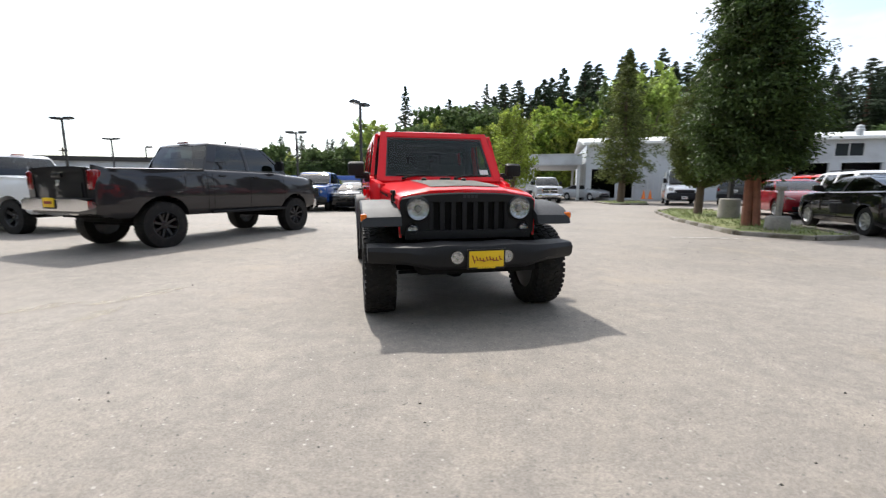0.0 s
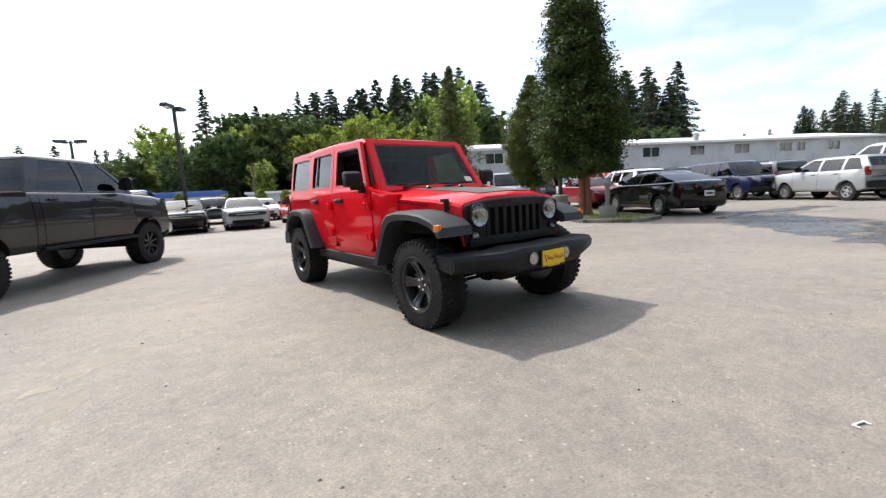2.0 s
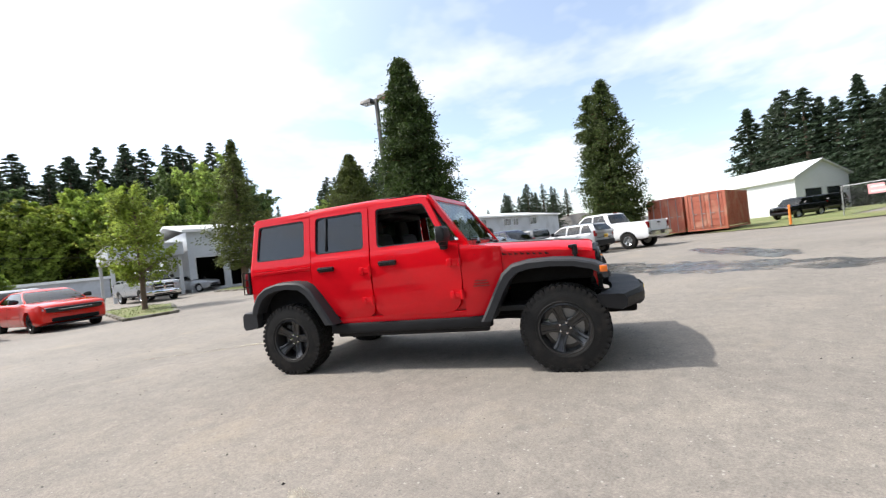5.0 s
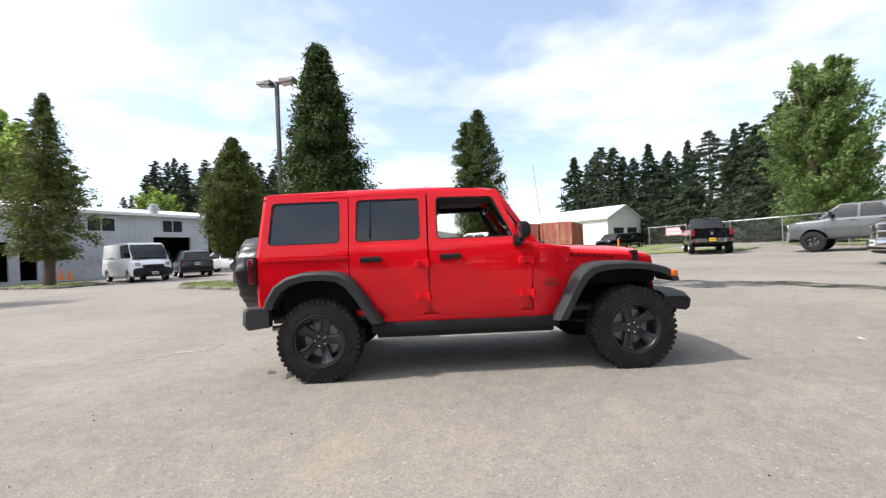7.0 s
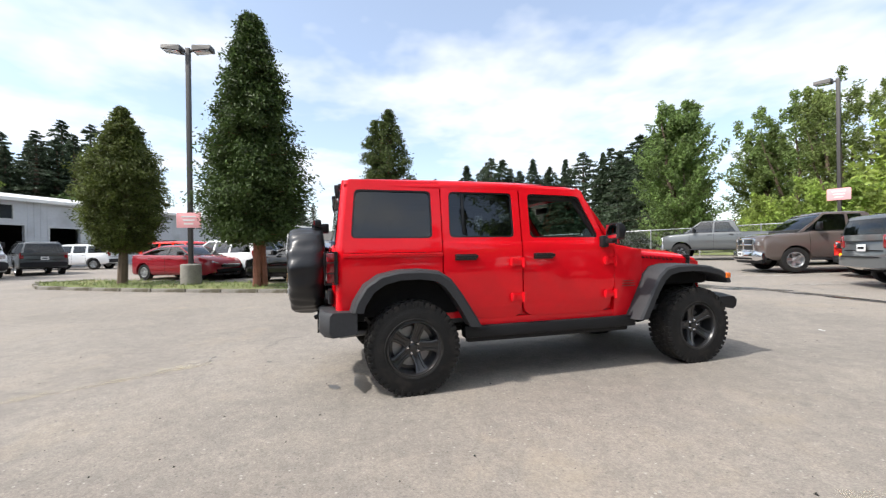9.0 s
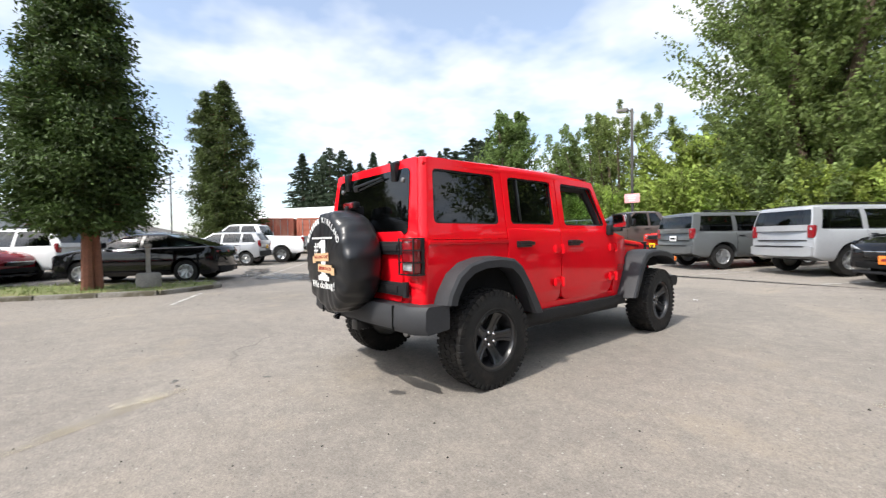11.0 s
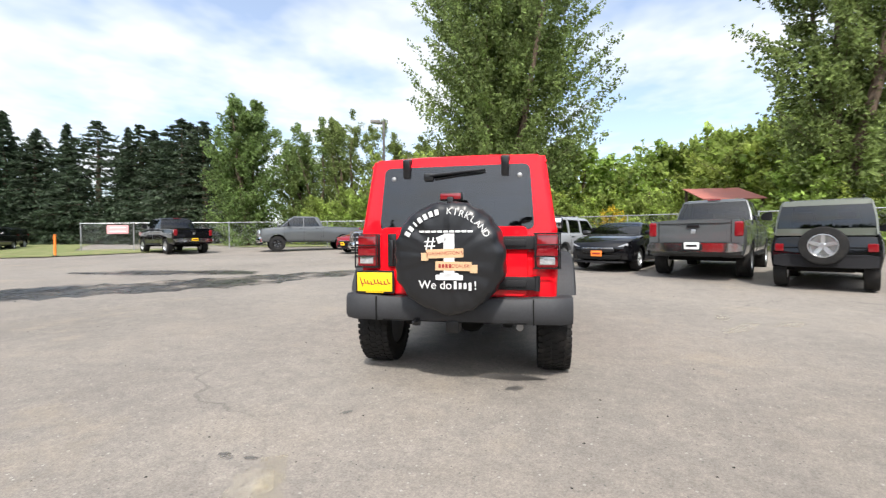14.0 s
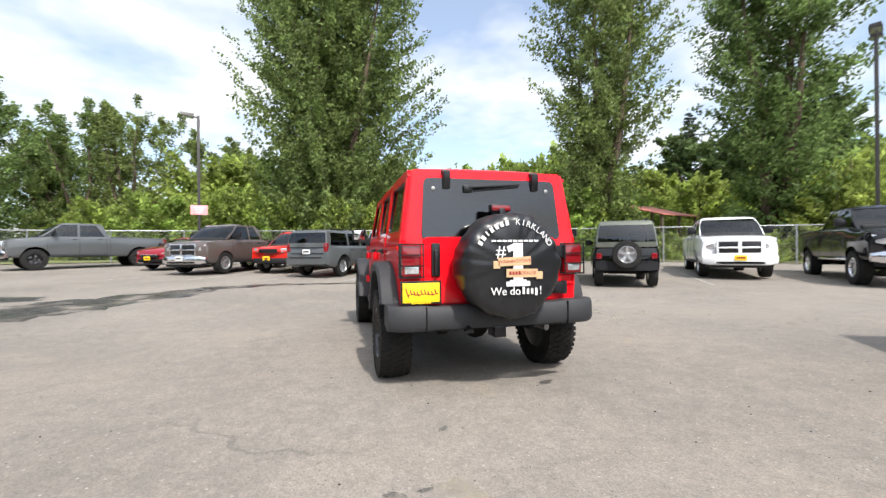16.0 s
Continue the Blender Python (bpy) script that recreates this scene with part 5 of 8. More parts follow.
    fo, fi = [(x, z - 0.02) for x, z in fo], [(x, z - 0.02) for x, z in fi]
    sides("front_flare", flare(fo, fi, 0.60, 0.925), fl, j, "grey-black plastic wheel flare", lean=False)
    ro = [(-0.875, 0.545), (-0.955, 0.68), (-1.05, 0.83), (-1.15, 0.965), (-1.25, 1.03), (-1.42, 1.05), (-1.60, 1.045), (-1.76, 1.01), (-1.88, 0.93), (-1.96, 0.80), (-1.985, 0.72)]
    ri = [(-0.985, 0.545), (-1.055, 0.67), (-1.13, 0.79), (-1.21, 0.89), (-1.29, 0.945), (-1.43, 0.965), (-1.59, 0.96), (-1.71, 0.93), (-1.80, 0.87), (-1.865, 0.77), (-1.885, 0.71)]
    ro, ri = [(x, z - 0.02) for x, z in ro], [(x, z - 0.02) for x, z in ri]
    sides("rear_flare", flare(ro, ri, 0.76, 0.925), fl, j, "grey-black plastic wheel flare", lean=False)
    def marker(bm):
        box(bm, (1.845, 0.905, 0.878), (0.065, 0.055, 0.06), 0.016)
    sides("side_marker", marker, M["lens_amber"], j, "amber side marker", lean=False)
    # wheel housings
    def front_housing(bm):
        box(bm, (1.37, 0.60, 0.86), (0.78, 0.30, 0.14), 0.04)
        box(bm, (1.35, 0.43, 0.72), (0.8, 0.05, 0.4), 0.02)
    def rear_housing(bm):
        box(bm, (-1.45, 0.58, 0.80), (0.86, 0.34, 0.36), 0.06)
        box(bm, (-1.96, 0.67, 0.75), (0.2, 0.2, 0.3), 0.02)
    sides("wheel_housing", front_housing, M["dark"], j, lean=False)
    sides("wheel_housing", rear_housing, M["dark"], j, lean=False)
    # wheels
    for x in (1.473, -1.473):
        for s in (-1, 1):
            add_wheel(j, x, s * 0.775, 0.388, 0.262, M["rim_black"], 5, True, "black five-spoke wheel with off-road tyre")
    # chassis
    bm = bmesh.new()
    for s in (-1, 1):
        box(bm, (0.0, s * 0.40, 0.48), (3.9, 0.08, 0.12), 0.02)
        for x in (1.40, -1.55):
            rod(bm, (x, s * 0.52, 0.42), (x, s * 0.50, 0.86), 0.028)
            rod(bm, (x + 0.12, s * 0.46, 0.45), (x + 0.12, s * 0.46, 0.72), 0.055)
        rod(bm, (-1.4, s * 0.42, 0.40), (-0.4, s * 0.40, 0.46), 0.026)
        rod(bm, (1.4, s * 0.42, 0.40), (0.5, s * 0.40, 0.46), 0.026)
    for x in (1.473, -1.473):
        rod(bm, (x, -0.66, 0.40), (x, 0.66, 0.40), 0.042)
        bmesh.ops.create_icosphere(bm, subdivisions=2, radius=0.13, matrix=Matrix.Translation((x, -0.05, 0.40)))
    box(bm, (0.0, 0.0, 0.50), (3.4, 1.0, 0.08), 0.02)
    box(bm, (0.3, -0.05, 0.43), (1.1, 0.5, 0.10), 0.03)
    rod(bm, (1.58, -0.6, 0.36), (1.58, 0.6, 0.38), 0.016)
    part("chassis", bm, M["dark"], j)
    bm = bmesh.new()
    rod(bm, (-1.75, -0.1, 0.50), (-1.75, 0.45, 0.50), 0.075, seg=16)
    part("muffler", bm, M["steel"], j)
    bm = bmesh.new()
    rod(bm, (-1.75, -0.45, 0.46), (-2.05, -0.50, 0.45), 0.028, seg=12)
    part("exhaust", bm, M["steel"], j)
    bm = bmesh.new()
    box(bm, (-0.16, 0, 0.56), (3.3, 1.44, 0.05), 0.01)
    box(bm, (-1.6, 0, 0.80), (0.85, 0.9, 0.05))
    part("floor", bm, M["interior"], j)

    # tail: panel, gate, glass
    bm = bmesh.new()
    box(bm, (-2.062, 0, 0.92), (0.05, 1.46, 0.56), 0.015)
    part("tail_panel", bm, red, j)
    bm = bmesh.new()
    prism_pts = rounded([(-0.56, 0.70), (0.60, 0.70), (0.60, 1.235), (-0.56, 1.235)], 0.05, 4)
    a = [bm.verts.new((-2.085, y, z)) for y, z in prism_pts]
    b = [bm.verts.new((-2.108, y * 0.992, 0.967 + (z - 0.967) * 0.985)) for y, z in prism_pts]
    bm.faces.new(a); bm.faces.new(b[::-1])
    for k in range(len(a)):
        q = (k + 1) % len(a)
        bm.faces.new((a[k], b[k], b[q], a[q]))
    gate = part("tailgate", bm, red, j, "red tailgate with black hinges")
    # rear of the hard top: frame round the glass, leaning forward
    def tail_x(z):
        return -2.075 + 0.105 * (z - 1.2)
    def tail_ring(bm, o, i, x0, x1):
        n = len(o)
        v = [[bm.verts.new((tail_x(z) + dx, y, z)) for y, z in pts] for dx in (x0, x1) for pts in (o, i)]
        ao, ai, bo, bi = v
        for k in range(n):
            q = (k + 1) % n
            for f in ((ao[k], ai[k], ai[q], ao[q]), (bo[k], bo[q], bi[q], bi[k]), (ao[k], ao[q], bo[q], bo[k]), (ai[k], bi[k], bi[q], ai[q])):
                bm.faces.new(f)
    bm = bmesh.new()
    o = rounded([(-0.735, 1.16), (0.735, 1.16), (0.645, 1.80), (-0.645, 1.80)], [0.01, 0.01, 0.03, 0.03], 4)
    i = rounded([(-0.60, 1.215), (0.60, 1.215), (0.565, 1.725), (-0.565, 1.725)], 0.05, 4)
    tail_ring(bm, o, i, -0.012, 0.04)
    part("hardtop_tail", bm, red, j)
    def corner(bm):
        rows = []
        for z in np.arange(0.62, 1.80, 0.045):
            xs_ = -2.028 + (0.105 * (z - 1.2) if z > 1.2 else 0.0)
            sh = 1.0 if z < 1.72 else max(0.55, 1 - (z - 1.72) * 3.0)
            rows.append([(xs_ + 0.06, SIDE - 0.02, z)] + [(xs_ - 0.056 * sh * math.sin(a), SIDE - 0.052 + 0.052 * math.cos(a), z) for a in np.linspace(0, math.pi / 2, 7)] + [(xs_, SIDE - 0.10, z)])
        loft(bm, rows)
        bulge(bm)
    sides("rear_corner", corner, red, j)
    bm = bmesh.new()
    g0 = rounded([(-0.61, 1.21), (0.61, 1.21), (0.575, 1.73), (-0.575, 1.73)], 0.055, 4)
    a = [bm.verts.new((tail_x(z) - 0.014, y, z)) for y, z in g0]
    b = [bm.verts.new((tail_x(z) - 0.020, y, z)) for y, z in g0]
    bm.faces.new(a); bm.faces.new(b[::-1])
    for k in range(len(a)):
        q = (k + 1) % len(a)
        bm.faces.new((a[k], b[k], b[q], a[q]))
    rg = part("rear_glass", bm, M["tint"], j, "dark tinted lift-up rear glass")
    for s in (-1, 1):
        bm = bmesh.new()
        box(bm, (tail_x(1.74) - 0.03, s * 0.39, 1.715), (0.05, 0.062, 0.15), 0.014, Matrix.Rotation(-0.1, 4, "Y"))
        box(bm, (tail_x(1.8) - 0.005, s * 0.39, 1.778), (0.06, 0.075, 0.045), 0.014)
        part("glass_hinge", bm, M["gloss_black"], rg, "black glass hinge")
        bm = bmesh.new()
        lathe(bm, [(0.02, 0), (0.018, 0.008), (0.004, 0.012)], 12, Matrix.Translation((tail_x(1.62) - 0.02, s * 0.50, 1.64)) @ Matrix.Rotation(radians(90), 4, "Z"))
        part("glass_stud", bm, M["steel"], rg)
    bm = bmesh.new()
    X = tail_x(1.66) - 0.045
    rod(bm, (X, 0.20, 1.655), (X, -0.24, 1.69), 0.012, 0.008)
    box(bm, (X + 0.01, 0.21, 1.645), (0.03, 0.08, 0.06), 0.015)
    rod(bm, (X + 0.015, 0.16, 1.63), (X + 0.015, -0.24, 1.675), 0.008)
    part("rear_wiper", bm, M["gloss_black"], rg)
    # gate hinges, handle, spare wheel and its cover
    for z in (1.105, 0.80):
        bm = bmesh.new()
        box(bm, (-2.125, -0.44, z), (0.035, 0.42, 0.10), 0.014)
        box(bm, (-2.145, -0.40, z), (0.02, 0.30, 0.05), 0.008)
        rod(bm, (-2.125, -0.625, z - 0.055), (-2.125, -0.625, z + 0.055), 0.024)
        part("gate_hinge", bm, M["plastic"], gate, "long black strap hinge")
    bm = bmesh.new()
    box(bm, (-2.118, 0.50, 1.05), (0.02, 0.07, 0.26), 0.012)
    box(bm, (-2.135, 0.50, 1.03), (0.03, 0.035, 0.20), 0.012)
    part("gate_handle", bm, M["gloss_black"], gate)
    cy, cz = -0.01, 1.004
    back = Matrix.Translation((-2.13, cy, cz)) @ Matrix.Rotation(radians(90), 4, "Z")
    bm = bmesh.new()
    R = 0.404
    seg = 96
    prof = [(0.25, 0.03), (R * 0.93, 0.05), (R * 0.985, 0.085), (R, 0.15), (R * 0.99, 0.25), (R * 0.965, 0.305), (R * 0.92, 0.338), (R * 0.80, 0.352), (R * 0.55, 0.356), (R * 0.25, 0.357), (0.003, 0.357)]
    rings = []
    for k, (r, y) in enumerate(prof):
        ring = []
        for q in range(seg):
            t = 2 * math.pi * q / seg
            w = 0.0
            if 2 <= k <= 8:
                w = 0.006 * math.sin(t * 5 + k * 0.9) + 0.005 * math.sin(t * 11 - k * 1.4) + 0.0045 * math.sin(t * 21 + 2.3 * math.sin(t * 3)) * (1.0 if k < 8 else 0.3)
            low = max(0, -math.sin(t))
            ring.append(((r + w) * math.cos(t), y + w * 0.6 - 0.015 * low * (k > 5), (r + w) * math.sin(t)))
        rings.append(ring)
    rv = loft(bm, rings)
    bmesh.ops.transform(bm, matrix=back, verts=bm.verts)
    cover = part("spare_cover", bm, M["vinyl"], j, "black vinyl spare wheel cover with white print", angle=60)
    bm = bmesh.new()
    box(bm, (-2.14, cy, 0.99), (0.10, 0.30, 0.34), 0.03)
    part("spare_carrier", bm, M["plastic"], j)
    bm = bmesh.new()
    box(bm, (-2.20, 0.0, 1.415), (0.16, 0.05, 0.10), 0.012)
    box(bm, (-2.22, 0.0, 1.468), (0.06, 0.17, 0.062), 0.012)
    br = part("brake_light_stalk", bm, M["gloss_black"], j)
    bm = bmesh.new()
    box(bm, (-2.252, 0.0, 1.468), (0.02, 0.155, 0.045), 0.006)
    part("brake_light", bm, M["lens_red"], br, "red high brake light")
    # print on the cover, facing the tail
    XF = -2.13 - 0.3615
    def on_cover(y, z, rot=0):
        return Matrix.Translation((XF, cy + y, cz + z)) @ Matrix.Rotation(radians(-90), 4, "Z") @ Matrix.Rotation(radians(90), 4, "X") @ Matrix.Rotation(radians(rot), 4, "Z")
    def bars(name, items, mt):
        """Flat bars (across, up, width, height, turn), read from behind."""
        bm = bmesh.new()
        for u, v, w, h, t in items:
            r = bmesh.ops.create_cube(bm, size=1.0)
            bmesh.ops.transform(bm, matrix=on_cover(-u, v) @ Matrix.Rotation(radians(t), 4, "Z") @ Matrix.Diagonal((w, h, 0.004, 1)), verts=r["verts"])
        return part(name, bm, mt, cover)
    def on_arc(k, n):
        a = 180 - (31 + k * (180 - 62) / (n - 1))
        return 0.318 * math.cos(radians(a)), 0.005 + 0.318 * math.sin(radians(a)), a - 90
    for k in range(16):
        u, v, turn = on_arc(k, 16)
        if k < 7:
            bars("arched_lettering_bar", [(u, v, 0.027 if k != 2 else 0.011, 0.038, turn)], M["white"])
        elif k > 7:
            text_part("arched_letter", "KIRKLAND"[k - 8], 0.062, on_cover(-u, v, turn), M["white"], cover, "", 0.002)
    bars("small_lettering_bar", [(-0.17 + k * 0.042, 0.185, 0.034, 0.014, 0) for k in range(9)], M["white"])
    text_part("number_sign", "#", 0.13, on_cover(0.115, 0.105), M["white"], cover, "", 0.002)
    bars("number_one", [(0.02, 0.06, 0.075, 0.22, 0), (-0.03, 0.135, 0.07, 0.045, 22), (0.02, -0.13, 0.19, 0.035, 0), (0.02, -0.09, 0.075, 0.09, 0), (0.02, -0.115, 0.13, 0.03, 0)], M["white"])
    bm = bmesh.new()
    for u, v, w, h, t in ((-0.01, 0.035, 0.26, 0.062, 2), (-0.15, 0.012, 0.05, 0.055, 2), (0.05, -0.052, 0.25, 0.062, -1), (0.19, -0.07, 0.05, 0.055, -1)):
        r = bmesh.ops.create_cube(bm, size=1.0)
        bmesh.ops.transform(bm, matrix=on_cover(-u, v) @ Matrix.Rotation(radians(t), 4, "Z") @ Matrix.Translation((0, 0, 0.003)) @ Matrix.Diagonal((w, h, 0.004, 1)), verts=r["verts"])
    part("ribbon", bm, M["tan"], cover, "tan printed ribbon")
    text_part("ribbon_lettering", "WASHINGTON'S", 0.034, on_cover(0.01, 0.035, 2) @ Matrix.Translation((0, 0, 0.0055)), M["ink"], cover, "", 0.001)
    text_part("ribbon_lettering", "DEALER", 0.036, on_cover(-0.10, -0.053, -1) @ Matrix.Translation((0, 0, 0.0055)), M["ink"], cover, "", 0.001)
    bm = bmesh.new()
    for k in range(4):
        r = bmesh.ops.create_cube(bm, size=1.0)
        bmesh.ops.transform(bm, matrix=on_cover(0.045 - k * 0.024, -0.051) @ Matrix.Translation((0, 0, 0.006)) @ Matrix.Diagonal((0.017, 0.026, 0.002, 1)), verts=r["verts"])
    part("ribbon_bar", bm, M["ink"], cover)
    text_part("slogan", "We do", 0.082, on_cover(0.078, -0.185), M["white"], cover, "", 0.002)
    bars("slogan_bar", [(0.062 + k * 0.034, -0.187 + (0.006 if k == 0 else -0.004 if k == 3 else 0), 0.019, 0.040 if k in (1, 2) else 0.054, 0) for k in range(4)], M["white"])
    text_part("slogan_mark", "!", 0.085, on_cover(-0.20, -0.185), M["white"], cover, "", 0.002)
    # tail lights with wire guards
    for s in (-1, 1):
        bm = bmesh.new()
        box(bm, (-2.115, s * 0.70, 1.045), (0.085, 0.155, 0.245), 0.018)
        tl = part("tail_light", bm, M["lens_red"], j, "red tail light in a black guard")
        bm = bmesh.new()
        box(bm, (-2.158, s * 0.70, 0.975), (0.012, 0.11, 0.062), 0.006)
        part("reverse_lens", bm, M["lens_clear"], tl)
        bm = bmesh.new()
        box(bm, (-2.085, s * 0.70, 1.045), (0.03, 0.18, 0.27), 0.01)
        part("guard_plate", bm, M["gloss_black"], tl)
        for z in (0.918, 1.005, 1.09, 1.172):
            bm = bmesh.new()
            loft(bm, [[(x_, s * y_, z - 0.005), (x_, s * y_, z + 0.005), (x_ + 0.007, s * (y_ - 0.007), z + 0.005), (x_ + 0.007, s * (y_ - 0.007), z - 0.005)] for x_, y_ in ((-2.075, 0.797), (-2.172, 0.797), (-2.177, 0.79), (-2.177, 0.606))])
            part("guard_bar", bm, M["gloss_black"], tl)
        for y in (0.612, 0.79):
            bm = bmesh.new()
            box(bm, (-2.171, s * y, 1.045), (0.010, 0.010, 0.262), 0.003)
            part("guard_post", bm, M["gloss_black"], tl)
    plate_at(-2.165, 0.63, 0.80, 0.29, 0.15, True)
    bm = bmesh.new()
    box(bm, (-2.12, 0.63, 0.80), (0.07, 0.16, 0.12), 0.01)
    part("plate_bracket", bm, M["plastic"], j)
    # rear bumper
    bm = bmesh.new()
    rings = []
    for y in np.linspace(-0.885, 0.885, 21):
        e = abs(y) / 0.885
        xb = -2.235 + 0.03 * e ** 3 + 0.06 * max(0, e - 0.9) / 0.1
        z0, z1 = 0.505, 0.70 if e > 0.66 else 0.69
        inner = -1.93 if e > 0.8 else -2.06
        rings.append([(inner, y, z0 + 0.02), (xb + 0.03, y, z0), (xb, y, z0 + 0.04), (xb + 0.004, y, z1 - 0.03), (xb + 0.03, y, z1), (inner, y, z1)])
    loft(bm, rings)
    rb = part("rear_bumper", bm, fl, j, "grey-black plastic rear bumper", angle=40)
    bm = bmesh.new()
    for y in (-0.60, 0.60):
        box(bm, (-2.225, y, 0.60), (0.016, 0.008, 0.19))
    box(bm, (-2.20, 0, 0.512), (0.02, 1.1, 0.012))
    part("bumper_seam", bm, M["dark"], rb)
    bm = bmesh.new()
    box(bm, (-2.14, 0.0, 0.47), (0.16, 0.10, 0.09), 0.01)
    part("hitch_receiver", bm, M["gloss_black"], rb)
    bm = bmesh.new()
    rod(bm, (-2.20, 0.27, 0.53), (-2.27, 0.27, 0.50), 0.02)
    rod(bm, (-2.25, 0.24, 0.50), (-2.25, 0.30, 0.50), 0.018)
    part("tow_hook", bm, M["gloss_black"], rb)

    # hinges, handles, mirrors, antenna
    for hx, zz in ((0.50, 1.055), (0.50, 0.735), (-0.49, 1.06), (-0.49, 0.745)):
        def hinge(bm):
            box(bm, (hx + 0.0, SIDE + 0.016, zz), (0.15, 0.02, 0.055), 0.008)
            box(bm, (hx - 0.045, SIDE + 0.022, zz), (0.05, 0.022, 0.075), 0.008)
            rod(bm, (hx + 0.055, SIDE + 0.026, zz - 0.045), (hx + 0.055, SIDE + 0.026, zz + 0.045), 0.018)
        sides("door_hinge", hinge, red, j)
    for hx in (-0.225, -0.985):
        def hand(bm):
            box(bm, (hx, SIDE + 0.010, 1.115), (0.20, 0.014, 0.055), 0.012)
            box(bm, (hx + 0.01, SIDE + 0.036, 1.12), (0.19, 0.022, 0.026), 0.008)
            box(bm, (hx - 0.08, SIDE + 0.024, 1.12), (0.03, 0.04, 0.03), 0.008)
            box(bm, (hx + 0.09, SIDE + 0.024, 1.12), (0.03, 0.04, 0.03), 0.008)
        sides("door_handle", hand, M["gloss_black"], j, "black door handle")
    def mirror(bm):
        box(bm, (0.42, SIDE + 0.03, 1.245), (0.075, 0.06, 0.12), 0.02)
        box(bm, (0.44, SIDE + 0.09, 1.255), (0.06, 0.14, 0.06), 0.02)
        loft(bm, [[(0.455 + dx * f, SIDE + 0.06 + t, 1.345 + dz * f) for dx, dz in ((-0.04, -0.085), (0.04, -0.08), (0.06, -0.02), (0.05, 0.055), (0.02, 0.08), (-0.04, 0.08))] for t, f in ((0, 0.88), (0.015, 1.0), (0.14, 1.0), (0.165, 0.9), (0.175, 0.7))])
    sides("wing_mirror", mirror, M["plastic"], j, "black wing mirror", lean=False)
    def mglass(bm):
        box(bm, (0.413, SIDE + 0.145, 1.342), (0.006, 0.14, 0.135), 0.003)
    sides("mirror_glass", mglass, M["chrome"], j, lean=False)
    bm = bmesh.new()
    rod(bm, (0.70, -0.745, 1.10), (0.70, -0.735, 1.16), 0.016)
    rod(bm, (0.70, -0.735, 1.16), (0.62, -0.715, 1.98), 0.0025, 0.0015, 6)
    part("antenna", bm, M["gloss_black"], j)

    # inside: dash, wheel, seats, roll cage
    it = M["interior"]
    bm = bmesh.new()
    loft(bm, [[(0.62, y, 0.95), (0.62, y, 1.19), (0.48, y, 1.215), (0.32, y, 1.17), (0.27, y, 1.05), (0.36, y, 0.85)] for y in np.linspace(-0.70, 0.70, 3)])
    part("dashboard", bm, it, j)
    bm = bmesh.new()
    sw = Matrix.Translation((0.10, 0.36, 1.10)) @ Matrix.Rotation(radians(-66), 4, "Y")
    for k in range(24):
        a0, a1 = 2 * math.pi * k / 24, 2 * math.pi * (k + 1) / 24
        rod(bm, sw @ Vector((0.19 * math.cos(a0), 0.19 * math.sin(a0), 0)), sw @ Vector((0.19 * math.cos(a1), 0.19 * math.sin(a1), 0)), 0.016, seg=6)
    for a in (0, 2.2, 4.1):
        rod(bm, sw @ Vector((0, 0, -0.02)), sw @ Vector((0.19 * math.cos(a), 0.19 * math.sin(a), 0)), 0.02, seg=6)
    rod(bm, sw @ Vector((0, 0, -0.03)), sw @ Vector((0, 0, -0.35)), 0.03)
    part("steering_wheel", bm, it, j)
    def seat(x, y, w=0.5):
        bm = bmesh.new()
        box(bm, (x + 0.10, y, 0.86), (0.52, w, 0.16), 0.06, Matrix.Rotation(-0.1, 4, "Y"), 3)
        box(bm, (x - 0.20, y, 1.15), (0.15, w * 0.96, 0.62), 0.06, Matrix.Rotation(-0.22, 4, "Y"), 3)
        st = part("seat", bm, it, j, "charcoal cloth seat")
        bm = bmesh.new()
        box(bm, (x - 0.29, y, 1.545), (0.10, 0.26, 0.18), 0.045, Matrix.Rotation(-0.15, 4, "Y"), 3)
        for d in (-0.06, 0.06):
            rod(bm, (x - 0.27, y + d, 1.42), (x - 0.285, y + d, 1.5), 0.008)
        part("headrest", bm, it, st)
    seat(-0.28, 0.36); seat(-0.28, -0.36)
    bm = bmesh.new()
    box(bm, (-1.08, 0, 0.86), (0.5, 1.14, 0.16), 0.05, None, 3)
    box(bm, (-1.34, 0, 1.13), (0.14, 1.14, 0.58), 0.05, Matrix.Rotation(-0.25, 4, "Y"), 3)
    rs = part("rear_seat", bm, it, j, "charcoal cloth rear bench")
    for y in (-0.38, 0.38):
        bm = bmesh.new()
        box(bm, (-1.43, y, 1.47), (0.09, 0.25, 0.15), 0.04, Matrix.Rotation(-0.15, 4, "Y"), 3)
        part("headrest", bm, it, rs)
    bm = bmesh.new()
    for s in (-1, 1):
        rod(bm, (-0.45, s * 0.67, 0.75), (-0.45, s * 0.63, 1.68), 0.04)
        rod(bm, (0.22, s * 0.60, 1.70), (-1.70, s * 0.60, 1.70), 0.04)
        rod(bm, (-1.70, s * 0.60, 1.70), (-1.98, s * 0.66, 0.95), 0.04)
        rod(bm, (0.22, s * 0.60, 1.70), (0.50, s * 0.68, 1.20), 0.035)
    rod(bm, (-0.45, -0.62, 1.69), (-0.45, 0.62, 1.69), 0.04)
    rod(bm, (-1.45, -0.60, 1.70), (-1.45, 0.60, 1.70), 0.04)
    box(bm, (-0.45, 0, 1.66), (0.28, 0.9, 0.07), 0.03)
    part("roll_cage", bm, it, j)
    bm = bmesh.new()
    box(bm, (0.22, 0, 1.62), (0.03, 0.24, 0.07), 0.015)
    part("rear_view_mirror", bm, M["gloss_black"], j)
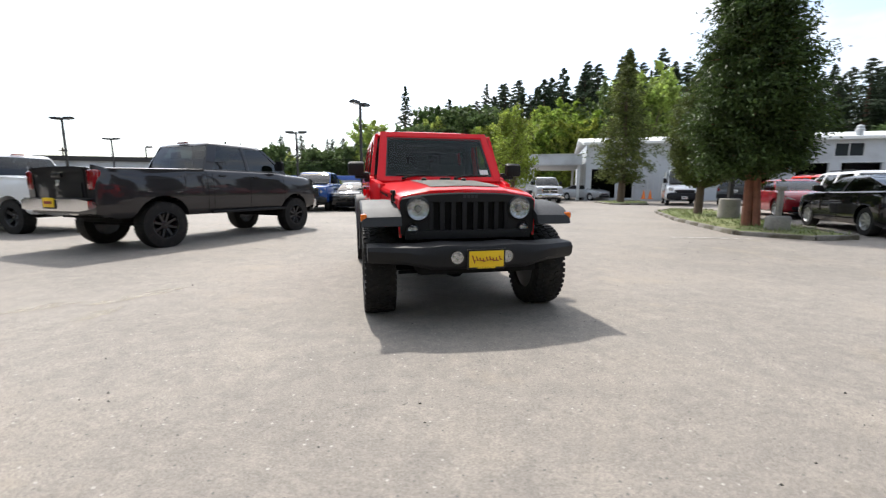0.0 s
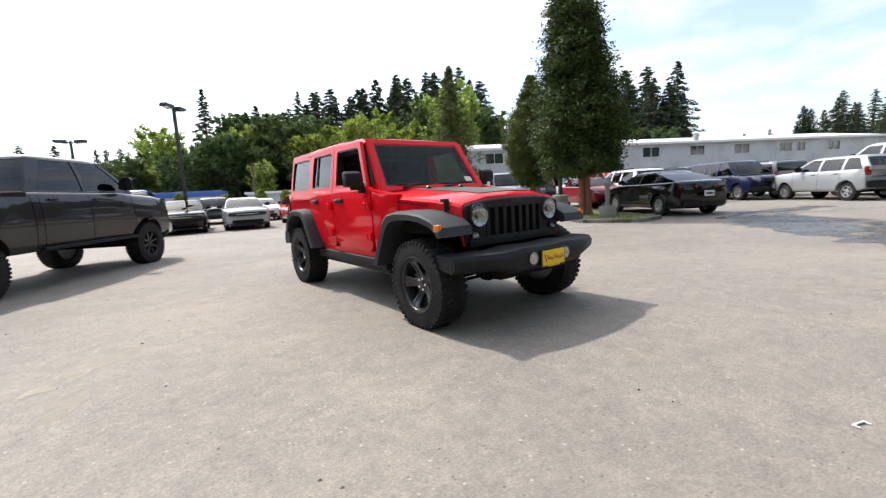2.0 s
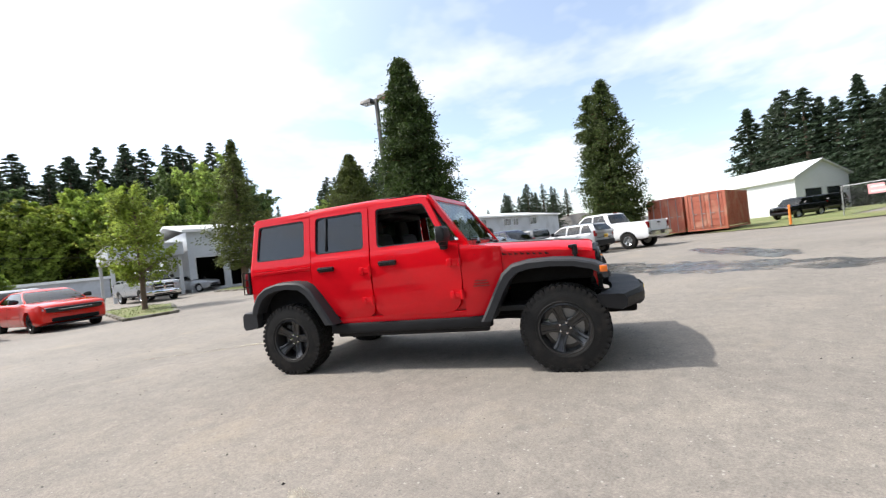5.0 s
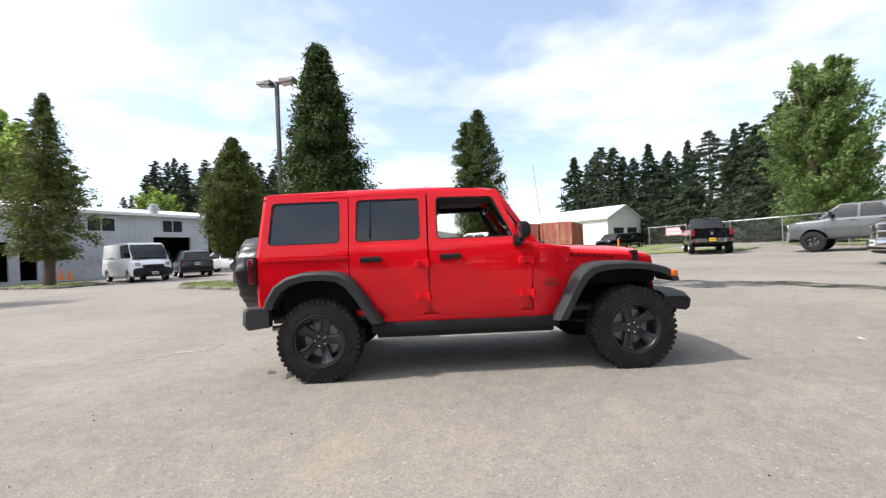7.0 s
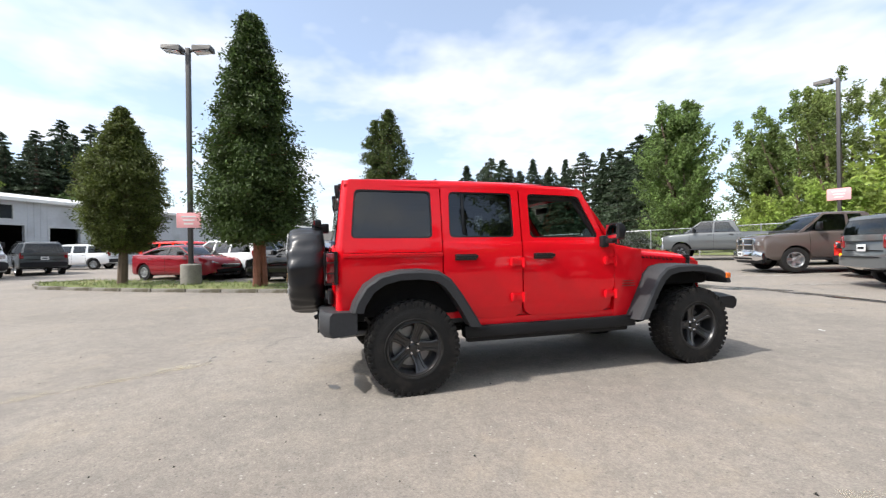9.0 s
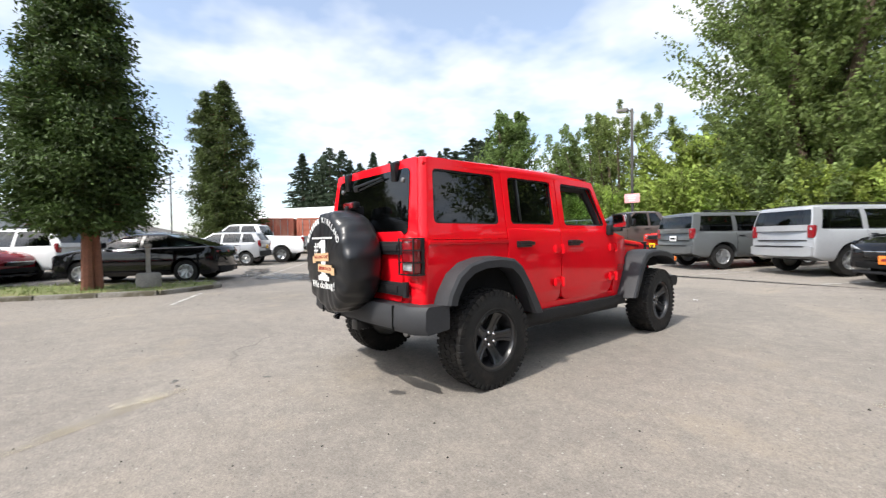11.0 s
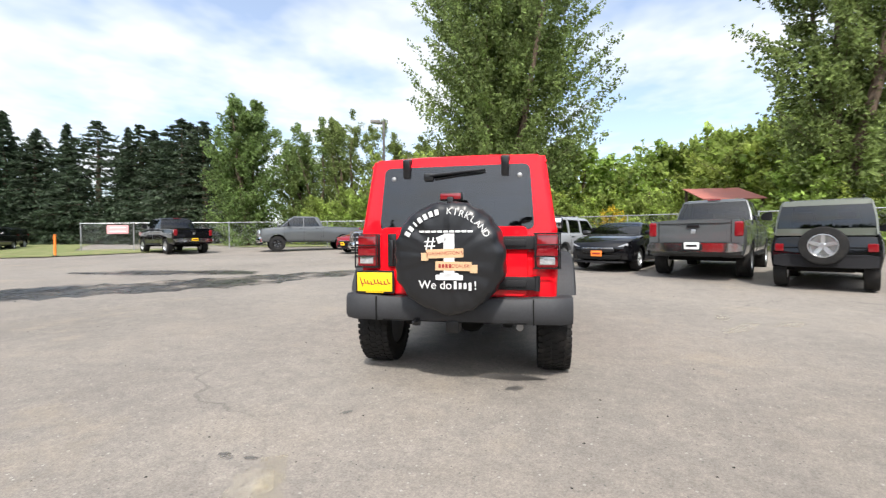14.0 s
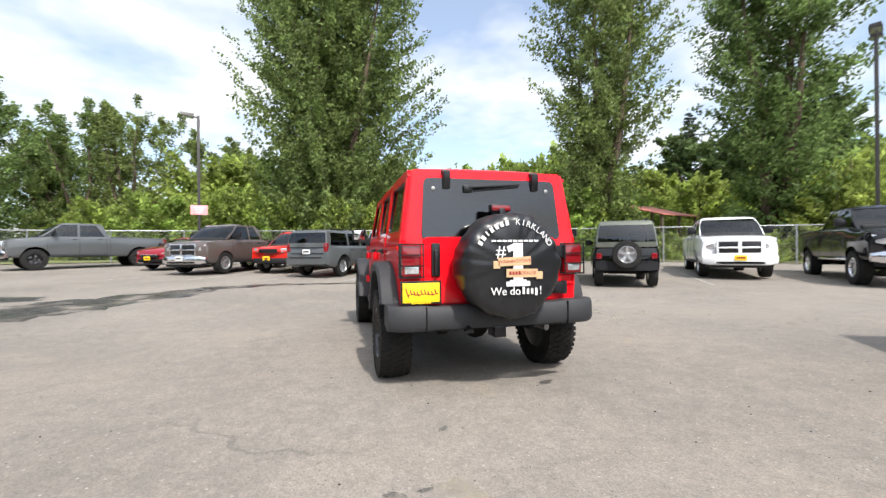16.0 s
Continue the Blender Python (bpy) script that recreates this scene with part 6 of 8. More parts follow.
    # the upper body sits a little lower than drawn above
    for ob in j.children_recursive:
        if ob.type == "MESH" and ob.name.split(".")[0] not in ("wheel", "rim", "lug_nut", "brake_disc", "spare_cover") and ob.parent is not cover:
            for v in ob.data.vertices:
                if v.co.z > 1.18:
                    v.co.z -= 0.020 * min(1.0, (v.co.z - 1.18) / 0.35)
    return j


jeep()


# ---- what stands in the lot ----
P_ = {
    "graphite": paint("graphite_metallic", (0.028, 0.026, 0.028), 0.2, 0.4),
    "white": paint("white_paint", (0.78, 0.79, 0.80)),
    "silver": paint("silver_metallic", (0.36, 0.37, 0.385), 0.3),
    "black": paint("black_paint", (0.005, 0.005, 0.006), 0.0, 0.3, 1.0),
    "navy": paint("navy_paint", (0.012, 0.016, 0.05)),
    "maroon": paint("maroon_paint", (0.22, 0.012, 0.02)),
    "scarlet": paint("scarlet_paint", (0.62, 0.02, 0.012)),
    "orange_red": paint("orange_red_paint", (0.60, 0.022, 0.015)),
    "mineral": paint("mineral_grey", (0.105, 0.112, 0.115), 0.3),
    "taupe": paint("taupe_metallic", (0.115, 0.092, 0.083), 0.3),
    "sage": paint("sage_grey", (0.11, 0.12, 0.10), 0.2),
    "blue": paint("blue_paint", (0.02, 0.07, 0.25)),
    "slate": paint("slate_grey", (0.16, 0.165, 0.17), 0.3),
}
YF, YB = [("front", M["yellow"])], [("back", M["yellow"])]
WF, WB = [("front", M["white"])], [("back", M["white"])]


def by_wheel(spec, wx, wy, heading, front, left):
    """Pose from where one wheel's outer foot stands."""
    h = radians(heading)
    lx = spec["wb"] / 2 * (1 if front else -1)
    ly = (spec["hw"] - 0.05) * (1 if left else -1)
    x = wx - (lx * math.cos(h) - ly * math.sin(h))
    y = wy - (lx * math.sin(h) + ly * math.cos(h))
    return on_ground(x, y, heading)


spec = pickup_spec(P_["graphite"], 3.57, 0.16, 0.44)
vehicle("pickup_truck", "lifted graphite grey crew cab pickup with chrome rear bumper", by_wheel(spec, -5.32, 7.93, 68.4, False, False), P_["graphite"], spec, M["machined"], "pickup truck", YB)
spec = pickup_spec(P_["white"], 3.57, 0.06, 0.43)
vehicle("pickup_truck", "white crew cab pickup on black wheels beside the grey pickup", by_wheel(spec, -10.5, 10.2, 165, False, True), P_["white"], spec, M["gloss_black"], "pickup truck")
spec = pickup_spec(P_["blue"], 3.57, bars="gloss_black", bumper="gloss_black")
vehicle("pickup_truck", "blue pickup with black grille facing the lot", on_ground(-6.7, 23.0, -88), P_["blue"], spec, None, "pickup truck", YF)
for x, y, hd, c, lb in ((-4.75, 22.9, -87, "black", "glossy black muscle coupe in the front row"), (-2.25, 22.9, -86, "silver", "silver muscle coupe with maroon stripe parked nose out"), (0.55, 22.9, -86, "orange_red", "bright red muscle coupe parked nose out beside the kerb")):
    vehicle("coupe", lb, on_ground(x, y, hd), P_[c], sedan_spec(2.95, 5.02, 0.96, True, 1.45), M["gloss_black"], "car", None, "muscle coupes in a row")
# second row behind
for i, (x, c, kind) in enumerate(((-12.5, "white", "suv"), (-9.6, "silver", "sedan"), (-6.8, "white", "sedan"), (-4.0, "mineral", "suv"), (-1.2, "white", "sedan"), (1.3, "silver", "suv"))):
    sp = suv_spec() if kind == "suv" else sedan_spec()
    vehicle("parked_car", {"white": "white", "silver": "silver", "mineral": "dark grey"}[c] + (" wagon" if kind == "suv" else " saloon car") + " in the back row", on_ground(x, 30.5, -87), P_[c], sp, None, "car", None, "cars in the back row")
vehicle("pickup_truck", "silver pickup facing out of the covered service lane", on_ground(8.0, 33.6, -93), P_["silver"], pickup_spec(P_["silver"]), None, "pickup truck")
vehicle("parked_car", "white wagon behind the silver pickup", on_ground(10.6, 42, -93), P_["white"], suv_spec(), None, "car")
vehicle("parked_car", "silver saloon car under the canopy", on_ground(13.0, 38.5, -60), P_["silver"], sedan_spec(), None, "car")
vehicle("van", "white cargo van with black front bumper", on_ground(15.7, 27.8, -114), P_["white"], van_spec(), None, "van", WF)
vehicle("parked_car", "dark grey wagon with rear to the lane", on_ground(19.0, 27.0, 50), P_["mineral"], suv_spec(2.9, 4.7, 0.96, 1.70, False, 0.37), None, "car", WB)
vehicle("parked_car", "white wagon parked beside the grey building", on_ground(24.0, 28.5, 95), P_["white"], suv_spec(), None, "car")
vehicle("parked_car", "maroon saloon car parked behind the grass island", by_wheel(sedan_spec(), 12.95, 17.6, -111, False, False), P_["maroon"], sedan_spec(), None, "car")
vehicle("parked_car", "scarlet wagon partly hidden by the trees", on_ground(16.3, 17.6, -111), P_["scarlet"], suv_spec(), None, "car")
spec = sedan_spec(2.7, 4.68, 0.915)
vehicle("parked_car", "black saloon car with silver wheels beside the grass island", by_wheel(spec, 9.75, 9.60, 71, False, True), P_["black"], spec, None, "car", WB)
vehicle("minivan", "navy blue minivan with its nose to the lane", by_wheel(van_spec(mini=True), 17.4, 11.7, -111, True, False), P_["navy"], van_spec(mini=True), None, "minivan", WF)
vehicle("parked_car", "black wagon beside the navy minivan", on_ground(16.2, 14.2, -111), P_["black"], suv_spec(), None, "car")
vehicle("parked_car", "white wagon in the row behind the black saloon", on_ground(14.4, 15.0, 70), P_["white"], suv_spec(boxy=False), None, "car")
spec = suv_spec(2.46, 4.0, 0.86, 1.55, False, 0.32)
spec["bits"] = [b for b in spec["bits"] if "rail" not in b[0]]
vehicle("hatchback", "silver five-door hatchback with tail to the lane", by_wheel(spec, 16.89, 7.84, 69, False, True), P_["silver"], spec, None, "car", YB)
vehicle("parked_car", "silver grey wagon in the second row", on_ground(21.6, 13.6, 69), P_["slate"], suv_spec(2.9, 4.8), None, "car")
spec = pickup_spec(P_["white"], 3.57, 0.02, 0.41)
vehicle("pickup_truck", "white crew cab pickup with alloy wheels and tail to the lane", by_wheel(spec, 18.75, 6.12, 66, False, True), P_["white"], spec, None, "pickup truck")
for x, y in ((40.0, -3.6), (43.6, -5.6)):
    vehicle("parked_car", "black wagon parked on the grass before the white shed", on_ground(x, y, 140), P_["black"], suv_spec(), None, "car")
spec = pickup_spec(P_["black"], 3.57, 0.04, 0.42)
vehicle("pickup_truck", "black pickup parked nose to the wire fence", on_ground(22.6, -5.5, -14), P_["black"], spec, None, "pickup truck", YB)
spec = pickup_spec(P_["mineral"], 3.8, 0.08, 0.44)
vehicle("pickup_truck", "grey lifted pickup with black wheels by the fence", by_wheel(spec, 16.6, -7.6, 50, True, True), P_["mineral"], spec, M["gloss_black"], "pickup truck")
vehicle("parked_car", "maroon saloon car with yellow plate", on_ground(11.0, -9.3, 75), P_["maroon"], sedan_spec(), None, "car", YF)
spec = pickup_spec(P_["taupe"], 3.57, -0.05, 0.40, quad=True)
vehicle("pickup_truck", "taupe metallic pickup with chrome grille", by_wheel(spec, 7.64, -5.4, 74, True, True), P_["taupe"], spec, None, "pickup truck", WF)
vehicle("parked_car", "scarlet wagon with black bonnet stripe and yellow plate", on_ground(5.3, -7.4, 72), P_["scarlet"], suv_spec(2.72, 4.62, 0.93, 1.68, False, 0.36), None, "car", YF)
spec = suv_spec(bumper=P_["mineral"])
vehicle("parked_car", "mineral grey boxy wagon with tail to the lot", by_wheel(spec, 2.88, -4.04, -112, False, False), P_["mineral"], spec, None, "car", WB)
spec = suv_spec(bumper=P_["silver"])
vehicle("parked_car", "silver boxy wagon with roof rails and tail to the lot", by_wheel(spec, 0.13, -4.02, -112, False, False), P_["silver"], spec, None, "car")
vehicle("parked_car", "black saloon car with orange plate and nose to the lot", on_ground(-1.75, -4.3, 72), P_["black"], sedan_spec(), None, "car", [("front", M["orange"])])
spec = pickup_spec(P_["mineral"], 3.57, 0.03, 0.41, quad=True)
vehicle("pickup_truck", "mineral grey pickup with chrome bumper and tail to the lot", by_wheel(spec, -2.69, -2.2, -108, False, True), P_["mineral"], spec, None, "pickup truck", WB)
spec = suv_spec(2.37, 3.7, 0.80, 1.75, True, 0.38)
spec["cab"]["belt"] = 1.06
spec["top_mat"] = P_["sage"]
spec["tail"] = (spec["rear"] + 0.01, 0.66, 0.80, 0.06, 0.14, 0.15)
tj = vehicle("short_jeep", "black two-door off-roader with sage hard top and spare wheel", on_ground(-5.85, -1.30, -111), P_["black"], spec, None, "car", WB)
sp_w = add_wheel(tj, 0, 0.3, 0.36, 0.22, M["alloy"], 5)
sp_w.matrix_basis = pose(spec["rear"] - 0.13, 0.0, 0.84, 0, 0, 90)
spec = pickup_spec(P_["white"], 3.57, 0.0, 0.40, 1.0, False, P_["white"], P_["white"])
vehicle("pickup_truck", "white pickup with black grille and nose to the lot", on_ground(-10.7, -3.7, 63), P_["white"], spec, None, "pickup truck", YF)
spec = pickup_spec(P_["black"], 3.57, 0.18, 0.45)
vehicle("pickup_truck", "lifted black pickup with chrome wheels angled to the lot", by_wheel(spec, -11.5, 0.2, 61, True, False), P_["black"], spec, M["chrome"], "pickup truck")


# ---- buildings, kerbs, poles and fences ----
M["wall_metal"] = mat("pale_grey_metal_wall", (0.52, 0.54, 0.565), rough=0.6, vary=0.08, scale=0.8, stain=((0.36, 0.37, 0.38), 0.5, 0.5, 0.75))
M["roof_edge"] = mat("white_roof_edge", (0.78, 0.78, 0.76), rough=0.5, vary=0.05)
M["window_dark"] = mat("dark_window", (0.03, 0.035, 0.04), rough=0.1, vary=0.2, coat=0.5)
M["frame_white"] = mat("white_frame", (0.55, 0.56, 0.56), rough=0.5, vary=0.08)
M["rust_red"] = mat("rusty_red_container", (0.42, 0.12, 0.07), rough=0.6, vary=0.2, scale=1.5, stain=((0.5, 0.25, 0.17), 1.3, 0.5, 0.7))
M["pole"] = mat("dark_bronze_pole", (0.045, 0.042, 0.04), rough=0.5, metal=0.3, vary=0.1)
M["galv"] = mat("galvanised_steel", (0.42, 0.43, 0.44), rough=0.45, metal=0.7, vary=0.12)
M["sign_pink"] = mat("faded_red_sign", (0.75, 0.35, 0.36), rough=0.6, vary=0.1)
M["white_wall"] = mat("white_metal_siding", (0.72, 0.73, 0.74), rough=0.55, vary=0.05, scale=0.6)
M["roof_pale"] = mat("pale_metal_roof", (0.66, 0.67, 0.67), rough=0.5, vary=0.06, scale=0.5)
M["shed_red"] = mat("red_roof_sheets", (0.46, 0.15, 0.11), rough=0.6, vary=0.15)
M["bark"] = mat("brown_bark", (0.12, 0.085, 0.06), rough=0.9, vary=0.3, scale=4, bump=0.8, bump_scale=14)
M["red_bark"] = mat("reddish_bark", (0.24, 0.10, 0.065), rough=0.9, vary=0.3, scale=4, bump=0.8, bump_scale=14)


def local_box(bm, x0, x1, y0, y1, z0, z1, bevel=0.0):
    box(bm, ((x0 + x1) / 2, (y0 + y1) / 2, (z0 + z1) / 2), (x1 - x0, y1 - y0, z1 - z0), bevel)


def service_building():
    b = thing("service_building", pose(13.0, 37.3, 0.30, 0, 0, -14), "long pale grey metal service building with white roof edge", "building")
    opens = [(0.1, 2.1, 0.0, 2.5), (2.6, 3.5, 0.0, 2.0), (10.7, 13.8, 0.0, 2.9), (15.4, 17.6, 0.0, 2.8), (18.4, 21.0, 0.0, 2.8)]
    wins = [(6.2, 8.1), (11.4, 13.2), (17.8, 19.8), (23.1, 25.2), (28.7, 30.6), (34.2, 36.2), (40.0, 41.8), (42.3, 43.6), (46.6, 48.4)]
    holes = opens + [(a, c, 3.25, 4.35) for a, c in wins]
    xs = sorted({-0.4, 55.0} | {h[0] for h in holes} | {h[1] for h in holes})
    for x0, x1 in zip(xs, xs[1:]):
        cuts = [h for h in holes if h[0] < (x0 + x1) / 2 < h[1]]
        z = -0.4
        for h in sorted(cuts, key=lambda q: q[2]):
            if h[2] > z:
                bm = bmesh.new(); local_box(bm, x0, x1, 0, 0.2, z, h[2]); part("wall_panel", bm, M["wall_metal"], b)
            z = h[3]
        bm = bmesh.new(); local_box(bm, x0, x1, 0, 0.2, z, 4.62); part("wall_panel", bm, M["wall_metal"], b)
    # standing ribs of the sheet metal
    bm = bmesh.new()
    x = -0.3
    while x < 55:
        if not any(h[0] - 0.05 < x < h[1] + 0.05 for h in holes):
            local_box(bm, x, x + 0.04, -0.025, 0.0, -0.3, 4.6)
        x += 0.42
    tagged(part("wall_ribs", bm, M["wall_metal"], b), kind="stuff")
    for a, c in wins:
        bm = bmesh.new()
        ring_prism(bm, [(a, 3.25), (c, 3.25), (c, 4.35), (a, 4.35)], [(a + 0.08, 3.33), (c - 0.08, 3.33), (c - 0.08, 4.27), (a + 0.08, 4.27)], -0.03, 0.12)
        local_box(bm, (a + c) / 2 - 0.03, (a + c) / 2 + 0.03, -0.01, 0.1, 3.3, 4.3)
        w = part("window", bm, M["frame_white"], b)
        bm = bmesh.new(); local_box(bm, a + 0.05, c - 0.05, 0.05, 0.07, 3.3, 4.3); part("pane", bm, M["window_dark"], w)
    for k, (a, c, z0, z1) in enumerate(opens):
        bm = bmesh.new()
        ring_prism(bm, [(a - 0.1, -0.3), (c + 0.1, -0.3), (c + 0.1, z1 + 0.1), (a - 0.1, z1 + 0.1)], [(a, -0.3), (c, -0.3), (c, z1), (a, z1)], -0.04, 0.1)
        part("door_frame", bm, M["frame_white"], b)
    bm = bmesh.new()
    local_box(bm, 0.0, 22, 6.0, 6.2, -0.3, 4.4)
    part("inner_wall", bm, M["dark"], b)
    for q in ((-0.4, -0.2, 0.2, 14), (54.8, 55, 0.2, 14), (-0.2, 54.8, 13.8, 14)):
        bm = bmesh.new()
        local_box(bm, *q, -0.4, 4.62)
        part("end_wall", bm, M["wall_metal"], b)
    bm = bmesh.new()
    loft(bm, [[(x, -0.35, 4.58), (x, -0.35, 4.74), (x, 7.0, 5.9), (x, 14.3, 4.74), (x, 14.3, 4.58), (x, 7.0, 5.7)] for x in (-0.7, 55.3)])
    roof = part("roof", bm, M["roof_pale"], b)
    bm = bmesh.new(); local_box(bm, -0.72, 55.32, -0.42, -0.35, 4.56, 4.78); part("roof_edge", bm, M["roof_edge"], b)
    for x, r in ((11.5, 0.42), (20.0, 0.3), (30.5, 0.35)):
        bm = bmesh.new()
        lathe(bm, [(r * 0.8, 0), (r * 0.8, 0.5), (r, 0.5), (r, 0.65), (r * 0.75, 0.7), (r * 0.75, 0.85), (r * 0.9, 0.87), (0.02, 1.0)], 16, Matrix.Translation((x, 1.2, 4.8)) @ Matrix.Rotation(radians(90), 4, "X"))
        part("roof_vent", bm, M["galv"], b)
    # canopy over the service lane
    c = thing("canopy", pose(13.0, 37.3, 0.30, 0, 0, -14), "grey flat canopy over the service lane on square posts", "canopy")
    bm = bmesh.new(); local_box(bm, -5.4, -0.75, -0.4, 10, 2.85, 3.75, 0.02); part("fascia", bm, M["wall_metal"], c)
    bm = bmesh.new(); local_box(bm, -5.5, -0.74, -0.5, 10.1, 3.75, 3.83); part("roof_edge", bm, M["frame_white"], c)
    for x in (-5.2, -1.0):
        for y in (0.0, 9.6):
            bm = bmesh.new(); local_box(bm, x - 0.12, x + 0.12, y - 0.12, y + 0.12, -0.4, 2.85, 0.01); part("post", bm, M["frame_white"], c)
    bm = bmesh.new(); local_box(bm, -5.3, -0.8, 0.2, 9.8, 2.79, 2.846); part("soffit", bm, M["wall_metal"], c)
    # things at the doors
    for x, lb in ((4.2, "orange-red traffic cone by the building"), (4.7, "orange-red traffic cone by the building")):
        co = thing("traffic_cone", pose(13.0, 37.3, 0, 0, 0, -14) @ pose(x, -1.2, 0.25), lb, "traffic cone")
        bm = bmesh.new(); rod(bm, (0, 0, 0.03), (0, 0, 0.72), 0.15, 0.03, 14); part("cone", bm, M["orange"], co)
        bm = bmesh.new(); local_box(bm, -0.2, 0.2, -0.2, 0.2, 0, 0.035); part("base", bm, M["orange"], co)
    gate = thing("wire_gate", pose(13.0, 37.3, 0.28, 0, 0, -14) @ pose(4.6, -0.6, 0), "pale wire gate leaning by the wall", "gate")
    for k in range(7):
        bm = bmesh.new(); local_box(bm, k * 0.45 - 0.02, k * 0.45 + 0.02, -0.02, 0.02, 0, 2.0); part("gate_bar", bm, M["frame_white"], gate)
    for z in (0.1, 0.7, 1.3, 1.95):
        bm = bmesh.new(); local_box(bm, 0, 2.7, -0.02, 0.02, z - 0.02, z + 0.02); part("gate_rail", bm, M["frame_white"], gate)


service_building()


def white_barn():
    b = thing("white_shed", pose(62.9, -11.5, 0.5, 0, 0, 135), "white metal shed with a shallow gable roof", "building")
    W, L, E, A = 8.0, 22.0, 4.2, 6.0
    bm = bmesh.new()
    # gable wall at x = 0, long wall runs to +x
    prism(bm, [(0, -0.5), (W, -0.5), (W, E), (W / 2, A), (0, E)], 0, 0.2)
    part("gable_wall", bm, M["white_wall"], b)
    bm = bmesh.new(); local_box(bm, 0, 0.2, -L, 0, -0.5, E); part("side_wall", bm, M["white_wall"], b)
    bm = bmesh.new(); local_box(bm, W - 0.2, W, -L, 0, -0.5, E); part("side_wall", bm, M["white_wall"], b)
    for s in (0, 1):
        bm = bmesh.new()
        x0, x1 = (-0.4, W / 2) if s == 0 else (W + 0.4, W / 2)
        loft(bm, [[(x0, y, E - 0.15), (x0, y, E), (x1, y, A + 0.15), (x1, y, A)] for y in (0.5, -L - 0.4)])
        part("roof", bm, M["roof_pale"], b)
    for x in (1.1, 4.3):
        bm = bmesh.new(); ring_prism(bm, [(x - 0.1, 0.7), (x + 2.5, 0.7), (x + 2.5, 2.9), (x - 0.1, 2.9)], [(x, 0.8), (x + 2.4, 0.8), (x + 2.4, 2.8), (x, 2.8)], 0.2, 0.26)
        w = part("window", bm, M["frame_white"], b)
        bm = bmesh.new(); local_box(bm, x, x + 2.4, 0.19, 0.215, 0.8, 2.8); part("pane", bm, M["window_dark"], w)


white_barn()

def container(x, y, heading, z):
    c = thing("shipping_container", pose(x, y, z, 0, 0, heading), "faded rust-red steel shipping container with double doors", "container", "shipping containers")
    W, H, L = 2.44, 2.59, 6.06
    # doors look to +x; the corner at the origin is the door end's right lower one
    bm = bmesh.new()
    local_box(bm, -L + 0.1, -0.1, 0.03, W - 0.03, 0.16, H - 0.06)
    part("body", bm, M["rust_red"], c)
    for yy, o in ((0.03, -1), (W - 0.03, 1)):
        bm = bmesh.new()
        for k in range(21):
            xx = -L + 0.25 + k * 0.275
            local_box(bm, xx, xx + 0.12, min(yy, yy + o * 0.03), max(yy, yy + o * 0.03), 0.17, H - 0.12, 0)
        tagged(part("side_ribs", bm, M["rust_red"], c), kind="stuff")
    for yy in (0.08, W - 0.08):
        for xx in (-0.08, -L + 0.08):
            bm = bmesh.new(); local_box(bm, xx - 0.08, xx + 0.08, yy - 0.08, yy + 0.08, 0, H, 0.01); part("corner_post", bm, M["rust_red"], c)
    for z0 in (0.0, H - 0.13):
        for yy in (0.06, W - 0.06):
            bm = bmesh.new(); local_box(bm, -L + 0.16, -0.16, yy - 0.05, yy + 0.05, z0, z0 + 0.12); part("side_rail", bm, M["rust_red"], c)
        bm = bmesh.new(); local_box(bm, -0.12, 0.0, 0.16, W - 0.16, z0, z0 + 0.13); part("end_rail", bm, M["rust_red"], c)
    for k in range(2):
        y0 = 0.17 + k * 1.06
        bm = bmesh.new(); local_box(bm, -0.08, -0.03, y0, y0 + 1.04, 0.15, H - 0.15, 0.01)
        for q in range(5):
            local_box(bm, -0.03, -0.005, y0 + 0.05, y0 + 0.99, 0.3 + q * 0.44, 0.56 + q * 0.44, 0)
        d = part("door", bm, M["rust_red"], c)
        for q in (0.25, 0.78):
            bm = bmesh.new(); rod(bm, (0.02, y0 + q, 0.12), (0.02, y0 + q, H - 0.12), 0.022, seg=8); box(bm, (0.03, y0 + q + 0.1, 1.15), (0.03, 0.25, 0.04)); part("lock_bar", bm, M["galv"], d)


zc = 0.42
container(29.83, 3.86, 165, zc)
container(30.9, 6.4, 165, zc)


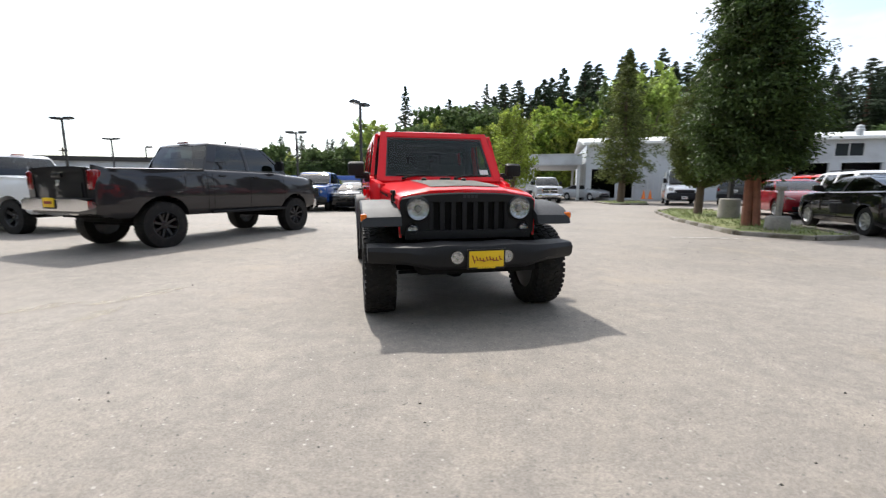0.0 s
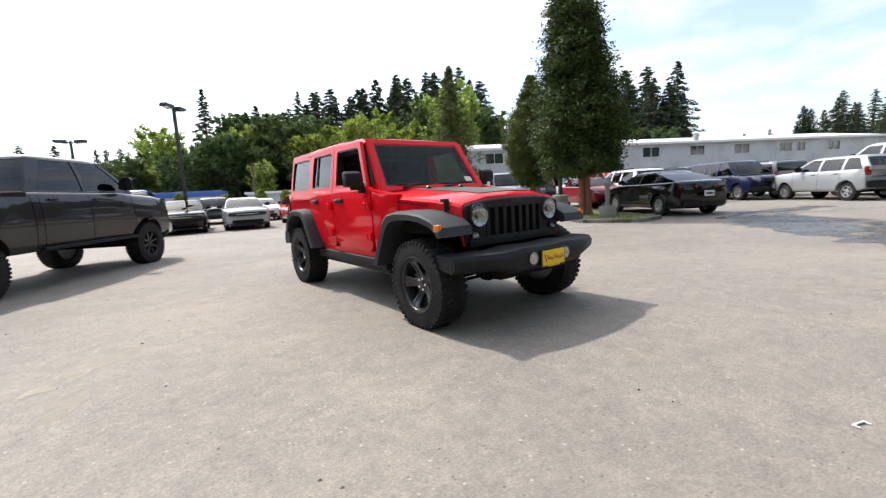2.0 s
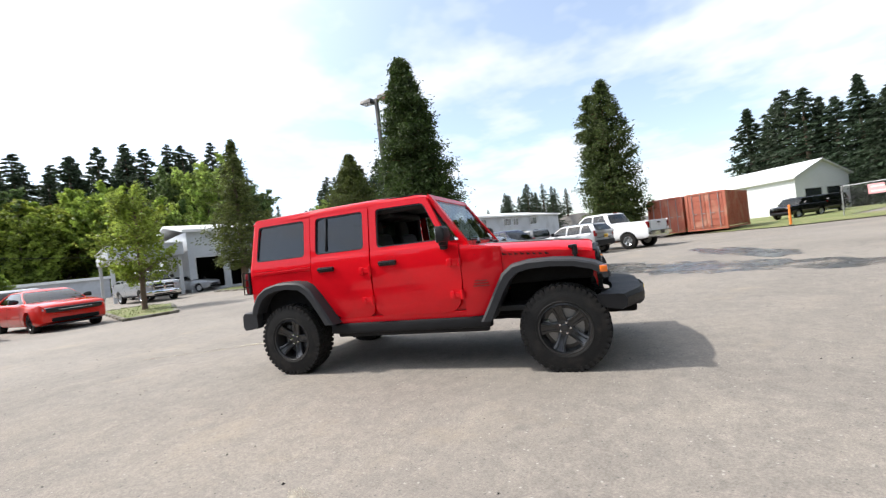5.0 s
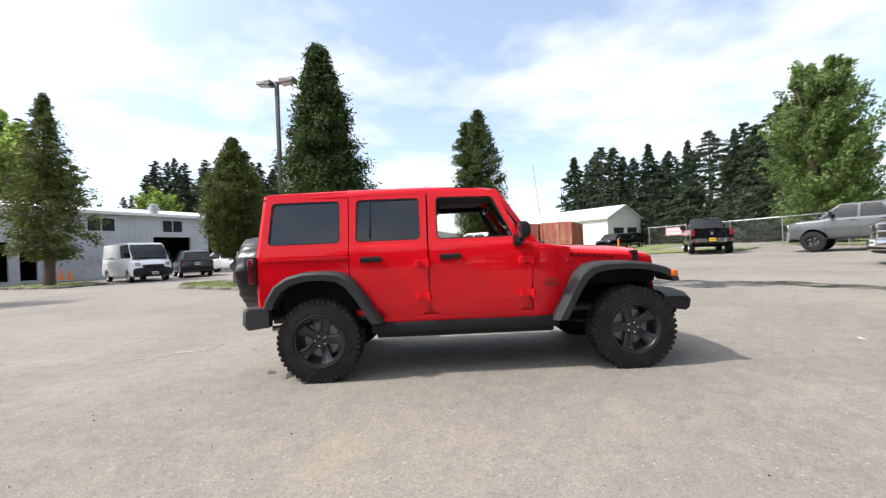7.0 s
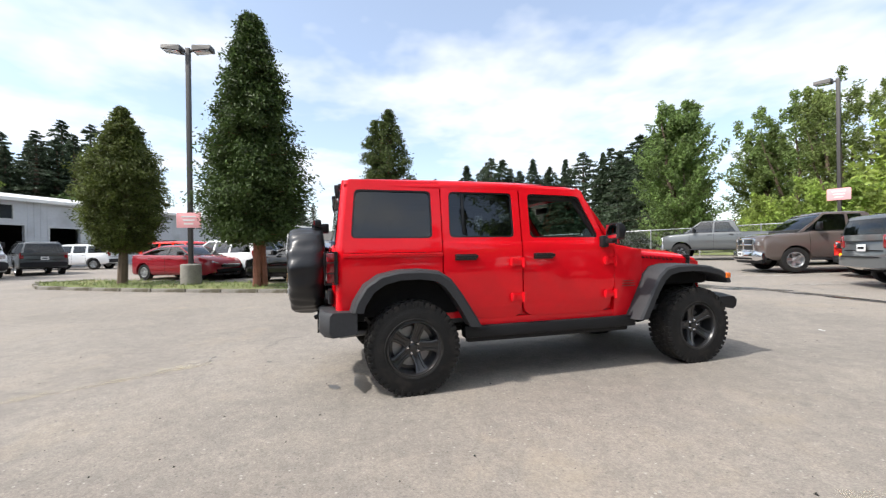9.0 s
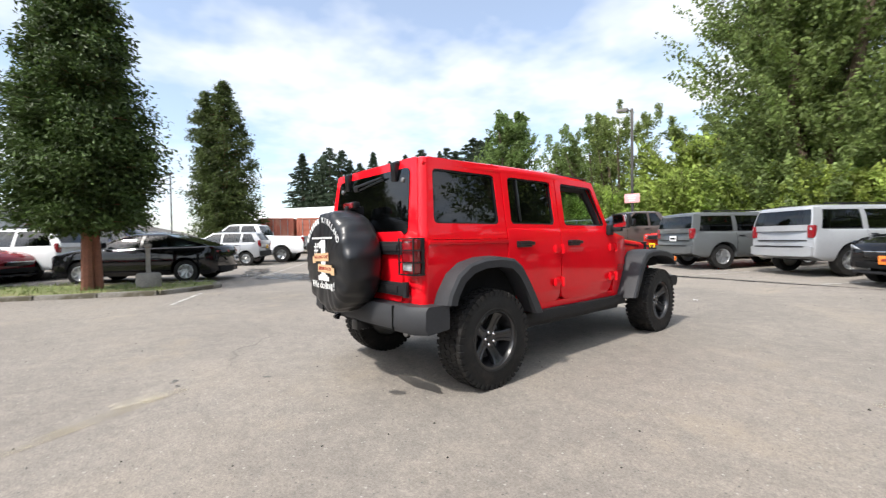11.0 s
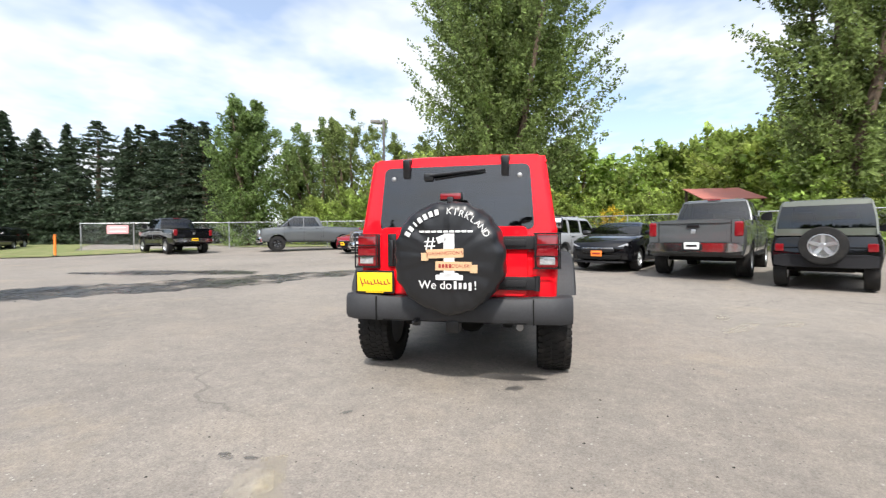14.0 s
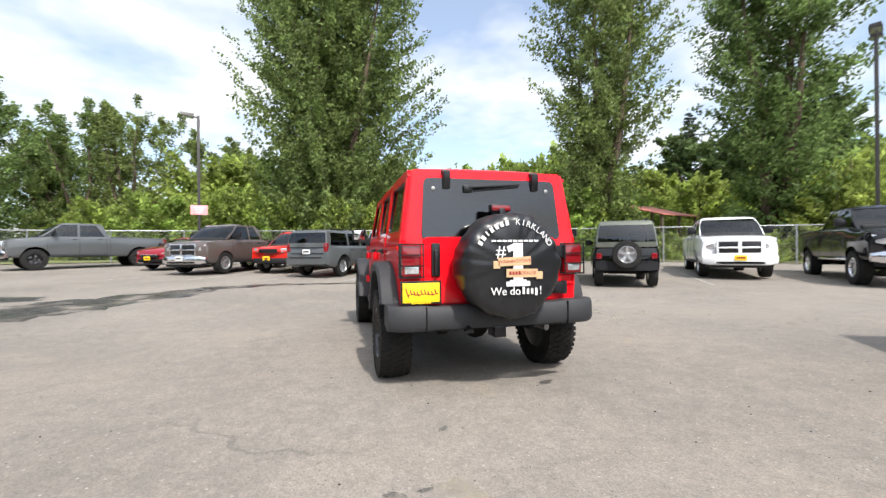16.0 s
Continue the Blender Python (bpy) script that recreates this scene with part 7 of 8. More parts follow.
def light_pole(x, y, h, heads, heading=0, base=0.0, sign=None, label="dark street lamp with two flat box heads"):
    z0 = ground_z(x, y)
    p = thing("street_lamp", pose(x, y, z0, 0, 0, heading), label, "street lamp")
    if base:
        bm = bmesh.new(); lathe(bm, [(0.32, 0), (0.31, base - 0.03), (0.27, base)], 20, Matrix.Rotation(radians(90), 4, "X")); part("concrete_base", bm, M["concrete"], p)
    bm = bmesh.new(); box(bm, (0, 0, base + (h - base) / 2), (0.13, 0.13, h - base), 0.012); part("pole", bm, M["pole"], p)
    for s in heads:
        bm = bmesh.new(); rod(bm, (0, 0, h - 0.12), (s * 0.3, 0, h - 0.05), 0.035); part("arm", bm, M["pole"], p)
        bm = bmesh.new()
        loft(bm, [[(s * 0.20, -0.2, h - 0.14), (s * 0.20, 0.2, h - 0.14), (s * 0.20, 0.17, h + 0.05), (s * 0.20, -0.17, h + 0.05)], [(s * 0.78, -0.2, h - 0.08), (s * 0.78, 0.2, h - 0.08), (s * 0.78, 0.16, h + 0.06), (s * 0.78, -0.16, h + 0.06)]])
        hd = part("lamp_head", bm, M["pole"], p)
        bm = bmesh.new(); box(bm, (s * 0.49, 0, h - 0.125), (0.45, 0.3, 0.02), 0.004, Matrix.Rotation(-s * 0.1, 4, "Y")); part("lens", bm, M["lens_clear"], hd)
    if sign:
        bm = bmesh.new(); box(bm, (0, -0.09, sign), (0.78, 0.02, 0.5), 0.004); sg = part("sign", bm, M["sign_pink"], p, "faded red and white notice")
        for k in range(3):
            bm = bmesh.new(); box(bm, (0, -0.104, sign + 0.12 - k * 0.12), (0.46 - 0.08 * k, 0.006, 0.05)); part("lettering_bar", bm, M["white"], sg)
    return p


light_pole(9.62, 14.05, 7.92, (-1, 1), 270, 0.75, 2.2, "tall dark lamp post on a concrete base with two heads")
light_pole(-4.9, 25.5, 6.1, (-1, 1), 65)
light_pole(-11.3, 32.9, 5.4, (-1, 1), 0)
light_pole(-27.3, 30.8, 6.1, (-1, 1), 0)
light_pole(-33.7, 43.4, 6.1, (-1, 1), 0)
light_pole(-36.3, 52.0, 6.1, (1,), 0)
light_pole(11.8, -11.5, 7.8, (-1,), 208, 0.0, 2.85, "dark lamp post with one head and a faded notice")
light_pole(-18.4, -5.3, 9.6, (-1, 1), 40)
fl_ = thing("flood_light", pose(80.0, -11.4, ground_z(80.0, -11.4), 0, 0, 20), "flood light on a tall thin galvanised post behind the shed", "flood light")
bm = bmesh.new(); rod(bm, (0, 0, 0), (0, 0, 9.4), 0.09, 0.07, seg=8); part("post", bm, M["galv"], fl_)
bm = bmesh.new(); box(bm, (0.3, 0, 8.6), (0.6, 0.5, 0.4), 0.06); part("lamp_head", bm, M["galv"], fl_)
light_pole(58.0, 15.0, 9.5, (-1, 1), 20)


def chain_fence(pts, h=1.8):
    """Posts, rails and woven wire along a line; the wire is a lattice of thin crossing strands."""
    f = thing("chain_link_fence", pose(0, 0, 0), "galvanised chain link fence with round posts", "fence")
    strands = bmesh.new()
    for (x0, y0), (x1, y1) in zip(pts, pts[1:]):
        L = math.hypot(x1 - x0, y1 - y0)
        n = max(1, round(L / 3.0))
        for k in range(n + 1):
            t = k / n
            x, y = x0 + (x1 - x0) * t, y0 + (y1 - y0) * t
            if k < n or (x1, y1) == pts[-1]:
                bm = bmesh.new(); rod(bm, (x, y, ground_z(x, y) - 0.05), (x, y, ground_z(x, y) + h + 0.06), 0.03, seg=8); part("post", bm, M["galv"], f)
        za, zb = ground_z(x0, y0), ground_z(x1, y1)
        bm = bmesh.new(); rod(bm, (x0, y0, za + h), (x1, y1, zb + h), 0.022, seg=8); part("top_rail", bm, M["galv"], f)
        d = 0.16
        m = int(L / d)
        dx, dy = (x1 - x0) / L, (y1 - y0) / L
        for k in range(-int(h / d), m):
            for s in (1, -1):
                a0, z0, a1, z1 = k * d, 0.05, k * d + h, h
                if s < 0:
                    z0, z1 = h, 0.05
                if a0 < 0:
                    z0 += -a0 * s * (h - 0.05) / h; a0 = 0
                if a1 > L:
                    z1 -= (a1 - L) * s * (h - 0.05) / h; a1 = L
                if a1 <= a0:
                    continue
                g0, g1 = za + (zb - za) * a0 / L, za + (zb - za) * a1 / L
                p0, p1 = (x0 + dx * a0, y0 + dy * a0, g0 + z0), (x0 + dx * a1, y0 + dy * a1, g1 + z1)
                vs = []
                for p in (p0, p1):
                    for q in (-0.003, 0.003):
                        vs.append(strands.verts.new((p[0] - dy * 0.002 * s, p[1] + dx * 0.002 * s, p[2] + q)))
                strands.faces.new((vs[0], vs[1], vs[3], vs[2]))
    tagged(part("wire", strands, M["galv"], f, smooth=False), kind="stuff")
    return f


chain_fence([(29.5, -4.2), (23.5, -10.0), (14.0, -14.0), (0.8, -14.4), (-9.7, -11.0), (-17.0, -7.5), (-24.0, -2.0)])
ban = thing("banner", pose(28.0, -5.5, ground_z(28, -5.5) + 1.4, 0, 0, -137), "faded red and white banner on the wire fence", "sign")
bm = bmesh.new(); box(bm, (0, -0.05, 0), (1.15, 0.012, 0.55)); part("sheet", bm, M["sign_pink"], ban)
for k in range(2):
    bm = bmesh.new(); box(bm, (0, -0.06, 0.12 - k * 0.25), (0.85, 0.006, 0.08)); part("lettering_bar", bm, M["white"], ban)
    bm = bmesh.new(); box(bm, (0, 0.06, 0.12 - k * 0.25), (0.85, 0.006, 0.08)); part("lettering_bar", bm, M["white"], ban)
mk = thing("marker_post", pose(25.5, -1.2, ground_z(25.5, -1.2)), "slim orange plastic marker post", "post")
bm = bmesh.new(); lathe(bm, [(0.06, 0), (0.055, 1.0), (0.05, 1.15), (0.01, 1.17)], 14, Matrix.Rotation(radians(90), 4, "X")); part("post", bm, M["orange"], mk)
bm = bmesh.new(); lathe(bm, [(0.16, 0), (0.15, 0.05), (0.07, 0.08)], 16, Matrix.Rotation(radians(90), 4, "X")); part("foot", bm, M["rubber"], mk)

# red-roofed shelter behind the fence
for x, y, tn, L in ((-15.8, -16.9, 31, 4.6), (-7.0, -19.4, 12, 3.2)):
    sh = thing("shelter", pose(x, y, ground_z(x, y), 0, 0, tn), "low shelter with faded red sheet roof behind the fence", "building")
    bm = bmesh.new(); loft(bm, [[(q * L / 2, -1.7, 3.55), (q * L / 2, -1.7, 3.6), (q * L / 2, 1.7, 2.65), (q * L / 2, 1.7, 2.6)] for q in (-1, 1)]); part("roof", bm, M["shed_red"], sh)
    for q in (-0.45, 0, 0.45):
        for y2 in (-1.5, 1.5):
            bm = bmesh.new(); local_box(bm, q * L - 0.07, q * L + 0.07, y2 - 0.07, y2 + 0.07, 0, 3.49 if y2 < 0 else 2.66); part("post", bm, M["bark"], sh)
# blue-roofed long hall and low white wall far behind the coupes
bh = thing("far_hall", pose(-14, 62, 0, 0, 0, -4), "far low hall with a blue roof band", "building")
bm = bmesh.new(); local_box(bm, -9, 9, -3, 3, 0, 2.2); part("wall", bm, M["white_wall"], bh)
bm = bmesh.new(); local_box(bm, -9.3, 9.3, -3.3, 3.3, 2.2, 2.85, 0.05); part("roof_band", bm, mat("blue_roof", (0.05, 0.12, 0.4), 0.5), bh)
lw = thing("far_building", pose(10, 66, 0, 0, 0, -4), "far low building with pale walls", "building")
bm = bmesh.new(); local_box(bm, -12, 6, -3, 3, 0, 2.3); part("wall", bm, M["wall_metal"], lw)
bm = bmesh.new(); local_box(bm, -12.3, 6.3, -3.3, 3.3, 2.3, 2.6); part("roof", bm, M["roof_edge"], lw)
wl_ = thing("far_building", pose(-44, 48, 0, 0, 0, 20), "far flat-roofed dark building at the lot's end", "building")
bm = bmesh.new(); local_box(bm, -14, 14, -4, 4, 0, 4.0); part("wall", bm, M["wall_metal"], wl_)
bm = bmesh.new(); local_box(bm, -14.3, 14.3, -4.3, 4.3, 4.0, 4.5); part("roof", bm, M["pole"], wl_)


# grass islands with kerbs
def island(name, outline, label, h=0.10):
    it = thing(name, pose(0, 0, 0), label, "island", kind="structure")
    top = patch("grass", outline, M["grass"], h - 0.02, "grass with bare patches inside the kerb", "grass")
    n = len(outline)
    cx, cy = sum(p[0] for p in outline) / n, sum(p[1] for p in outline) / n
    rnd = random.Random(len(outline))
    for i in range(n):
        (x0, y0), (x1, y1) = outline[i], outline[(i + 1) % n]
        L = math.hypot(x1 - x0, y1 - y0)
        k = max(1, round(L / 1.1))
        a = math.degrees(math.atan2(y1 - y0, x1 - x0))
        for q in range(k):
            t = (q + 0.5) / k
            x, y = x0 + (x1 - x0) * t, y0 + (y1 - y0) * t
            bm = bmesh.new()
            box(bm, (0, 0, h / 2 - 0.05), (L / k - 0.02, 0.16, h + 0.1), 0.03)
            o = part("kerb_stone", bm, M["kerb"], it)
            o.matrix_basis = pose(x, y, ground_z(x, y) + rnd.uniform(-0.012, 0.008), rnd.uniform(-1.5, 1.5), 0, a + rnd.uniform(-1.2, 1.2))
    return it


isl_a = [(7.0, 9.9), (7.9, 8.75), (8.9, 8.9), (9.55, 11.3), (11.2, 15.6), (12.4, 19.2), (11.2, 20.3), (9.6, 18.8), (8.0, 14.3)]
island("kerbed_island", isl_a, "kerbed grass island under the conifers")
isl_b = [(11.2, 27.6), (13.2, 27.0), (15.2, 31.5), (13.6, 33.6), (11.6, 32.2)]
island("kerbed_island", isl_b, "kerbed grass island under the loose conifer")
isl_c = [(1.7, 19.6), (3.2, 19.3), (5.6, 25.0), (5.2, 27.5), (3.6, 27.6)]
island("kerbed_island", isl_c, "kerbed island with a young street tree")
patch("grass_verge", [(24.0, -4.5), (25.2, -0.6), (27.5, 1.2), (31, -4), (31, -6), (24.8, -9.5), (22.5, -7.5)], M["grass"], 0.05, "grass verge before the wire fence", "grass")
patch("far_verge", [(27.2, 1.4), (31, -4.5), (60, -20), (90, -20), (90, 12), (45, 8), (34, 5.5)], M["grass"], 0.04, "rough grass beyond the lot", "grass", step=3.0)
patch("back_verge", [(-40, -10.0), (-24, -3.0), (-17.0, -8.5), (-9.7, -12.0), (0.8, -15.0), (14.0, -14.8), (23.5, -11.0), (60, -25), (80, -60), (-60, -60)], M["grass"], 0.04, "rough grass and scrub behind the wire fence", "grass", step=4.0)
rb_ = random.Random(3)
bm = bmesh.new()
for poly, n in ((isl_a, 2600), (isl_b, 500), (isl_c, 500)):
    x0, x1 = min(p[0] for p in poly), max(p[0] for p in poly)
    y0, y1 = min(p[1] for p in poly), max(p[1] for p in poly)
    k = 0
    while k < n:
        x, y = rb_.uniform(x0, x1), rb_.uniform(y0, y1)
        inside = False
        for (ax, ay), (bx, by) in zip(poly, poly[1:] + poly[:1]):
            if (ay > y) != (by > y) and x < (bx - ax) * (y - ay) / (by - ay) + ax:
                inside = not inside
        k += 1
        if not inside:
            continue
        z = ground_z(x, y) + 0.10
        for q in range(3):
            a, h, w = rb_.uniform(0, 6.28), rb_.uniform(0.04, 0.11), 0.008
            dx, dy = math.cos(a), math.sin(a)
            xx, yy = x + rb_.uniform(-0.06, 0.06), y + rb_.uniform(-0.06, 0.06)
            v = [bm.verts.new((xx - dy * w, yy + dx * w, z)), bm.verts.new((xx + dy * w, yy - dx * w, z)), bm.verts.new((xx + dx * h * 0.5, yy + dy * h * 0.5, z + h))]
            bm.faces.new(v)
tagged(part("grass_blades", bm, M["blade"], smooth=False), "short rough grass blades on the islands", "grass", kind="stuff")

# post on a round concrete foot, on the island
pb = thing("bollard", pose(8.25, 10.25, ground_z(8.25, 10.25) + 0.09), "short grey post on a round concrete foot", "post")
bm = bmesh.new(); lathe(bm, [(0.26, 0), (0.26, 0.28), (0.23, 0.33), (0.02, 0.34)], 20, Matrix.Rotation(radians(90), 4, "X")); part("foot", bm, M["concrete"], pb)
bm = bmesh.new(); box(bm, (0, 0, 0.66), (0.11, 0.09, 0.72), 0.015); part("post", bm, M["concrete"], pb)
bm = bmesh.new(); box(bm, (0, 0, 1.0), (0.2, 0.14, 0.1), 0.03); part("cap", bm, M["concrete"], pb)

# wet run-off and oil on the asphalt
def blob(cx, cy, rx, ry, turn, seed, n=40, rough=0.25):
    r = random.Random(seed)
    ph = [r.uniform(0, 6.28) for _ in range(4)]
    out = []
    for i in range(n):
        t = 2 * math.pi * i / n
        k = 1 + rough * (0.5 * math.sin(2 * t + ph[0]) + 0.35 * math.sin(5 * t + ph[1]) + 0.3 * math.sin(9 * t + ph[2]))
        x, y = rx * k * math.cos(t), ry * k * math.sin(t)
        a = radians(turn)
        out.append((cx + x * math.cos(a) - y * math.sin(a), cy + x * math.sin(a) + y * math.cos(a)))
    return out


def ribbon(line, seed):
    """Outline of a wandering band: (x, y, half width) along its middle."""
    r = random.Random(seed)
    fine = []
    for (a, b) in zip(line, line[1:]):
        for k in range(8):
            t = k / 8
            fine.append([p + (q - p) * t for p, q in zip(a, b)])
    fine.append(list(line[-1]))
    L, R = [], []
    for i, (x, y, w) in enumerate(fine):
        x2, y2, _ = fine[min(i + 1, len(fine) - 1)]; x1, y1, _ = fine[max(i - 1, 0)]
        d = math.hypot(x2 - x1, y2 - y1)
        nx, ny = -(y2 - y1) / d, (x2 - x1) / d
        wa, wb = w * r.uniform(0.75, 1.25), w * r.uniform(0.75, 1.25)
        L.append((x + nx * wa, y + ny * wa)); R.append((x - nx * wb, y - ny * wb))
    return L + R[::-1]


patch("wet_patch", ribbon([(-1.0, -2.1, 0.06), (1.6, -1.9, 0.12), (4.2, -1.7, 0.22), (5.8, -0.8, 0.45), (6.6, 1.2, 0.9), (7.6, 3.2, 1.2), (8.9, 5.2, 1.25), (10.2, 6.9, 0.9), (11.6, 7.7, 0.5), (14.5, 7.4, 0.35)], 5), M["wet"], 0.004, "dark wet run-off across the asphalt", "puddle")
patch("wet_patch", blob(11.5, 2.0, 2.8, 0.8, 20, 4), M["wet"], 0.004, "dark damp patch on the asphalt", "puddle")
patch("oil_spot", blob(-0.98, 7.10, 0.24, 0.075, 12, 1, 24), M["oil"], 0.004, "small dark oil spot behind the rear tyre", "stain", step=0.2)
patch("oil_spot", blob(-1.07, 7.33, 0.075, 0.04, 30, 2, 16), M["oil"], 0.004, "small dark oil spot behind the rear tyre", "stain", step=0.2)
for k, (x, y, rx, ry, tn) in enumerate(((-3.08, 4.36, 0.30, 0.11, 60), (-3.07, 3.58, 0.22, 0.10, 75), (-3.77, 3.79, 0.25, 0.12, 40), (-3.28, 4.0, 0.20, 0.07, 55), (-0.25, 9.05, 0.22, 0.10, -50))):
    patch("dust_patch", blob(x, y, rx, ry, tn, 30 + k, 28, 0.4), M["pale_dust"], 0.004, "pale dusty patch on the asphalt", "stain", step=0.2)
for k, (x, y, r) in enumerate(((0.09, 8.9, 0.055), (-0.05, 8.86, 0.035), (-0.16, 8.19, 0.04))):
    patch("dull_spot", blob(x, y, r, r * 0.55, 20 * k, 50 + k, 18, 0.4), M["grey_stain"], 0.004, "small dull grey spot on the asphalt", "stain", step=0.1)
# parking lines
def line(x0, y0, x1, y1, w=0.085, paint_="stripe"):
    d = math.hypot(x1 - x0, y1 - y0)
    nx, ny = -(y1 - y0) / d * w / 2, (x1 - x0) / d * w / 2
    patch("parking_line", [(x0 + nx, y0 + ny), (x1 + nx, y1 + ny), (x1 - nx, y1 - ny), (x0 - nx, y0 - ny)], M[paint_], 0.007, "worn white parking line" if paint_ == "stripe" else "almost worn away yellow line", "marking", step=0.8)


line(10.4, 7.6, 22.5, 3.3); line(5.2, 9.45, 6.0, 9.28); line(6.0, 9.28, 6.85, 9.05); line(-1.5, 10.35, -0.15, 8.8, 0.14, "old_yellow")
for k in range(8):
    x = -7.9 + k * 2.62
    y = -2.9 - 0.30 * k if k > 0 else -1.8
    line(x, y + 1.6, x - 1.45, y - 2.2)
mk_ = thing("paper_scrap", pose(0.385, 1.27, ground_z(0.385, 1.27) + 0.004, 0, 0, -8), "small white bent strip lying on the asphalt", "litter")
bm = bmesh.new(); box(bm, (0, 0, 0.004), (0.075, 0.008, 0.007), 0.002); box(bm, (0.036, -0.012, 0.004), (0.007, 0.03, 0.007), 0.002); box(bm, (-0.036, -0.012, 0.004), (0.008, 0.03, 0.007), 0.002); part("strip", bm, M["white"], mk_)


# loose grit on the asphalt
rg_ = random.Random(21)
for nm, mt, n, lb in (("pale_grit", M["concrete"], 2600, "scattered pale grit and small stones on the asphalt"), ("dark_grit", M["rubber"], 900, "scattered dark specks and crumbs on the asphalt")):
    V, F = [], []
    for _ in range(n):
        a, d = rg_.uniform(0, 6.283), 10.5 * math.sqrt(rg_.random())
        x, y = -1.0 + d * math.cos(a), 5.2 + d * math.sin(a)
        r = rg_.uniform(0.003, 0.009) * (1.5 if rg_.random() < 0.1 else 1.0)
        z = ground_z(x, y)
        k, t = len(V), rg_.uniform(0, 6.28)
        for q in range(4):
            V.append((x + r * 1.2 * math.cos(t + q * 1.57), y + r * rg_.uniform(0.7, 1.3) * math.sin(t + q * 1.57), z))
        V.append((x + rg_.uniform(-r, r) * 0.3, y + rg_.uniform(-r, r) * 0.3, z + r * rg_.uniform(0.6, 1.1)))
        F += [(k, k + 1, k + 4), (k + 1, k + 2, k + 4), (k + 2, k + 3, k + 4), (k + 3, k, k + 4)]
    me = bpy.data.meshes.new(nm)
    me.from_pydata(V, [], F)
    me.materials.append(mt)
    tagged(new(nm, me), lb, "gravel", kind="stuff")

# overhead line behind the coupes
pts_ = [(-42.0, 47.0), (-1.3, 51.7), (34.0, 58.0)]
tops_ = []
for x, y in pts_:
    z = ground_z(x, y)
    up = thing("utility_pole", pose(x, y, z), "weathered wooden utility pole with a short crossarm", "utility pole")
    bm = bmesh.new(); rod(bm, (0, 0, -0.1), (0, 0, 5.6), 0.13, 0.09, 10); part("pole", bm, M["bark"], up)
    bm = bmesh.new(); box(bm, (0, 0, 5.2), (0.1, 1.2, 0.12), 0.01); part("crossarm", bm, M["bark"], up)
    tops_.append((x, y, z + 5.25))
ln = thing("overhead_cable", pose(0, 0, 0), "thin dark overhead cable sagging between wooden poles", "cable")
for a, b in zip(tops_, tops_[1:]):
    bm = bmesh.new()
    prev = None
    for k in range(13):
        t = k / 12
        p = tuple(q + (w - q) * t for q, w in zip(a, b))
        p = (p[0], p[1], p[2] - 1.0 * 4 * t * (1 - t))
        if prev:
            rod(bm, prev, p, 0.022, seg=5)
        prev = p
    part("wire", bm, M["dark"], ln)


# ---- trees ----
def leaf_mat(name, color, trans=0.35, vary=0.45, scale=0.9):
    m = bpy.data.materials.new(name)
    m.use_nodes = True
    n, l = m.node_tree.nodes, m.node_tree.links
    b = n["Principled BSDF"]
    b.inputs["Roughness"].default_value = 0.55
    b.inputs["Specular IOR Level"].default_value = 0.3
    g = n.new("ShaderNodeNewGeometry")
    o = n.new("ShaderNodeObjectInfo")
    tc = n.new("ShaderNodeTexCoord")
    nz = n.new("ShaderNodeTexNoise"); nz.inputs["Scale"].default_value = scale; nz.inputs["Detail"].default_value = 3
    l.new(tc.outputs["Object"], nz.inputs["Vector"])
    h = n.new("ShaderNodeHueSaturation"); h.inputs["Color"].default_value = (*color, 1)
    r = n.new("ShaderNodeMapRange"); r.inputs["To Min"].default_value, r.inputs["To Max"].default_value = 1 - vary, 1 + vary
    l.new(g.outputs["Random Per Island"], r.inputs["Value"])
    r2 = n.new("ShaderNodeMapRange"); r2.inputs["From Min"].default_value, r2.inputs["From Max"].default_value = 0.3, 0.7
    r2.inputs["To Min"].default_value, r2.inputs["To Max"].default_value = 0.5, 1.5
    l.new(nz.outputs["Fac"], r2.inputs["Value"])
    mu = n.new("ShaderNodeMath"); mu.operation = "MULTIPLY"
    l.new(r.outputs[0], mu.inputs[0]); l.new(r2.outputs[0], mu.inputs[1])
    l.new(mu.outputs[0], h.inputs["Value"])
    r3 = n.new("ShaderNodeMapRange"); r3.inputs["To Min"].default_value, r3.inputs["To Max"].default_value = 0.485, 0.515
    l.new(o.outputs["Random"], r3.inputs["Value"]); l.new(r3.outputs[0], h.inputs["Hue"])
    l.new(h.outputs[0], b.inputs["Base Color"])
    t = n.new("ShaderNodeBsdfTranslucent")
    l.new(h.outputs[0], t.inputs[0])
    mx = n.new("ShaderNodeMixShader"); mx.inputs[0].default_value = trans
    l.new(b.outputs[0], mx.inputs[1]); l.new(t.outputs[0], mx.inputs[2])
    l.new(mx.outputs[0], n["Material Output"].inputs[0])
    return m


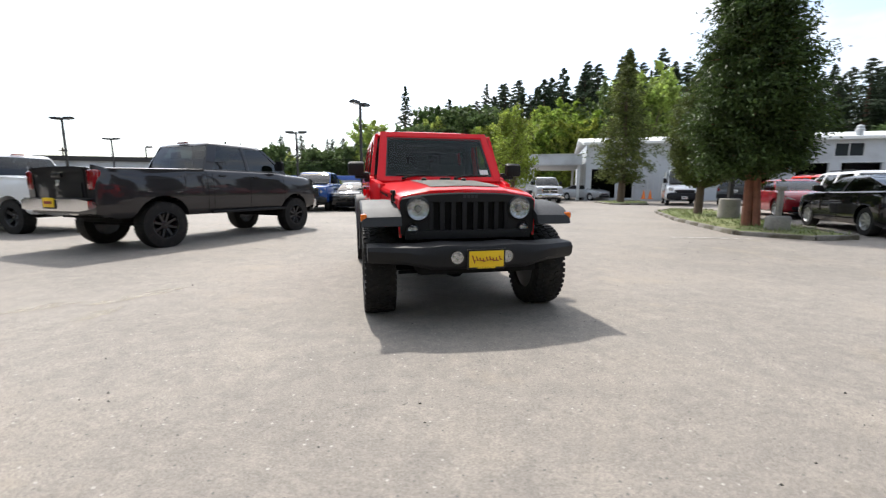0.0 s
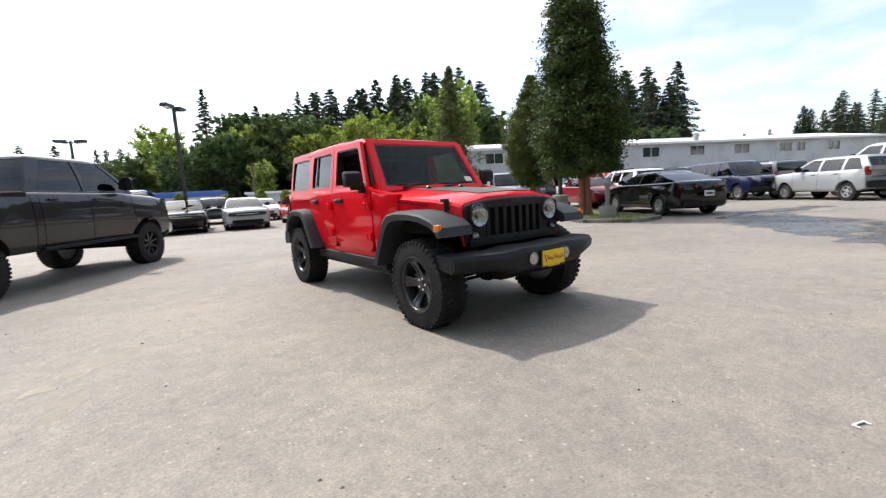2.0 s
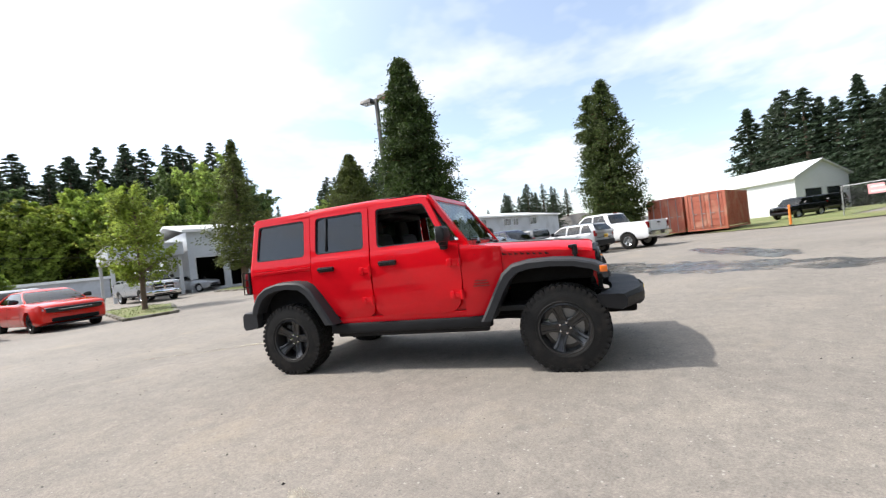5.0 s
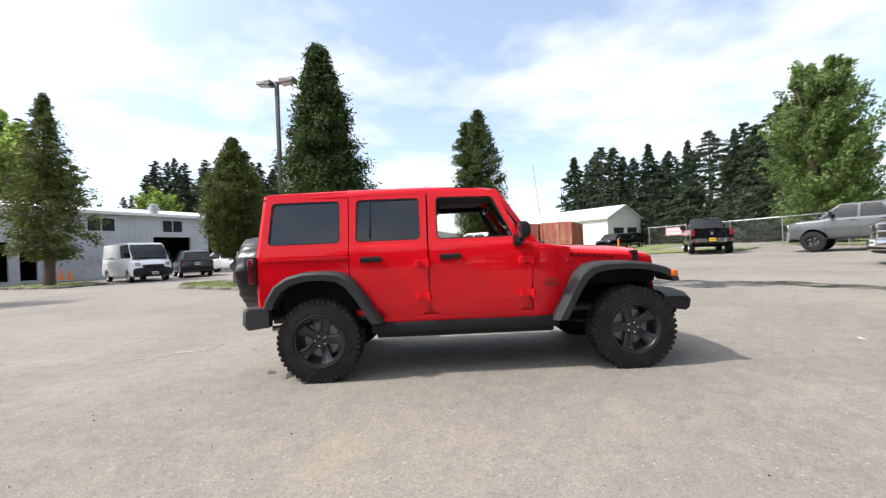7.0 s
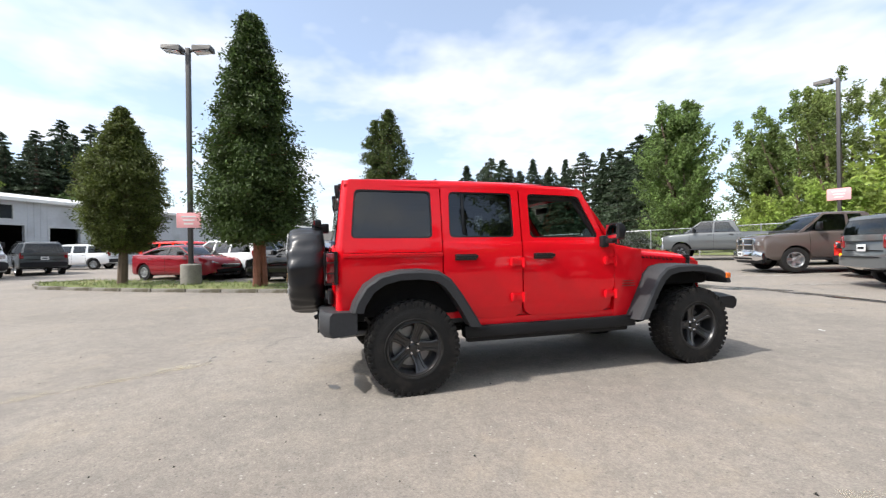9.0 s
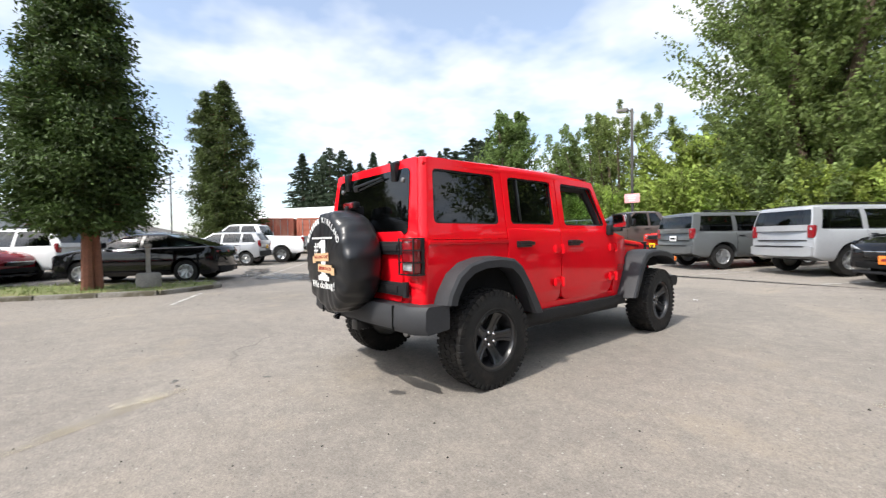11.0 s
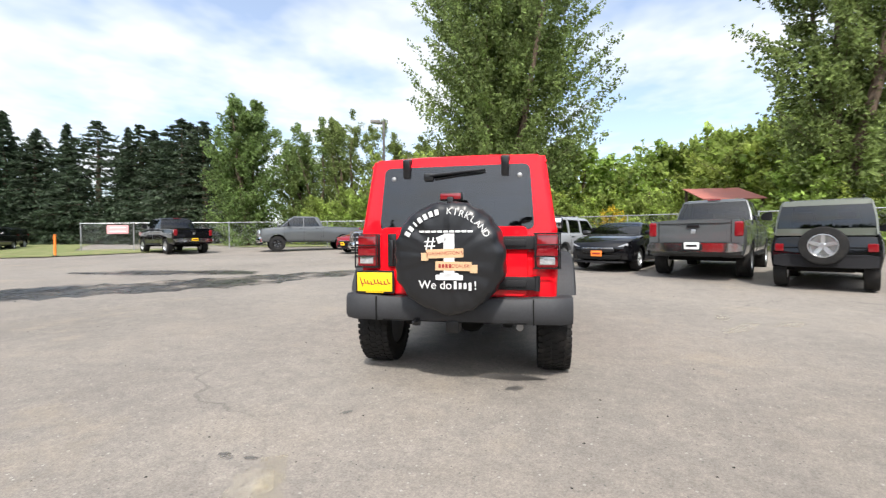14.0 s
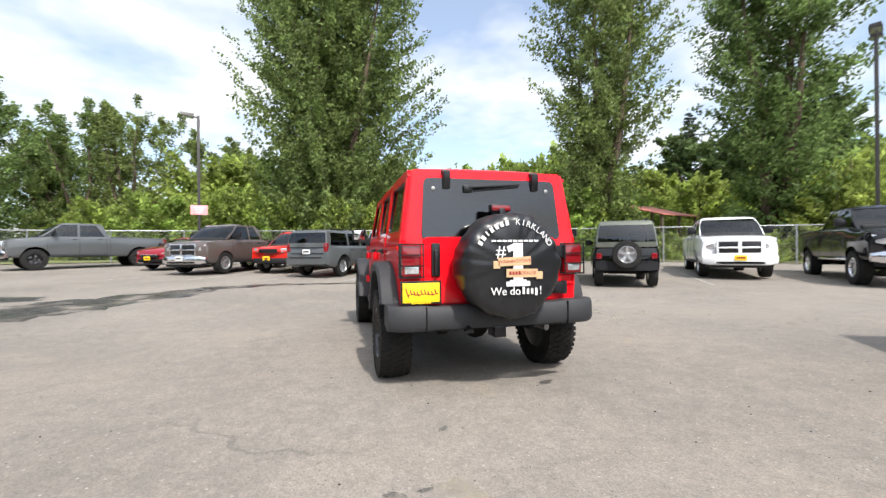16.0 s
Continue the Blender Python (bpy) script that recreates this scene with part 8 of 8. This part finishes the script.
LEAF = {
    "cedar": leaf_mat("cedar_foliage", (0.058, 0.088, 0.022), 0.25, scale=2.4),
    "thuja": leaf_mat("thuja_foliage", (0.10, 0.125, 0.032), 0.3, scale=2.0),
    # hill firs: distance haze put into the leaf colour, paler than fir_foliage
    "hazefir": leaf_mat("hazed_fir_foliage", (0.056, 0.080, 0.046), 0.25),
    "fir": leaf_mat("fir_foliage", (0.042, 0.064, 0.034), 0.25),
    "poplar": leaf_mat("poplar_leaves", (0.185, 0.25, 0.08), 0.5),
    "fresh": leaf_mat("fresh_leaves", (0.23, 0.29, 0.05), 0.5),
    "forest": leaf_mat("forest_leaves", (0.095, 0.145, 0.048), 0.42),
    "scrub": leaf_mat("scrub_leaves", (0.285, 0.36, 0.085), 0.55),
    "yellow": leaf_mat("yellow_blossom", (0.55, 0.38, 0.03), 0.3),
}


def leaf_mesh(name, pos, direction, size, aspect, rng, material, spread=0.6):
    """Folded leaf blades at pos, each turned about its own way."""
    n = len(pos)
    d = direction + rng.normal(0, spread, (n, 3))
    d /= np.linalg.norm(d, axis=1)[:, None] + 1e-9
    up = rng.normal(0, 1, (n, 3))
    s = np.cross(d, up); s /= np.linalg.norm(s, axis=1)[:, None] + 1e-9
    nn = np.cross(d, s)
    L = size * rng.uniform(0.6, 1.35, n)[:, None]
    W = L * aspect
    v = np.empty((n, 4, 3))
    v[:, 0] = pos - d * L * 0.5
    v[:, 1] = pos + s * W * 0.5 + nn * W * 0.22 + d * L * 0.05
    v[:, 2] = pos + d * L * 0.5
    v[:, 3] = pos - s * W * 0.5 + nn * W * 0.22 + d * L * 0.05
    me = bpy.data.meshes.new(name)
    idx = np.arange(n * 4).reshape(n, 4)
    me.from_pydata(v.reshape(-1, 3).tolist(), [], idx.tolist())
    me.materials.append(material)
    return me


def trunk_part(bm, pts, r0, r1, seg=9):
    rings = []
    for i, p in enumerate(pts):
        t = i / (len(pts) - 1)
        r = r0 + (r1 - r0) * t
        rings.append([(p[0] + r * math.cos(2 * math.pi * k / seg), p[1] + r * math.sin(2 * math.pi * k / seg), p[2]) for k in range(seg)])
    loft(bm, rings)


def conifer(name, label, m, h, r, leaf, bark, seed, bare=0.12, branches=240, per=26, size=0.22, aspect=0.5, profile=None, droop=0.25, twin=False, ragged=(0.62, 1.18), fan=0.16, flat=0.7, cat="conifer tree", clump=1.0, node=14, leader=None):
    rng = np.random.default_rng(seed)
    t_ = thing(name, m, label, cat)
    bm = bmesh.new()
    trunk_part(bm, [(0.06 * h * 0.05 * math.sin(k), 0.05 * math.cos(k * 1.3), h * 0.96 * k / 6) for k in range(7)], (0.012 * h + 0.03) if twin else (0.024 * h + 0.02), 0.02)
    if twin:
        trunk_part(bm, [(0.15 - 0.012 * k, -0.13 + 0.01 * k, h * 0.5 * k / 5) for k in range(6)], 0.010 * h + 0.02, 0.05)
    profile = profile or (lambda t: (1 - t) ** 0.75)
    P, D = [], []
    for i in range(branches):
        t = bare + (1 - bare) * ((i + rng.uniform(0, 1)) / branches) ** 1.05
        a = i * 2.39996 + rng.normal(0, 0.25)
        L = r * profile((t - bare) / (1 - bare)) * rng.uniform(*ragged) + 0.04
        o = np.array([math.cos(a), math.sin(a), 0.0])
        z0 = t * h
        base = np.array([0, 0, z0])
        if leader and i % 5 < 2:
            q_ = min(1.0, max(0.0, (t - 0.25) / 0.5))
            base = np.array([leader[0] * q_, leader[1] * q_, z0 * leader[2]])
            L *= 0.8
        k = max(4, int(per * (0.35 + L / r)))
        nodes = rng.uniform(0.15, 1.0, max(3, k // node)) ** 0.7
        u = np.clip(nodes[rng.integers(0, len(nodes), k)] + rng.normal(0, 0.045, k), 0.05, 1.05)
        side = rng.normal(0, 0.10 * L, len(nodes))
        sag = -droop * L * u ** 2 + 0.12 * L * u
        jit = clump * (0.035 * r * (0.25 + 0.75 * L / r) + 0.015)
        p = base + o * (L * u)[:, None] + np.array([0, 0, 1.0]) * sag[:, None] + rng.normal(0, jit, (k, 3)) * np.array([1.2, 1.2, flat])
        t2 = np.array([-o[1], o[0], 0.0])
        p = p + t2 * (rng.normal(0, fan, k) * L * np.sin(np.pi * np.clip(u, 0, 1)))[:, None]
        P.append(p)
        D.append(np.tile(o * 0.8 + np.array([0, 0, -0.35]), (k, 1)))
        if L > 0.35 * r and i % 2 == 0:
            rod(bm, (0, 0, z0), (o[0] * L * 0.8, o[1] * L * 0.8, z0 - droop * L * 0.5), 0.012 + 0.006 * L, 0.006, 5)
    part("trunk", bm, bark, t_)
    P, D = np.concatenate(P), np.concatenate(D)
    crown = new("crown", leaf_mesh("crown", P, D, size, aspect, rng, leaf))
    crown.parent = t_
    return t_


def broadleaf(name, label, m, h, r, leaf, bark, seed, bare=0.2, clusters=220, per=70, size=0.17, stems=1, shape=(1.0, 0.55), gap=0.3, cat="tree", lean=0.35):
    """Trunk or several stems, limbs, and leaves in clusters about their ends."""
    rng = np.random.default_rng(seed)
    t_ = thing(name, m, label, cat)
    bm = bmesh.new()
    cen = []
    for s in range(stems):
        a = 2 * math.pi * s / stems + 0.6
        off = 0.0 if stems == 1 else r * lean * (0.3 if s == 0 else rng.uniform(0.6, 1.25))
        tip = np.array([math.cos(a) * off, math.sin(a) * off, h * (1.0 if s == 0 else rng.uniform(0.68, 0.97))])
        pts = [tuple(tip * k / 7 * np.array([1, 1, 1]) + np.array([rng.normal(0, 0.02 * r), rng.normal(0, 0.02 * r), 0])) for k in range(8)]
        if h > 2.5:
            trunk_part(bm, pts, 0.017 * h + 0.03, 0.015)
        nc = clusters // stems
        for i in range(nc):
            t = bare + (1 - bare) * rng.uniform(0, 1) ** 0.85
            q = (t - bare) / (1 - bare)
            w = r * shape[0] * math.sqrt(max(0.0, 1 - ((q - shape[1] + 0.18) / (0.80 - 0.3 * shape[1])) ** 2)) * (0.62 if stems > 1 else 1.0)
            aa = rng.uniform(0, 2 * math.pi)
            lobes = 1 + gap * math.sin(3 * aa + seed) * math.sin(7 * q + seed)
            rad = w * math.sqrt(rng.uniform(0.08, 1.0)) * lobes
            axis_ = tip * t
            c = np.array([axis_[0] + rad * math.cos(aa), axis_[1] + rad * math.sin(aa), h * t + rng.normal(0, 0.03 * h)])
            cen.append((c, axis_))
            if i % 3 == 0 and h > 2.5:
                z0 = max(bare * h * 0.8, c[2] - rad * 0.8)
                rod(bm, (tip[0] * z0 / h, tip[1] * z0 / h, z0), tuple(c), 0.010 + 0.02 * (1 - q), 0.005, 5)
    if len(bm.verts):
        part("trunk", bm, bark, t_)
    else:
        bm.free()
    P, D = [], []
    cr = min(0.55, 0.06 * r + 0.16)
    for c, ax in cen:
        if c[2] < 0.15:
            c[2] = 0.2
        k = int(per * rng.uniform(0.5, 1.4))
        o = c - ax
        reach = np.linalg.norm(o[:2])
        root = np.array([ax[0], ax[1], max(0.05, c[2] - 0.75 * reach - 0.3)])
        lim = c - root
        u = rng.uniform(0.35, 1.08, k) ** 0.8
        q = rng.normal(0, 1, (k, 3)); q /= np.linalg.norm(q, axis=1)[:, None]
        p = root + lim * u[:, None] + q * (cr * (1.25 - 0.55 * u) * rng.uniform(0.1, 1.0, k) ** 0.6)[:, None]
        p[:, 2] = np.maximum(p[:, 2], 0.05)
        P.append(p)
        D.append(np.tile(lim / (np.linalg.norm(lim) + 1e-6) * 0.5 + np.array([0, 0, -0.25]), (k, 1)))
    P, D = np.concatenate(P), np.concatenate(D)
    crown = new("crown", leaf_mesh("crown", P, D, size, 0.62, rng, leaf, 0.9))
    crown.parent = t_
    return t_


def gp(x, y, dz=0.0, turn=0):
    return pose(x, y, ground_z(x, y) + dz, 0, 0, turn)


# island trees
conifer("cedar_tree", "tall dense dark green conifer with reddish twin trunk", gp(8.35, 11.4, 0.08) @ Matrix.Rotation(radians(-3.4), 4, "Y"), 8.0, 1.6, LEAF["cedar"], M["red_bark"], 1, bare=0.17, branches=520, per=240, size=0.115, aspect=0.4, profile=lambda t: (1 - t) ** 0.62 * min(1, 0.72 + t * 2.0), droop=-0.02, ragged=(0.62, 1.16), twin=True, clump=1.9, node=40, flat=1.0, fan=0.12)
conifer("cedar_tree", "tall dense columnar conifer with two leaders behind the parked cars", gp(30.4, 8.7, 0), 12.6, 2.55, LEAF["cedar"], M["red_bark"], 2, bare=0.05, branches=460, per=150, size=0.20, aspect=0.4, profile=lambda t: (1 - t ** 1.5) ** 0.62 * min(1, 0.8 + t), droop=-0.05, ragged=(0.62, 1.12), clump=2.0, node=36, flat=1.0, fan=0.12, leader=(0.35, 1.15, 0.94))
conifer("thuja_tree", "egg-shaped yellowish green conifer with a wispy tip on the island", gp(10.1, 16.5, 0.08), 5.95, 1.28, LEAF["thuja"], M["bark"], 3, bare=0.17, branches=760, per=100, size=0.10, aspect=0.36, profile=lambda t: math.sin(math.pi * min(1, 0.20 + 0.95 * t)) ** 0.8 if t < 0.66 else 0.52 * (1 - t) / 0.34 + 0.05, droop=-0.35, ragged=(0.72, 1.1), clump=1.4, node=24)
conifer("cypress_tree", "tall loose grey-green conifer on a kerbed island", gp(12.9, 30.4, 0.08), 10.4, 2.7, LEAF["thuja"], M["bark"], 4, bare=0.13, branches=320, per=60, size=0.24, aspect=0.3, profile=lambda t: (1 - t) ** 0.85 * min(1, 0.5 + 2.5 * t), droop=0.05, ragged=(0.4, 1.25), clump=1.5, node=20, flat=0.9)
broadleaf("young_tree", "young light green street tree on a kerbed island", gp(3.9, 23.6, 0.08), 5.4, 1.6, LEAF["fresh"], M["bark"], 5, bare=0.3, clusters=150, per=40, size=0.15)
# dark row beyond the fence
rows_ = []
for k in range(3):
    f = conifer("fir_tree", "tall dark green fir in a close ragged row behind the fence", gp((55.4, 77.7, 66.0)[k], (-21.5, -6.3, -17.0)[k]), 14.5, 3.9 + 0.5 * k, LEAF["fir"], M["bark"], 6 + 30 * k, bare=0.03, branches=170 - 20 * k, per=80, size=0.44, aspect=0.34, profile=lambda t, k=k: (1 - t) ** (0.95 - 0.15 * k) + 0.01, droop=0.34, ragged=(0.35, 1.3), fan=0.30, flat=0.35)
    rows_.append(tagged(f, group="row of dark firs"))
rf = random.Random(2)
for x, y, h in ((80, -4.3, 15.8), (75.2, -8.6, 16.4), (73.5, -11.6, 14.2), (72.0, -9.8, 15.4), (69.9, -12.6, 13.2), (67.2, -14.4, 14.6), (64.4, -16.2, 12.0), (62.6, -18.4, 13.6), (60.4, -17.4, 11.2), (58.2, -19.6, 13.9), (56.5, -23.6, 12.2), (53.2, -22.0, 13.4), (50.6, -21.8, 12.4), (48.0, -24.4, 13.6), (45.7, -22.0, 13.2), (43.2, -23.2, 11.4), (41.4, -21.4, 12.4), (70, -16, 12), (54, -26, 12.5), (79.0, -8.0, 15.6)):
    s = 1.1 * h / 14.5
    w = s * rf.uniform(1.1, 1.5)
    copy_thing(rf.choice(rows_), gp(x, y, 0, rf.uniform(0, 360)) @ Matrix.Rotation(radians(rf.uniform(-1.5, 1.5)), 4, "X") @ Matrix.Diagonal((w, w, s, 1)))
# broadleaf trees behind the fence
pop = broadleaf("poplar_tree", "very large broad poplar with open leafy crown behind the fence", gp(7.0, -19.4), 23.5, 8.8, LEAF["poplar"], M["bark"], 11, bare=0.03, clusters=1300, per=115, size=0.24, stems=6, shape=(1.02, 0.52), gap=0.35, lean=0.5)
pop2 = broadleaf("poplar_tree", "tall poplar with open crown behind the fence", gp(-10.5, -13.5), 18.5, 5.3, LEAF["poplar"], M["bark"], 12, bare=0.06, clusters=560, per=85, size=0.21, stems=4, shape=(0.95, 0.68), gap=0.4, lean=0.55)
tagged(copy_thing(pop2, gp(-20.4, -12.2, 0, 140) @ Matrix.Diagonal((1.2, 1.2, 1.02, 1))), "broad poplar rising over dark scrub")
dec = broadleaf("alder_tree", "rounded light green alder at the fence corner", gp(26.2, -13.8), 11.3, 4.0, LEAF["poplar"], M["bark"], 13, bare=0.03, clusters=460, per=75, size=0.21, stems=5, shape=(1.15, 0.46), lean=0.4)
dec2 = broadleaf("alder_tree", "feathery light green alder with several leaders beyond the fence", gp(26.5, -27.5), 13.2, 4.8, LEAF["poplar"], M["bark"], 43, bare=0.03, clusters=400, per=60, size=0.22, stems=7, shape=(0.8, 0.5), lean=0.8)
for src, x, y, s, q in ((dec2, 31.2, -29.0, 1.0, 1.15), (dec, 34.6, -28.5, 1.0, 1.1), (dec, 37, -22, 0.85, 1.0), (dec2, 18.5, -31, 0.75, 1.1), (dec, 14.0, -34, 0.85, 1.2), (dec2, 21.0, -34, 0.9, 1.2)):
    copy_thing(src, gp(x, y, 0, x * 41 % 360) @ Matrix.Diagonal((s * q, s * q, s, 1)))
# scrub along the fence and the slope behind
scrub = broadleaf("shrub", "light green leafy shrub behind the wire fence", gp(3, -17.5), 3.6, 2.3, LEAF["scrub"], M["bark"], 14, bare=0.0, clusters=110, per=60, size=0.2, shape=(1.0, 0.6), cat="shrub")
tagged(scrub, group="scrub behind the fence")
rs_ = random.Random(8)
for k in range(34):
    x = 26 - k * 1.55 + rs_.uniform(-0.6, 0.6)
    fy = -15.8 if x > 0 else -15.8 - x * (-0.42)
    if x < -9:
        fy = -12.5 + (-9 - x) * 0.45
    y = fy - rs_.uniform(0.8, 3.2)
    s = rs_.uniform(0.75, 1.35) * (0.5 if -19 < x < -11.5 or -9.5 < x < -4.5 else 1.0)
    copy_thing(scrub, gp(x, y, -0.1, rs_.uniform(0, 360)) @ Matrix.Diagonal((s, s, s * rs_.uniform(0.8, 1.25), 1)))
for k in range(26):
    az = 150 + k * 3.4
    d = rs_.uniform(36, 50)
    x, y = math.sin(radians(az)) * d, 10 + math.cos(radians(az)) * d
    s = rs_.uniform(1.7, 2.7)
    copy_thing(scrub, gp(x, y, -0.1, rs_.uniform(0, 360)) @ Matrix.Diagonal((s, s, s * rs_.uniform(0.85, 1.15), 1)))
broom = broadleaf("broom_bush", "yellow flowering broom bush behind the fence", gp(-0.8, -16.6), 2.4, 1.1, LEAF["yellow"], M["bark"], 15, bare=0.1, clusters=50, per=40, size=0.11, cat="shrub")
# wooded hill to the north and east
firs = []
for k in range(3):
    firs.append(conifer("forest_fir", ("tall dark fir on the wooded hill", "ragged dark fir with drooping branches on the hill", "slim dark fir standing over the forest")[k], gp((-8, 10, 40)[k], (92, 100, 84)[k]), 20, (3.6, 4.4, 2.9)[k], LEAF["hazefir"], M["bark"], 21 + 7 * k, bare=0.10, branches=120 - 12 * k, per=85, size=0.5, aspect=0.34, profile=lambda t, k=k: (1 - t) ** (0.9 - 0.12 * k) + 0.02, droop=0.4, ragged=(0.3, 1.35), fan=0.3, flat=0.4))
hill_b = broadleaf("forest_tree", "rounded fresh green tree at the foot of the hill", gp(-14, 84, 0), 13, 6.2, LEAF["scrub"], M["bark"], 22, bare=0.0, clusters=260, per=45, size=0.5, shape=(0.85, 0.62), stems=5, lean=0.55)
hill_d = broadleaf("forest_tree", "tall deep green broadleaf tree on the wooded hill", gp(-2, 90, 0), 15, 6.4, LEAF["forest"], M["bark"], 24, bare=0.0, clusters=280, per=45, size=0.55, shape=(0.85, 0.6), stems=6, lean=0.55)
hill_l = broadleaf("forest_tree", "bright spring green tree behind the service building", gp(20, 66, 0), 11, 5.6, LEAF["fresh"], M["bark"], 23, bare=0.0, clusters=240, per=45, size=0.5, shape=(0.85, 0.62), stems=4, lean=0.5)
for o in firs + [hill_b, hill_d, hill_l]:
    tagged(o, group="trees of the wooded hill")
rh = random.Random(12)
def skyline(az):
    """Height of the treeline over the horizon, as a tangent, by bearing."""
    return float(np.interp(az, [-27, -17, -6, 0, 8, 16, 22, 29, 31, 38, 40, 45, 47, 53, 55, 62, 66, 70, 75], [0.09, 0.12, 0.14, 0.19, 0.225, 0.25, 0.275, 0.265, 0.14, 0.13, 0.20, 0.20, 0.225, 0.225, 0.095, 0.095, 0.13, 0.13, 0.085]))
for k in range(190):
    az = -27 + k * 0.53 + rh.uniform(-0.9, 0.9)
    if az > 54 and not 64 < az < 71 and rh.random() < 0.6 or 31 < az < 40 and rh.random() < 0.5 or -27 < az < -8 and rh.random() < 0.35:
        continue
    d = rh.uniform(86, 118)
    x, y = d * math.sin(radians(az)), d * math.cos(radians(az))
    s = (skyline(az) * d + 1.1 - ground_z(x, y)) / 20 * rh.choice((0.70, 0.80, 0.88, 0.94, 1.0, 1.06))
    w = s * rh.uniform(1.25, 1.9)
    copy_thing(rh.choice(firs), gp(x, y, 0, rh.uniform(0, 360)) @ Matrix.Diagonal((w, w, s, 1)))
for k in range(84):
    az = -28 + k * 0.95 + rh.uniform(-1, 1)
    d = rh.uniform(70, 86)
    x, y = d * math.sin(radians(az)), d * math.cos(radians(az))
    if az > 56 and rh.random() < 0.5:
        continue
    u = rh.random()
    src = hill_l if 6 < az < 28 and u < 0.55 else (hill_d if u < 0.8 else hill_b)
    hh = {hill_l: 11, hill_d: 15, hill_b: 13}[src]
    s = (skyline(az) * d + 1.1 - ground_z(x, y)) / hh * rh.uniform(0.5, 0.92) * (0.8 if src is hill_l else 1) * (0.6 if az > 40 else 1)
    w = max(s, 0.55) * rh.uniform(0.85, 1.2)
    copy_thing(src, gp(x, y, -0.1, rh.uniform(0, 360)) @ Matrix.Diagonal((w, w, s, 1)))
# trees added round the west, mostly unseen, to block low sky from car reflections
for k in range(34):
    az = 198 + k * 3.1 + rh.uniform(-1, 1)
    if az > 304:
        break
    d = rh.uniform(46, 60)
    x, y = d * math.sin(radians(az)), d * math.cos(radians(az))
    s = rh.uniform(0.75, 1.1)
    copy_thing(rh.choice((hill_d, hill_d, hill_b, firs[1])), gp(x, y, -0.1, rh.uniform(0, 360)) @ Matrix.Diagonal((s * 1.1, s * 1.1, s * 0.85, 1)))
# clipped young conifers along the low wall behind the coupes
bush = conifer("young_cypress", "small bright green columnar conifer by the low wall", gp(3.1, 43.2), 2.9, 0.85, LEAF["fresh"], M["bark"], 61, bare=0.02, branches=200, per=30, size=0.16, aspect=0.4, profile=lambda t: math.sin(math.pi * min(1, 0.28 + 0.68 * t)) ** 0.8, droop=-0.3, ragged=(0.8, 1.1))
for x, y, s in ((-0.95, 43.6, 0.8), (1.3, 43.4, 0.75), (-4.0, 43.7, 0.7), (-7.5, 44.0, 0.8), (-11.0, 44.2, 0.7)):
    copy_thing(bush, gp(x, y, 0, x * 77 % 360) @ Matrix.Diagonal((s, s, s, 1)))
